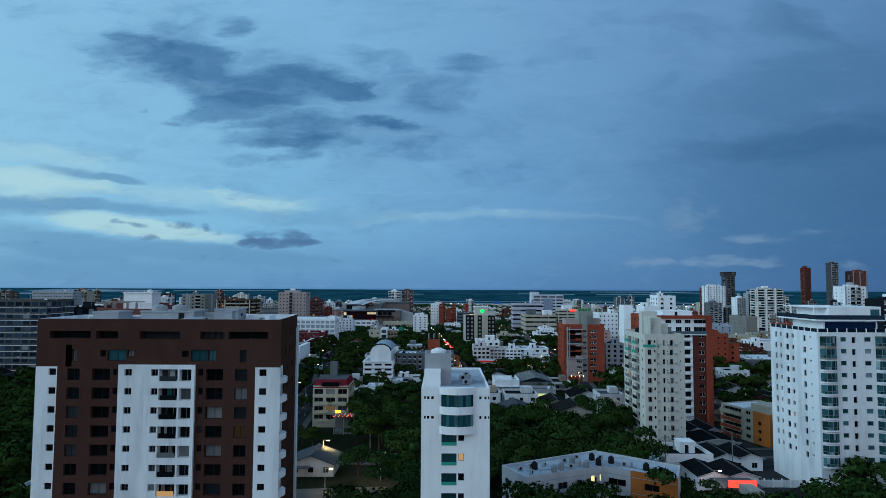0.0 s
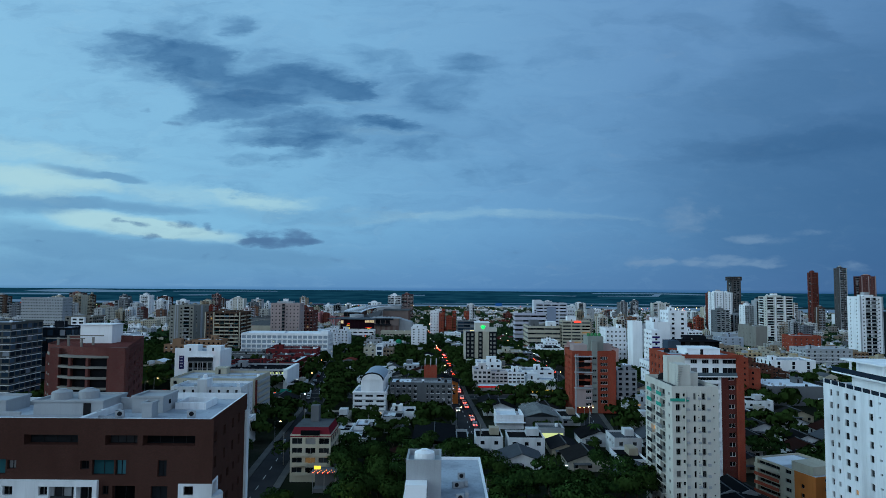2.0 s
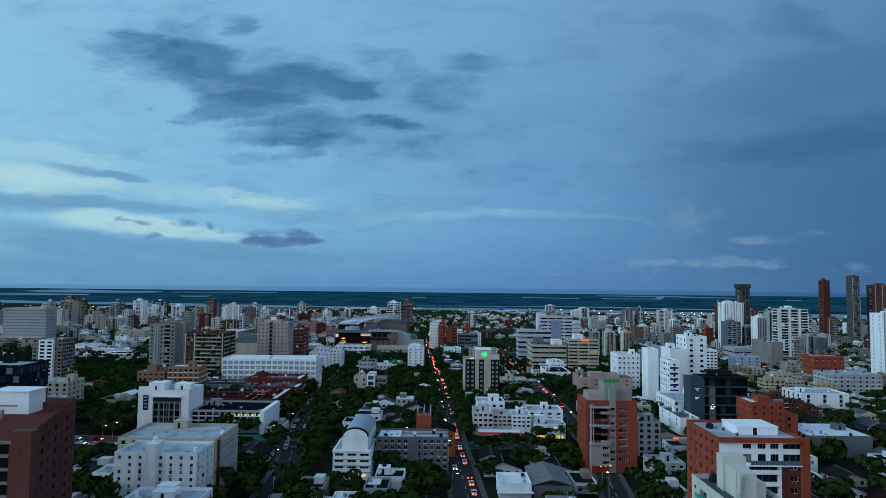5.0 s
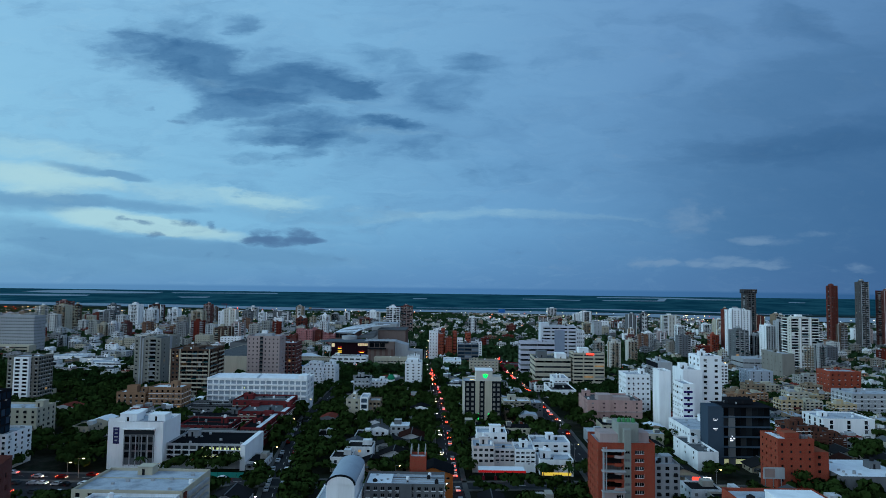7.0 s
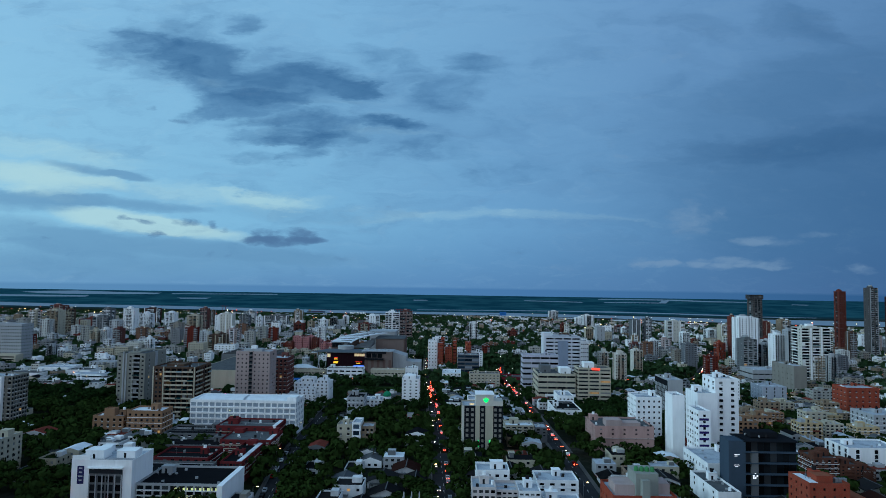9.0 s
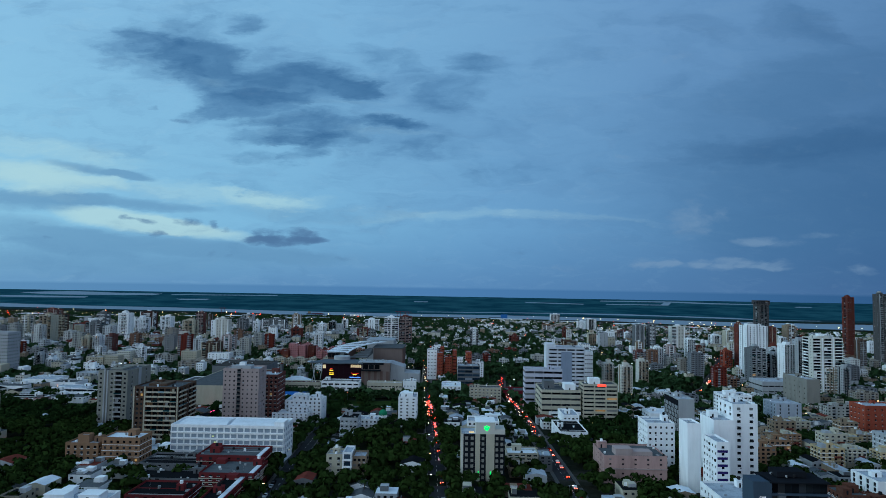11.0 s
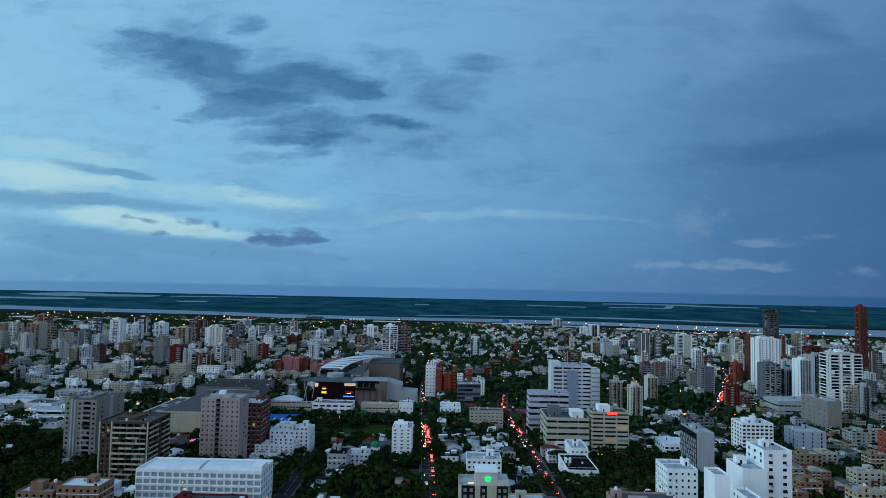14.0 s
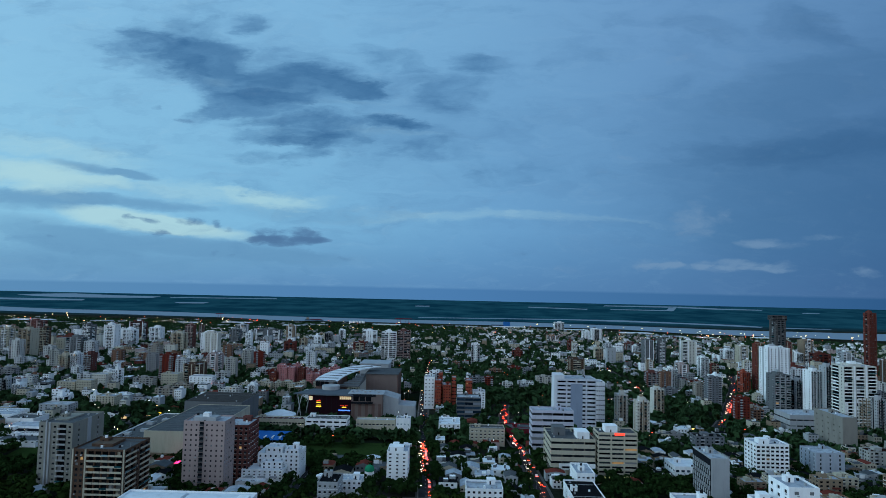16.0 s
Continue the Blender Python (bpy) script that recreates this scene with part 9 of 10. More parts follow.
# ---- generic city: shared meshes, one object per building ----
def city_variant(w, d, st, step=3.0, gf=3.4, n=None, win=(1.5, 1.3), gable=False, balcony=None):
    """One mesh: walls with recessed windows, panes, and a flat or pitched roof."""
    wall, glaz, roof = bmesh.new(), bmesh.new(), bmesh.new()
    H = gf + st * step
    n = n or (max(2, round(w / 4)), max(2, round(d / 4)))
    for o, u, L, k in (((0, 0, 0), (1, 0, 0), w, n[0]), ((w, 0, 0), (0, 1, 0), d, n[1]), ((w, d, 0), (-1, 0, 0), w, 0), ((0, d, 0), (0, -1, 0), d, n[1])):
        f = Facade(wall, glaz, o, u, L, H + (0 if gable else 0.7))
        if not k:
            f.rect(0, 0, L, f.H)
            continue
        for i, (a, b, p, q) in enumerate(spread(L, k, win[0])):
            if st > 2 and i % 3 == st % 3:
                f.strip(a, b, rows(st, step, 0.25, step - 0.55, gf), 1.1, 0, None, None, 1, None, (a + 0.4, b - 0.4))
                for v in range(st):
                    z0 = gf + v * step
                    c = [f.p(t, z0, -e) for t in (a + 0.3, b - 0.3) for e in (0.003, 0.7)]
                    box(roof if balcony is None else balcony, min(t.x for t in c), min(t.y for t in c), z0 - 0.05, max(t.x for t in c), max(t.y for t in c), z0 + 0.95)
                continue
            f.strip(a, b, rows(st, step, 0.9, win[1], gf) if st else [(1.0, 2.3)], 0.2, 0, None, None, 1, None, (p, q))
    if gable:
        saddle(roof, -0.6, w + 0.6, -0.6, d + 0.6, H, w * 0.2)
        for y in (0, d):
            wall.faces.new([wall.verts.new(p) for p in ((0, y, H), (w, y, H), (w / 2, y, H + w * 0.19))])
    else:
        roof_top(wall, roof, w, d, H, 0.7)
    return wall, glaz, roof, H


def joined(name, sets, mats):
    """Several bmeshes as one mesh with one material each."""
    vs, fs, ms = [], [], []
    for i, bm in enumerate(sets):
        bm.verts.index_update()
        base = len(vs)
        vs += [tuple(v.co) for v in bm.verts]
        for f in bm.faces:
            fs.append([base + v.index for v in f.verts])
            ms.append(i)
        bm.free()
    me = bpy.data.meshes.new(name)
    me.from_pydata(vs, [], fs)
    for m in mats:
        me.materials.append(m)
    me.polygons.foreach_set("material_index", ms)
    return me


rnd = random.Random(12)
BLOCKS = []
for w, d, st in ((14, 12, 3), (18, 12, 4), (12, 12, 5), (20, 14, 6), (16, 14, 8), (22, 13, 3), (15, 12, 10), (18, 16, 12), (26, 14, 4), (13, 11, 2)):
    rails = bmesh.new()
    wall, glaz, roof, H = city_variant(w, d, st, 2.95, 3.2, win=(rnd.choice((1.5, 2.2)), 1.3), balcony=rails)
    for q in range(5):
        cx, cy, e = rnd.uniform(1, w - 1), rnd.uniform(1, d - 1), rnd.uniform(0.4, 0.9)
        box(rails, cx - e, cy - e * 0.6, H, cx + e, cy + e * 0.6, H + rnd.uniform(0.7, 1.6))
    box(wall, w * 0.3, d * 0.4, H, w * 0.55, d * 0.8, H + 2.6)
    box(wall, w * 0.7, d * 0.2, H, w * 0.78, d * 0.35, H + 1.5)
    BLOCKS.append((w, d, st, joined("city_block", (wall, glaz, roof, rails), (FAR_WALL, GLASS_FAR, HOUSE_ROOF, LGREY))))


def free(x0, x1, y0, y1, gap=1.0):
    for a, b, c, d in FOOT:
        if x0 - gap < b and x1 + gap > a and y0 - gap < d and y1 + gap > c:
            return False
    for line, w in ROADS:
        for (xa, ya), (xb, yb) in zip(line, line[1:]):
            if max(ya, yb) < y0 - 20 or min(ya, yb) > y1 + 20:
                continue
            cx, cy = (x0 + x1) / 2, (y0 + y1) / 2
            l2 = (xb - xa) ** 2 + (yb - ya) ** 2
            t = min(1, max(0, ((cx - xa) * (xb - xa) + (cy - ya) * (yb - ya)) / l2))
            dx, dy = abs(cx - xa - t * (xb - xa)), abs(cy - ya - t * (yb - ya))
            if dx < w / 2 + 1.5 + (x1 - x0) / 2 and dy < w / 2 + 1.5 + (y1 - y0) / 2 and math.hypot(dx, dy) < w / 2 + 1.5 + max(x1 - x0, y1 - y0) / 2:
                return False
    return True


# houses near the path, built once and copied
HOUSES = []
for k, (w, d, st, gable) in enumerate(((9, 12, 0, True), (11, 10, 0, True), (8, 14, 0, False), (12, 11, 1, False), (10, 9, 0, True), (13, 12, 0, True), (9, 11, 1, False), (14, 9, 0, True))):
    wall, glaz, roof, H = city_variant(w, d, st, 2.8, 3.0, win=(1.3, 1.2), gable=gable)
    ob = thing("house", 0, -2000, 0, ("low plastered house with a dark pitched roof", "white plastered house with a sheet metal roof", "flat-roofed plastered house with a parapet", "pale flat-roofed house with roof clutter", "single-storey house with a pitched roof", "wide single-storey house with a sheet roof", "two-storey plastered house with a flat roof", "long house with a pitched roof")[k], "house", "houses")
    part("wall", wall, HOUSE_WALL, ob)
    part("glazing", glaz, GLASS_FAR, ob, kind="stuff")
    top = part("roof", roof, HOUSE_ROOF, ob)
    if gable:
        part("ridge", boxmesh(w / 2 - 0.2, -0.65, H + w * 0.2 - 0.05, w / 2 + 0.2, d + 0.65, H + w * 0.2 + 0.12), ROOF_GREY, top)
    else:
        part("roof_room", boxmesh(w * 0.55, d * 0.5, H, w * 0.9, d * 0.85, H + 2.2), HOUSE_WALL, ob)
    porch = bmesh.new()
    box(porch, w * 0.1, -2.2, 2.5, w * 0.5, -0.003, 2.65)
    box(porch, w * 0.1, -2.2, 0, w * 0.1 + 0.2, -2.0, 2.5)
    part("porch", porch, ROOF_GREY, ob)
    HOUSES.append((w, d, ob))


def house_share(x, y):
    """How much of a plot's chance goes to a house, the rest to trees."""
    if 8 < x < 50 and 132 < y < 205:
        return 0.10
    if -28 < x < 12 and y < 285:
        return 0.06
    if 12 < x < 60 and 205 <= y < 275:
        return 0.7
    if 12 < x < 60 and y < 330:
        return 0.7
    if -48 < x < 10 and 110 < y < 196:
        return 0.04
    if x < -200 and 380 < y < 650:
        return 0.10
    if -46 < x < -2 and 322 < y < 425:
        return 0.9
    if -56 < x <= -46 and y < 470:
        return 0.0
    if 14 < x < 66 and 372 < y < 445:
        return 0.6
    if -60 < x < 0 and 440 < y < 600:
        return 0.25
    if x < -95 and y < 400:
        return 0.22
    if 84 < x < 190 and 490 < y < 640:
        return 0.05
    if x > 60:
        return 0.6
    return 0.5


FAR_HOUSES = []
rnd = random.Random(5)
y = 118.0
while y < 720:
    x = -0.82 * y - 20
    while x < 0.82 * y + 20:
        w, d, proto = rnd.choice(HOUSES)
        px, py = x + rnd.uniform(-1.5, 1.5), y + rnd.uniform(-1.5, 1.5)
        if rnd.random() < house_share(px, py) and free(px, px + w, py, py + d, 0.8):
            FOOT.append((px, px + w, py, py + d))
            m = pose(px, py, min(gz(px, py), gz(px + w, py + d), gz(px + w, py)) - 0.05)
            if py < 400:
                copy_thing(proto, m)
            else:
                FAR_HOUSES.append((px, py, w, d, rnd.choice((3.4, 6.2, 6.4))))
            x += w + rnd.uniform(1.0, 4.0)
        else:
            x += 7.0
    y += 15.5 if y < 450 else 18.0
for w, d, proto in HOUSES:
    for c in list(proto.children_recursive):
        bpy.data.objects.remove(c)
    bpy.data.objects.remove(proto)

# far city
rnd = random.Random(8)
y = 700.0
shown = 0
while y < 2750:
    x = -0.80 * y - 40
    while x < 0.80 * y + 40:
        px, py = x + rnd.uniform(-6, 6), y + rnd.uniform(-8, 8)
        limit = 2790 - 0.40 * px if px > 0 else 2790 - 0.09 * px
        if py > limit - 60 or (-60 < px < 330 and 880 < py < 1010):
            x += 40
            continue
        if px < 60 and py > 2060:
            if rnd.random() < 0.3:
                w, d = rnd.uniform(12, 46), rnd.uniform(10, 22)
                FAR_HOUSES.append((px, py, w, d, rnd.choice((3.6, 4.5, 6.0, 8.5))))
            x += rnd.uniform(24, 60)
            continue
        tall = 0.07
        if px < -230 and 1000 < py < 1800:
            tall = 0.17
        if px > 330 and 850 < py < 1700:
            tall = 0.16
        if py > 2000:
            tall = 0.03
        if rnd.random() < tall:
            pool = [b for b in BLOCKS if b[2] >= 4] if (rnd.random() < 0.5 and tall > 0.12) else [b for b in BLOCKS if b[2] <= 5]
            w, d, st, me = rnd.choice(pool)
            if free(px, px + w, py, py + d, 2.0) and shown >= 185:
                FOOT.append((px, px + w, py, py + d))
                FAR_HOUSES.append((px, py, w, d, 3.2 + 2.95 * st))
            elif free(px, px + w, py, py + d, 2.0):
                shown += 1
                FOOT.append((px, px + w, py, py + d))
                ob = new("apartment_building", me)
                ob.matrix_basis = pose(px, py, min(gz(px, py), gz(px + w, py)) - 0.1)
                tagged(ob, "distant plastered apartment block of %d storeys" % (st + 1), "building", "distant blocks")
            x += w + rnd.uniform(2, 12)
        else:
            wooded = 10 < px < 300 and 940 < py < 1340
            for q in range(0 if wooded and rnd.random() < 0.7 else rnd.choice((0, 0, 1, 1, 1) if px < 60 and py < 1400 else (0, 1, 1, 1, 2))):
                hx, hy = px + rnd.uniform(-9, 9), py + rnd.uniform(-9, 9)
                w, d, h = rnd.uniform(7, 13), rnd.uniform(8, 14), rnd.choice((3.4, 6.4, 9.5, 12.5, 12.5, 15.5) if px < -150 and 850 < py < 1600 else (3.2, 3.4, 3.4, 6.2, 6.5, 6.5, 9.5, 12.5))
                if free(hx, hx + w, hy, hy + d, 0.5):
                    FAR_HOUSES.append((hx, hy, w, d, h))
            x += rnd.uniform(15, 24)
    y += 26 if y < 1300 else 34


def far_houses():
    """Low roofs beyond counting: walls, a shallow pitched or flat roof and window openings each."""
    vs, fs, ms = [], [], []
    r = random.Random(77)
    for x, y, w, d, h in FAR_HOUSES:
        z = min(gz(x, y), gz(x + w, y)) - 0.2
        b = len(vs)
        rise = r.choice((0, 0, 1.2, 1.8)) if h < 8 else 0
        vs += [(x, y, z), (x + w, y, z), (x + w, y + d, z), (x, y + d, z), (x, y, z + h), (x + w, y, z + h), (x + w, y + d, z + h), (x, y + d, z + h), (x + w / 2, y, z + h + rise), (x + w / 2, y + d, z + h + rise)]
        tone = random.Random(int(x // 150) * 31 + int(y // 170) * 17).random()
        wm = r.choice((0, 0, 2, 2, 1, 9, 0) if tone < 0.35 else ((1, 1, 3, 2, 0, 13) if tone < 0.62 else ((11, 12, 12, 1, 0, 3) if tone < 0.76 else (2, 2, 9, 0, 3, 1))))
        rm = r.choice((4, 4, 6, 6, 5, 7, 5, 10, 4, 5) if tone < 0.62 else (7, 7, 4, 5, 6, 7, 10))
        for f in ((0, 1, 5, 8, 4), (1, 2, 6, 5), (3, 0, 4, 7)):
            fs.append([b + i for i in f])
            ms.append(wm)
        for f in ((4, 8, 9, 7), (8, 5, 6, 9)):
            fs.append([b + i for i in f])
            ms.append(rm)
        if rise == 0:
            for k in range(r.choice((1, 2, 2, 3))):
                b = len(vs)
                cx, cy, e, hh = x + w * r.uniform(0.15, 0.8), y + d * r.uniform(0.2, 0.8), r.uniform(0.6, 2.2), r.uniform(1.0, 2.8)
                for zz in (z + h, z + h + hh):
                    vs += [(cx - e, cy - e, zz), (cx + e, cy - e, zz), (cx + e, cy + e, zz), (cx - e, cy + e, zz)]
                for f in ((0, 1, 5, 4), (1, 2, 6, 5), (3, 0, 4, 7), (4, 5, 6, 7)):
                    fs.append([b + i for i in f])
                    ms.append(r.choice((0, 2, 2, 9)) if f[0] == 0 else wm)
        cols = max(3, int(w / 4))
        if r.random() < 0.25:
            cols = 2
        for k in range(int(h / 3) * cols):
            b = len(vs)
            a = x + w * (0.1 + 0.86 / cols * (k % cols))
            zz = z + 1.0 + 3.0 * (k // cols)
            vs += [(a, y - 0.05, zz), (a + 1.4, y - 0.05, zz), (a + 1.4, y - 0.05, zz + 1.2), (a, y - 0.05, zz + 1.2)]
            fs.append([b, b + 1, b + 2, b + 3])
            ms.append(8)
    me = bpy.data.meshes.new("far_houses")
    me.from_pydata(vs, [], fs)
    for m in (WHITE, CREAM, LGREY, TAN, ROOF_GREY, ROOF_DARK, ROOF, TILE_RED, GLASS_FAR, GREY, ROOF_WHITE, BRICK, PINK, BEIGE):
        me.materials.append(m)
    me.polygons.foreach_set("material_index", ms)
    tagged(new("far_houses", me), "low pale and dark roofs of the distant city", "houses", "", "stuff")


far_houses()


# ---- trees ----
def crown_mesh(name, seed, r, h, leaves, leaf, mat, lobes=7):
    """A crown of leaf clumps set over uneven lobes, with gaps between them."""
    g = np.random.default_rng(seed)
    cs = g.normal(0, 1, (lobes, 3)) * np.array([0.52, 0.52, 0.30])
    rs = g.uniform(0.38, 0.62, lobes)
    which = g.integers(0, lobes, leaves)
    d = g.normal(0, 1, (leaves, 3))
    d[:, 2] = np.where(d[:, 2] < -0.3, -d[:, 2] * 0.5, d[:, 2])
    d /= np.linalg.norm(d, axis=1)[:, None]
    p = cs[which] + d * (rs[which] * g.uniform(0.72, 1.08, leaves))[:, None]
    p = p * np.array([r, r, h * 0.5])
    p[:, 2] += h * 0.5
    n = d + g.normal(0, 0.3, (leaves, 3))
    n /= np.linalg.norm(n, axis=1)[:, None]
    t = np.cross(n, g.normal(0, 1, (leaves, 3)))
    t /= np.linalg.norm(t, axis=1)[:, None]
    b = np.cross(n, t)
    s = leaf * g.uniform(0.6, 1.35, leaves)[:, None]
    bend = n * s * 0.25
    quads = np.stack([p - t * s - bend, p - b * s * 0.7, p + t * s - bend, p + b * s * 0.7], 1)
    vs = quads.reshape(-1, 3)
    me = bpy.data.meshes.new(name)
    me.from_pydata(vs.tolist(), [], np.arange(leaves * 4).reshape(-1, 4).tolist())
    me.materials.append(mat)
    soft = np.repeat(d * 0.8 + n * 0.25 + np.array([0, 0, 0.15]), 4, 0)
    soft /= np.linalg.norm(soft, axis=1)[:, None]
    me.normals_split_custom_set_from_vertices(soft.tolist())
    return me, vs, soft


def trunk_mesh(seed, h, r):
    bm = bmesh.new()
    g = random.Random(seed)
    tube(bm, 0, 0, 0, h, r, r * 0.6, 7)
    for k in range(4):
        a = g.uniform(0, 6.28)
        l = g.uniform(1.6, 2.8)
        lo = [(0.12 * math.cos(q), 0.12 * math.sin(q), h * 0.8) for q in (0, 2.1, 4.2)]
        hi = [(l * math.cos(a) + 0.05 * math.cos(q), l * math.sin(a) + 0.05 * math.sin(q), h + 1.8) for q in (0, 2.1, 4.2)]
        for i in range(3):
            quad(bm, (lo[i], lo[(i + 1) % 3], hi[(i + 1) % 3], hi[i]))
    return mesh_of("trunk", bm, [BARK])


CROWNS = [crown_mesh("crown", 100 + k, 4.6 + 0.5 * (k % 4), 6.0 + 0.6 * (k % 3), 800 if k < 8 else 2300, 0.52 if k < 8 else 0.30, LEAF, 7 + k % 4)[0] for k in range(16)]
TRUNKS = [trunk_mesh(k, 3.4 + 0.3 * k, 0.28) for k in range(4)]


def tree(x, y, size, k):
    ob = thing("tree", x, y, gz(x, y), "broad dark green street tree with a leafy crown", "tree", "trees")
    ob.matrix_basis = pose(x, y, gz(x, y), 0, 0, (k * 77) % 360) @ Matrix.Scale(size, 4)
    for name, me, z in (("trunk", TRUNKS[k % 4], 0), ("crown", CROWNS[k % 8 + (8 if y < 215 and abs(x) < 70 else 0)], 2.6)):
        c = new(name, me)
        c.parent = ob
        c.location.z = z
    return ob


# clearings under the park lamps
for x, y, w, d in ((-30.3, 158, 7, 9), (-14.5, 147, 6, 9), (-25.2, 134, 11, 10), (34.7, 196, 6, 8), (58.6, 134, 5, 6)):
    FOOT.append((x - w / 2, x + w / 2, y - d * 0.7, y + d * 0.3))
for x0, x1, y0, y1 in ((-31, -16, 112, 130), (-33, -27.5, 138, 153), (-17.5, -11.5, 126, 143)):
    FOOT.append((x0, x1, y0, y1))
bm = bmesh.new()
strip_mesh(bm, [(-32, 133), (-12, 135)], -7, 7, 0.12, 20)
tagged(new("pavement", mesh_of("pavement", bm, [PAVING])), "small paved square under the trees", "pavement", "", "structure")
rnd = random.Random(21)
FAR_TREES = []
y, count = 96.0, 0
while y < 2700:
    near = y < 231
    step = 7.5 if y < 231 else (7.8 if y < 700 else (9.5 if y < 1300 else 13.5))
    x = -0.80 * y - 20
    while x < 0.80 * y + 20:
        px, py = x + rnd.uniform(-3, 3), y + rnd.uniform(-3, 3)
        limit = 2790 - 0.40 * px if px > 0 else 2790 - 0.09 * px
        skip = 0.12 if house_share(px, py) < 0.3 else 0.3
        if near and px > 50:
            skip = 0.5
        if rnd.random() > skip and py < limit and free(px - 1.4, px + 1.4, py - 1.4, py + 1.4, 0.4):
            size = rnd.uniform(0.75, 1.3) * (1.15 if 8 < px < 50 and py < 180 else 1.0)
            if -52 < px < -24 and 155 < py < 184:
                size *= 0.6
            if 12 < px < 66 and 186 < py < 285:
                size *= 0.62
                if rnd.random() < 0.4:
                    x += step
                    continue
            if near:
                tree(px, py, size, count)
                count += 1
            else:
                FAR_TREES.append((px, py, size))
        x += step * rnd.uniform(0.8, 1.25)
    y += step
# avenue trees stand close along the streets
for line, w in (ROADS[0], ROADS[2]):
    for (xa, ya), (xb, yb) in zip(line, line[1:]):
        l = math.hypot(xb - xa, yb - ya)
        for i in range(int(l / 8.5)):
            t = (i + rnd.uniform(0.1, 0.9)) * 8.5 / l
            for s in (-1, 1):
                if rnd.random() < 0.72 and ya + (yb - ya) * t > 300:
                    px, py = xa + (xb - xa) * t + s * (w / 2 + 3.2), ya + (yb - ya) * t
                    if not any(a - 0.5 < px < b + 0.5 and c - 0.5 < py < d + 0.5 for a, b, c, d in FOOT):
                        FAR_TREES.append((px, py, rnd.uniform(0.8, 1.15)))


for px, py, n, wx, wy in ((-100, 742, 26, 70, 3), (-85, 715, 16, 22, 14), (-145, 742, 10, 18, 3), (-50, 735, 12, 20, 6), (-60, 806, 22, 60, 4), (-118, 690, 12, 10, 26), (-45, 640, 24, 26, 12), (-85, 640, 20, 20, 10), (150, 720, 26, 22, 24), (215, 625, 26, 26, 18), (112, 425, 12, 8, 16), (205, 640, 20, 14, 26)):
    for k in range(n):
        x, y = px + rnd.uniform(-wx, wx), py + rnd.uniform(-wy, wy)
        if not any(a - 1 < x < b + 1 and c - 1 < y < d + 1 for a, b, c, d in FOOT if b - a < 70):
            FAR_TREES.append((x, y, rnd.uniform(0.85, 1.25)))


def far_woods():
    """Woods and gardens past counting, as leaf clumps on short trunks."""
    fine_ = [crown_mesh("clump", 350 + k, 4.8, 6.2, 330, 0.80, LEAF_FAR, 7) for k in range(6)]
    kinds = [crown_mesh("clump", 300 + k, 4.8, 6.2, 120, 1.32, LEAF_FAR, 6) for k in range(6)]
    coarse = [crown_mesh("clump", 400 + k, 4.8, 6.2, 12, 3.6, LEAF_FAR, 5) for k in range(5)]
    near_by = lambda t: t[1] < 385 and abs(t[0]) < 0.5 * t[1]
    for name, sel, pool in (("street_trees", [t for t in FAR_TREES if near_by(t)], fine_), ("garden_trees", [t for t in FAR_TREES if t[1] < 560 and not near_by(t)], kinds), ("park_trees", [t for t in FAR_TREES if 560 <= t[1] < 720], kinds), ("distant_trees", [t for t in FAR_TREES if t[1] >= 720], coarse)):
        g = np.random.default_rng(9)
        out, turned = [], []
        for i, (x, y, s) in enumerate(sel):
            v = pool[i % len(pool)][1]
            a = g.uniform(0, 6.28)
            c, sn = math.cos(a), math.sin(a)
            w = np.stack([v[:, 0] * c - v[:, 1] * sn, v[:, 0] * sn + v[:, 1] * c, v[:, 2]], 1) * s
            out.append(w + np.array([x, y, gz(x, y) + 1.6 * s]))
            q = pool[i % len(pool)][2]
            turned.append(np.stack([q[:, 0] * c - q[:, 1] * sn, q[:, 0] * sn + q[:, 1] * c, q[:, 2]], 1))
        vs = np.concatenate(out)
        n = len(vs)
        me = bpy.data.meshes.new(name)
        me.vertices.add(n)
        me.vertices.foreach_set("co", vs.astype(np.float32).ravel())
        me.loops.add(n)
        me.loops.foreach_set("vertex_index", np.arange(n, dtype=np.int32))
        me.polygons.add(n // 4)
        me.polygons.foreach_set("loop_start", np.arange(0, n, 4, dtype=np.int32))
        me.update(calc_edges=True)
        if name != "park_trees":
            me.normals_split_custom_set_from_vertices(np.concatenate(turned).tolist())
        me.materials.append(LEAF_HAZED if name == "distant_trees" else LEAF_FAR)
        tagged(new(name, me), "dense dark green trees between the houses", "trees", "", "stuff")


far_woods()


PALMS = ((-121, 337.5, 8.5), (118, 555, 9.0), (112, 548, 8.0), (90, 505, 8.5), (47, 343, 7.0), (56, 337, 7.5), (56, 246, 6.5), (-30, 420, 9.0))


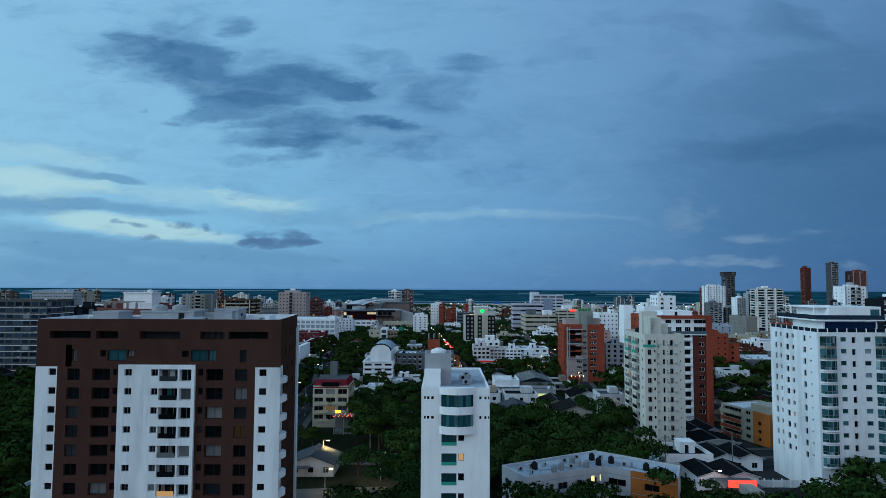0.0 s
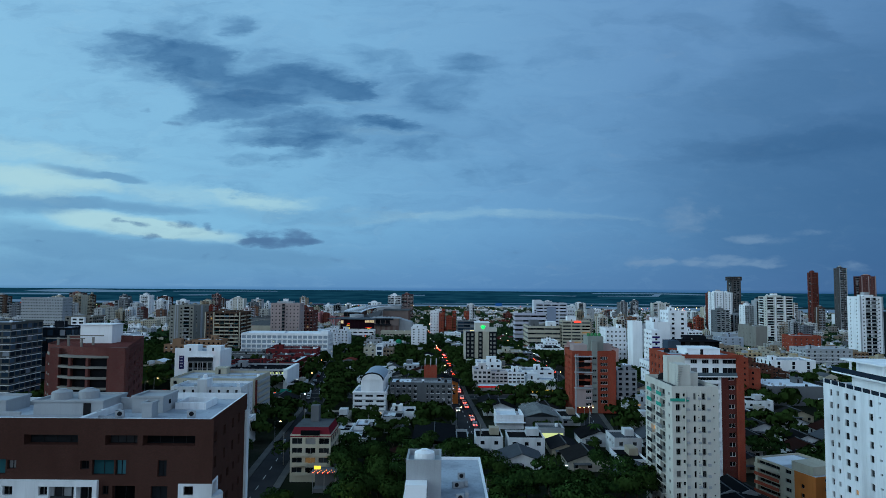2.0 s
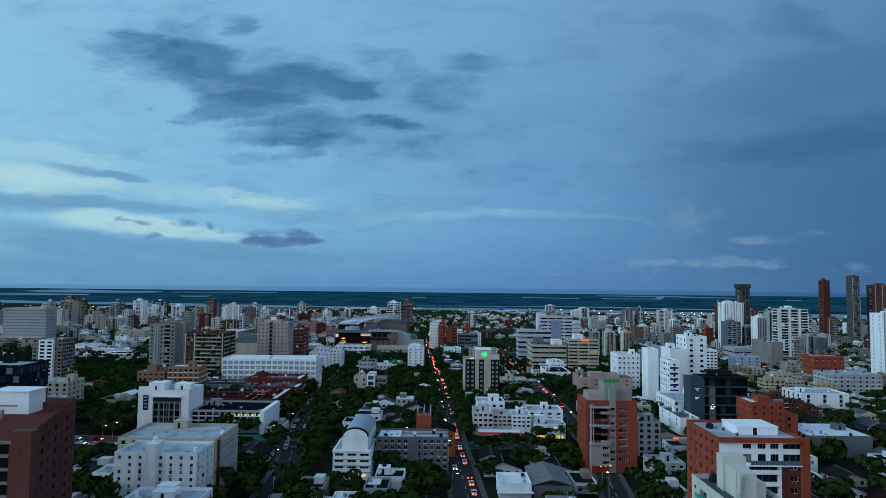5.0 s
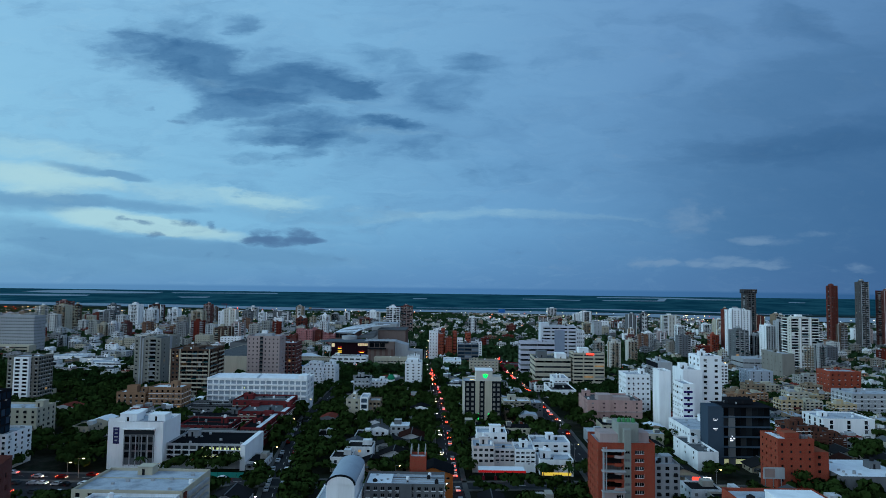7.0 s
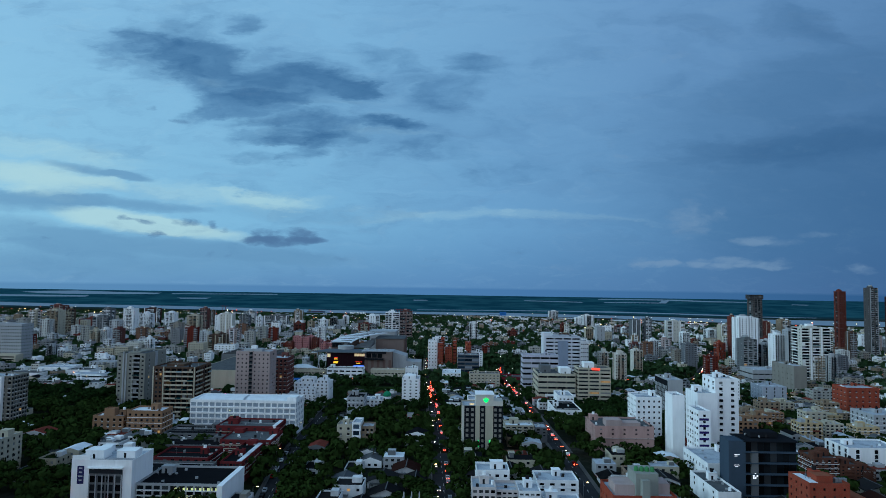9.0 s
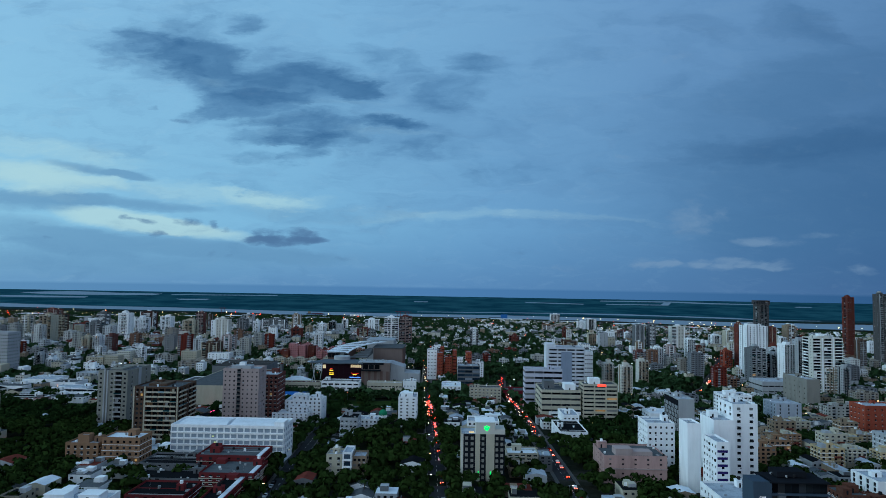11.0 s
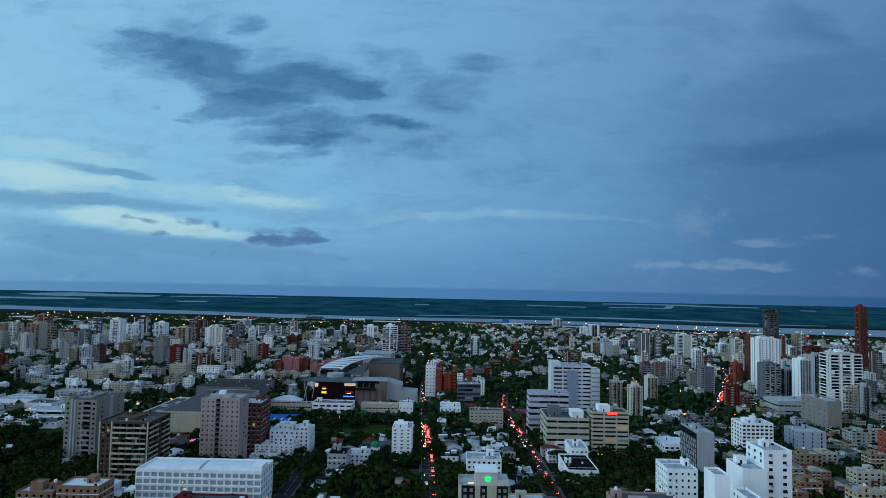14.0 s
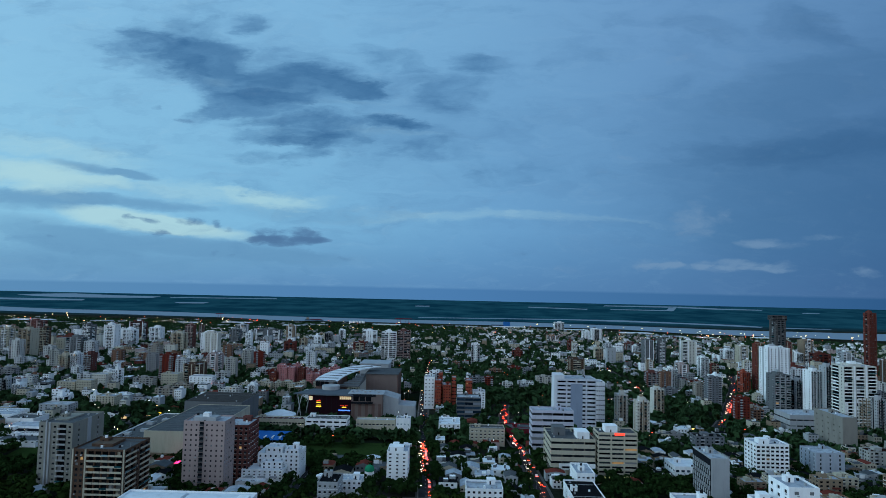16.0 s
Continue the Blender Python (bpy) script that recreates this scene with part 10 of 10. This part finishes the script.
def palm_tree(x, y, h, k):
    """A thin leaning trunk under a head of drooping fronds."""
    ob = thing("palm_tree", x, y, gz(x, y), "tall thin palm tree with drooping fronds", "tree", "palms", turn=k * 67)
    bm = bmesh.new()
    tube(bm, 0, 0, 0, h, 0.22, 0.14, 8)
    for v in bm.verts:
        v.co.x += 0.5 * (v.co.z / h) ** 2
    part("trunk", bm, BARK, ob)
    r = random.Random(k)
    for i in range(13):
        a, up = 2 * math.pi * i / 13 + r.uniform(-0.2, 0.2), r.uniform(0.2, 1.1)
        bm = bmesh.new()
        prev = None
        for q in range(7):
            t = q / 6
            d = 2.9 * t
            z = h + up * 1.6 * t - 2.3 * t * t
            w = 0.5 * math.sin(math.pi * min(1, 0.12 + 0.88 * t)) + 0.04
            c, s_ = math.cos(a), math.sin(a)
            cur = [bm.verts.new((0.5 + c * d - s_ * w * e, s_ * d + c * w * e, z - 0.25 * abs(e))) for e in (-1, 0, 1)]
            if prev:
                bm.faces.new((prev[0], cur[0], cur[1], prev[1]))
                bm.faces.new((prev[1], cur[1], cur[2], prev[2]))
            prev = cur
        part("frond", bm, LEAF, ob)


for k, (x, y, h) in enumerate(PALMS):
    palm_tree(x, y, h, k)


# ---- street life: cars, lamps, poles ----
CAR_PAINT = tinted("car_paint", [lin(210, 212, 215), lin(60, 62, 66), lin(160, 163, 168), lin(30, 30, 33), lin(120, 20, 18), lin(190, 192, 196), lin(235, 235, 235)], 0.3)


def car_meshes():
    bm = bmesh.new()
    prof = [(-2.1, 0.35), (-2.15, 0.8), (-1.9, 1.0), (-1.2, 1.05), (-0.7, 1.48), (0.9, 1.5), (1.6, 1.08), (2.1, 0.98), (2.15, 0.4)]
    for s0, s1 in ((-0.85, 0.85),):
        l = [bm.verts.new((s0, y, z)) for y, z in prof]
        r = [bm.verts.new((s1, y, z)) for y, z in prof]
        for i in range(len(prof) - 1):
            bm.faces.new((l[i], r[i], r[i + 1], l[i + 1]))
        bm.faces.new(l[::-1])
        bm.faces.new(r)
    body = mesh_of("body", bm, [CAR_PAINT])
    bm = bmesh.new()
    for p in (((-0.72, -1.17, 1.1), (0.72, -1.17, 1.1), (0.66, -0.76, 1.46), (-0.66, -0.76, 1.46)), ((-0.66, 0.97, 1.46), (0.66, 0.97, 1.46), (0.72, 1.55, 1.12), (-0.72, 1.55, 1.12))):
        n = Vector((0, -0.02 if p[0][1] < 0 else 0.02, 0.03))
        quad(bm, [tuple(Vector(q) + n) for q in p])
    for s in (-0.87, 0.87):
        quad(bm, ((s, -0.95, 1.08), (s, 1.35, 1.08), (s, 0.85, 1.42), (s, -0.65, 1.42)))
    glass_ = mesh_of("window", bm, [GLASS])
    bm = bmesh.new()
    tube(bm, 0, 0, -0.1, 0.1, 0.33, 0.33, 12)
    bmesh.ops.rotate(bm, verts=bm.verts, matrix=Matrix.Rotation(radians(90), 3, "Y"))
    wheel = mesh_of("wheel", bm, [TANK_BLACK])
    tail = mesh_of("tail_light", boxmesh(-0.2, -0.05, -0.1, 0.2, 0.05, 0.12), [TAIL])
    head = mesh_of("head_light", boxmesh(-0.2, -0.05, -0.1, 0.2, 0.05, 0.12), [HEAD])
    return body, glass_, wheel, tail, head


CAR = car_meshes()


def car(x, y, turn, lit=True, detail=True):
    """turn 0: driving away along +y."""
    ob = thing("car", x, y, gz(x, y) + 0.2, "car in evening traffic with its lights on" if lit else "parked car at the kerb", "car", "cars", turn=turn)
    bits = [("body", CAR[0], 0, 0, 0)] + ([("window", CAR[1], 0, 0, 0)] if detail else [])
    if detail:
        bits += [("wheel", CAR[2], sx, sy, 0.33) for sx in (-0.8, 0.8) for sy in (-1.3, 1.3)]
    if lit and (detail or abs(turn) < 90):
        bits += [("tail_light", CAR[3], sx, -2.16, 0.8) for sx in (-0.6, 0.6)]
    if lit and (detail or abs(turn) >= 90):
        bits += [("head_light", CAR[4], sx, 2.16, 0.7) for sx in (-0.6, 0.6)]
    for name, me, bx, by, bz in bits:
        c = new(name, me)
        c.parent = ob
        c.location = (bx, by, bz)
        if not detail and "light" in name:
            c.scale = (1.25, 1.0, 1.25)


def along(line, s):
    for (xa, ya), (xb, yb) in zip(line, line[1:]):
        l = math.hypot(xb - xa, yb - ya)
        if s <= l:
            return xa + (xb - xa) * s / l, ya + (yb - ya) * s / l, math.degrees(math.atan2(-(xb - xa), yb - ya))
        s -= l
    return None


rnd = random.Random(33)
for ri, s0, s1, gap, away in ((0, 12, 162, 8, 0.85), (0, 282, 462, 8.5, 0.95), (0, 162, 282, 22, 0.7), (0, 462, 622, 16, 0.8), (1, 166, 446, 15, 0.8), (1, 446, 586, 11, 0.85), (7, 60, 240, 18, 0.9), (8, 120, 420, 12, 0.25), (3, 460, 620, 9, 0.5), (9, 60, 190, 14, 0.8)):
    s = s0
    while s < s1:
        p = along(ROADS[ri][0], s)
        if p:
            out = rnd.random() < away
            side_ = (ROADS[ri][1] / 4) * (1 if out else -1)
            a = radians(p[2])
            car(p[0] + math.cos(a) * side_, p[1] + math.sin(a) * side_, p[2] + (0 if out else 180), True, p[1] < 420)
        s += gap * rnd.uniform(0.75, 1.5)
for k in range(26):
    car(-182 + k * 3.4 + rnd.uniform(-0.4, 0.4), 327 + rnd.uniform(-1, 1) - (9 if k % 3 == 0 else 0), rnd.choice((80, 92, 265, 272)), k % 2 == 0)
for k in range(7):
    car(70 + (k % 4) * 3.2, 168.3 + (k // 4) * 14 + rnd.uniform(-0.5, 0.5), rnd.choice((0, 180)) + rnd.uniform(-6, 6), False)
for ri, s0, s1 in ((2, 195, 330),):
    s = s0
    while s < s1:
        p = along(ROADS[ri][0], s)
        for k in (-1, 1):
            if rnd.random() < 0.6:
                car(p[0] + k * (ROADS[ri][1] / 2 - 1.1), p[1], p[2] + rnd.choice((0, 180)), False)
        s += 6.5


def street_lamp(x, y, mat, arm=1.0, h=8.0):
    ob = thing("street_lamp", x, y, gz(x, y), "lit street lamp on a thin metal mast", "lamp", "street lamps")
    bm = bmesh.new()
    tube(bm, 0, 0, 0, h, 0.09, 0.05, 6)
    part("mast", bm, METAL, ob)
    bar = part("arm", boxmesh(0, -0.04, h - 0.08, arm * 1.8, 0.04, h), METAL, ob)
    part("lamp_head", boxmesh(arm * 1.5, -0.16, h - 0.2, arm * 1.5 + 0.7, 0.16, h - 0.083), mat, bar, "glowing lamp head")
    return ob


for ri, s0, s1, gap in ((0, 10, 760, 46), (1, 10, 590, 52), (3, 300, 900, 60), (2, 60, 380, 55)):
    s = s0
    while s < s1:
        p = along(ROADS[ri][0], s)
        if p:
            street_lamp(p[0] - ROADS[ri][1] / 2 - 0.8, p[1], LAMP_WARM if rnd.random() < 0.6 else LAMP_WHITE)
        s += gap * rnd.uniform(0.8, 1.2)
for x, y, mat, col, watts in ((-30.3, 158, LAMP_WARM, (1.0, 0.78, 0.35), 700), (-14.5, 147, LAMP_WARM, (0.9, 0.85, 0.3), 900), (-25.2, 134, LAMP_WARM, (1.0, 0.7, 0.3), 900), (34.7, 196, LAMP_WHITE, (0.85, 0.95, 1.0), 500), (58.6, 134, LAMP_WHITE, (1.0, 0.8, 0.7), 300), (-150, 336, LAMP_WARM, (1.0, 0.5, 0.2), 500), (-4, 300, LAMP_WARM, (1.0, 0.55, 0.2), 380)):
    FOOT.append((x - 1, x + 2.5, y - 2.5, y + 1))
    lit = street_lamp(x, y, mat, 0.6, 6.5)
    bulb = new("bulb", bpy.data.lights.new("bulb", "POINT"))
    bulb.data.energy, bulb.data.color, bulb.data.shadow_soft_size = watts, col, 0.25
    bulb.parent = lit
    bulb.location = (1.25, 0, 6.0)


def far_lights():
    """Small lights of the distant streets, and the row along the river."""
    r = random.Random(91)
    for name, mat, n in (("distant_lamps", LAMP_WARM, 380), ("distant_white_lamps", LAMP_WHITE, 260), ("distant_red_lights", TAIL, 150)):
        bm = bmesh.new()
        for k in range(n):
            y = r.uniform(680, 2650)
            x = r.uniform(-0.76, 0.76) * y
            s = (0.13 + y * 0.00014) * r.uniform(0.5, 1.2)
            z = gz(x, y) + r.uniform(6, 13)
            box(bm, x - s, y - s, z - s * 0.6, x + s, y + s, z + s * 0.6)
            box(bm, x - 0.08, y - 0.08, gz(x, y), x + 0.08, y + 0.08, z - s * 0.6, mat=1)
        tagged(new(name, mesh_of(name, bm, [mat, GREY])), "small street lights of the distant city", "lights", "", "stuff")
    bm = bmesh.new()
    for k in range(26):
        x = 380 + k * 66
        y = 2960 - 0.40 * x
        z = gz(x, y) + 14
        box(bm, x - 1.1, y - 1.1, z - 0.8, x + 1.1, y + 1.1, z + 0.8)
        box(bm, x - 0.1, y - 0.1, gz(x, y), x + 0.1, y + 0.1, z - 0.8, mat=1)
    tagged(new("river_lamps", mesh_of("river_lamps", bm, [LAMP_WARM, GREY])), "tall lamps in a row along the river bank", "lights", "", "stuff")


far_lights()


def port():
    """Sheds, tanks, a ship and cranes on the river bank, far away."""
    r = random.Random(4)
    def put(name, label, x, y, parts, category="building"):
        o = thing(name, x, y, gz(x, y), label, category)
        for pn, bm, m in parts:
            part(pn, bm, m, o)
    for x, y, w, d, h in ((-1640, 2440, 150, 60, 8), (-1360, 2500, 120, 40, 7), (-1050, 2520, 90, 40, 7), (-880, 2560, 110, 40, 8), (-620, 2480, 80, 40, 7), (-560, 2560, 90, 30, 7), (-300, 2620, 110, 36, 9), (30, 2620, 90, 40, 8), (180, 2640, 130, 40, 9), (420, 2560, 120, 40, 8), (640, 2440, 110, 50, 9), (700, 2330, 130, 40, 8), (1080, 2350, 110, 40, 8), (860, 2300, 60, 30, 8)):
        put("warehouse", "long pale river warehouse with a metal roof", x, y, [("wall", boxmesh(0, 0, -1, w, d, h), r.choice((LGREY, BRICK, CREAM, TAN))), ("roof", boxmesh(-1, -1, h + 0.003, w + 1, d + 1, h + 1.2), r.choice((ROOF_WHITE, ROOF_WHITE, ROOF)))])
    put("office_building", "blue-clad office block near the river", 236, 2800, [("body", boxmesh(0, 0, -1, 28, 14, 20), BLUE_ROOF), ("wing", boxmesh(-50, 0, -1, -0.003, 18, 7), SLATE)])
    put("ship", "dark moored cargo ship on the river", -640, 2915, [("hull", boxmesh(0, 0, -1, 80, 14, 5), SLATE), ("bridge", boxmesh(6, 2, 5.003, 16, 12, 14), TAN), ("hatch", boxmesh(24, 2, 5.003, 72, 12, 7), MAROON)], "ship")
    for k in range(5):
        bm = bmesh.new()
        tube(bm, 0, 0, -1, 9, 6, 6, 14)
        put("storage_tank", "white storage tank beside the river", -420 + 14 * k, 2820, [("shell", bm, WHITE)], "tank")
    for x, y in ((-215, 2800), (-180, 2790), (-1010, 2860)):
        put("harbour_crane", "red harbour crane on the quay", x, y, [("leg", boxmesh(0, 0, -1, 1.4, 1.4, 24), MAROON), ("leg", boxmesh(12, 0, -1, 13.4, 1.4, 24), MAROON), ("beam", boxmesh(-10, 0, 24.003, 26, 1.4, 26), MAROON)], "crane")
    bm, bm2 = bmesh.new(), bmesh.new()
    for k in range(190):
        x = r.uniform(-1900, 1300)
        y = (r.uniform(2420, 2880) if x < 100 else r.uniform(2300, 2760 - 0.2 * x))
        z, q = gz(x, y) + r.uniform(5, 12), r.uniform(0.25, 0.8)
        box(bm if r.random() < 0.7 else bm2, x - q, y - q, z - q, x + q, y + q, z + q)
        box(bm, x - 0.1, y - 0.1, gz(x, y), x + 0.1, y + 0.1, z - q, mat=1)
    tagged(new("port_lamps", mesh_of("port_lamps", bm, [LAMP_WARM, GREY])), "warm lamps of the river port", "lights", "", "stuff")
    tagged(new("port_signal_lights", mesh_of("port_signal_lights", bm2, [TAIL])), "red signal lights of the river port", "lights", "", "stuff")


port()


def traffic():
    """Streams of head and tail lights on streets too far to count the cars."""
    r = random.Random(61)
    bms = [bmesh.new(), bmesh.new(), bmesh.new()]
    lines = [(ROADS[0][0], 365, 470, 1.3), (ROADS[0][0], 600, 1160, 9.0), (ROADS[1][0], 300, 440, 9.0), (ROADS[1][0], 440, 690, 6.5), (ROADS[7][0], 60, 230, 5.5), (ROADS[7][0], 0, 600, 20.0), (ROADS[8][0], 0, 260, 6.0), (ROADS[8][0], 260, 700, 12.0)]
    for k in range(16):
        y = r.uniform(760, 2000)
        x = r.uniform(-0.7, 0.7) * y
        lines.append(([(x, y), (x + r.uniform(-60, 60), y + r.uniform(20, 90))], 0, 100, 9.0))
    for line, s, s1, gap in lines:
        while s < s1:
            p = along(line, s)
            if p:
                off = r.uniform(-3.5, 3.5)
                x, y = p[0] + off, p[1]
                q = (0.09 + y * 0.00011) * r.uniform(0.6, 1.2)
                z = gz(x, y) + 0.9 + q
                which = 0 if off > -0.8 else 1
                if r.random() < 0.12:
                    which = 2
                for dx in (-0.6, 0.6):
                    box(bms[which], x + dx - q, y - q * 0.5, z - q * 0.8, x + dx + q, y + q * 0.5, z + q * 0.8)
            s += gap * r.uniform(0.5, 1.6)
    for name, bm, m in (("traffic_tail_lights", bms[0], TAIL), ("traffic_head_lights", bms[1], HEAD), ("traffic_brake_lights", bms[2], ORANGE_LAMP)):
        tagged(new(name, mesh_of(name, bm, [m])), "stream of car lights on distant streets", "lights", "", "stuff")


traffic()
o = thing("food_stand", -33.5, 190, 0, "food stand strung with orange and red lights", "stall")
part("counter", boxmesh(0, 1.0, 0, 6.5, 4, 1.1), GREY, o)
part("back_wall", boxmesh(0, 3.8, 1.1, 6.5, 4, 5.7), GREY, o)
part("roof", boxmesh(-0.4, -0.6, 5.7, 6.9, 4.4, 5.85), ROOF_GREY, o)
for i in range(3):
    part("post", boxmesh(0.1 + 3.05 * i, 0, 0, 0.25 + 3.05 * i, 0.15, 5.7), METAL, o)
for i in range(14):
    part("bulb", boxmesh(0.2 + 0.45 * i, -0.68, 5.75 + 0.35 * (i % 3), 0.38 + 0.45 * i, -0.61, 5.93 + 0.35 * (i % 3)), ORANGE_LAMP if i % 3 else TAIL, o)
part("sign", boxmesh(0.6, -0.5, 6.7, 2.4, -0.4, 7.6), YELLOW_LAMP, o, "glowing yellow sign")


def kiosk(x, y, w, mats, label):
    """A low shop under a flat roof, with a lit front and signs."""
    o = thing("kiosk", x, y, gz(x, y), label, "shop", "lit shops")
    part("body", boxmesh(0, 0, 0, w, 5, 3.2), LGREY, o)
    part("roof", boxmesh(-0.4, -1.4, 3.203, w + 0.4, 5.3, 3.45), ROOF_GREY, o)
    part("lit_front", boxmesh(0.4, -0.08, 0.5, w - 0.4, -0.003, 2.4), LAMP_ROOM, o, "warm lit shop front")
    for k, m in enumerate(mats):
        a = w * (k + 0.1) / len(mats)
        part("sign", boxmesh(a, -1.5, 3.46, a + w * 0.75 / len(mats), -1.3, 4.9), m, o, "glowing shop sign")


WARM_SIGN = lamp_mat("warm_terrace_light", (1.0, 0.5, 0.14), 2.2)
for x, y, w, mats, label in ((60, 133.5, 8, (RED_LAMP,), "small roadside shop with a red lit edge"), (107, 340, 9, (RED_LAMP, WHITE_SIGN), "small shop with red and white lit signs"), (192, 369, 10, (RED_LAMP, WHITE_SIGN), "roadside shop with a red and a white sign"), (346, 732, 16, (WARM_SIGN, WARM_SIGN, WARM_SIGN), "restaurant terrace under warm lights"), (258, 848, 20, (RED_LAMP, WARM_SIGN), "store with a red lit roof edge"), (-302, 822, 18, (WARM_SIGN, YELLOW_LAMP), "roadside store with a yellow lit sign"), (-322, 804, 10, (WHITE_SIGN,), "petrol shop under a white lit canopy"), (-183, 560, 8, (WARM_SIGN,), "gatehouse under a warm lamp"), (300, 742, 14, (RED_LAMP, WARM_SIGN), "shop with red and warm signs"), (330, 790, 12, (WHITE_SIGN, RED_LAMP), "shop with white and red signs")):
    kiosk(x, y, w, mats, label)


def utility_pole(x, y, h=10.0):
    ob = thing("utility_pole", x, y, gz(x, y), "concrete utility pole with cross arms", "pole", "utility poles")
    bm = bmesh.new()
    tube(bm, 0, 0, 0, h, 0.16, 0.1, 7)
    part("shaft", bm, CONCRETE, ob)
    for z in (h - 0.5, h - 1.4):
        part("cross_arm", boxmesh(-1.1, -0.05, z, 1.1, 0.05, z + 0.1), BARK, ob)
    part("transformer", boxmesh(0.15, -0.25, h - 3.2, 0.6, 0.25, h - 2.2), METAL, ob)


for x, y in ((54, 150), (60, 176), (66, 200), (30, 190), (72, 154), (-20, 172), (12, 172), (14, 230), (58, 262), (-52, 262), (-48, 216), (96, 162), (120, 172)):
    utility_pole(x, y)
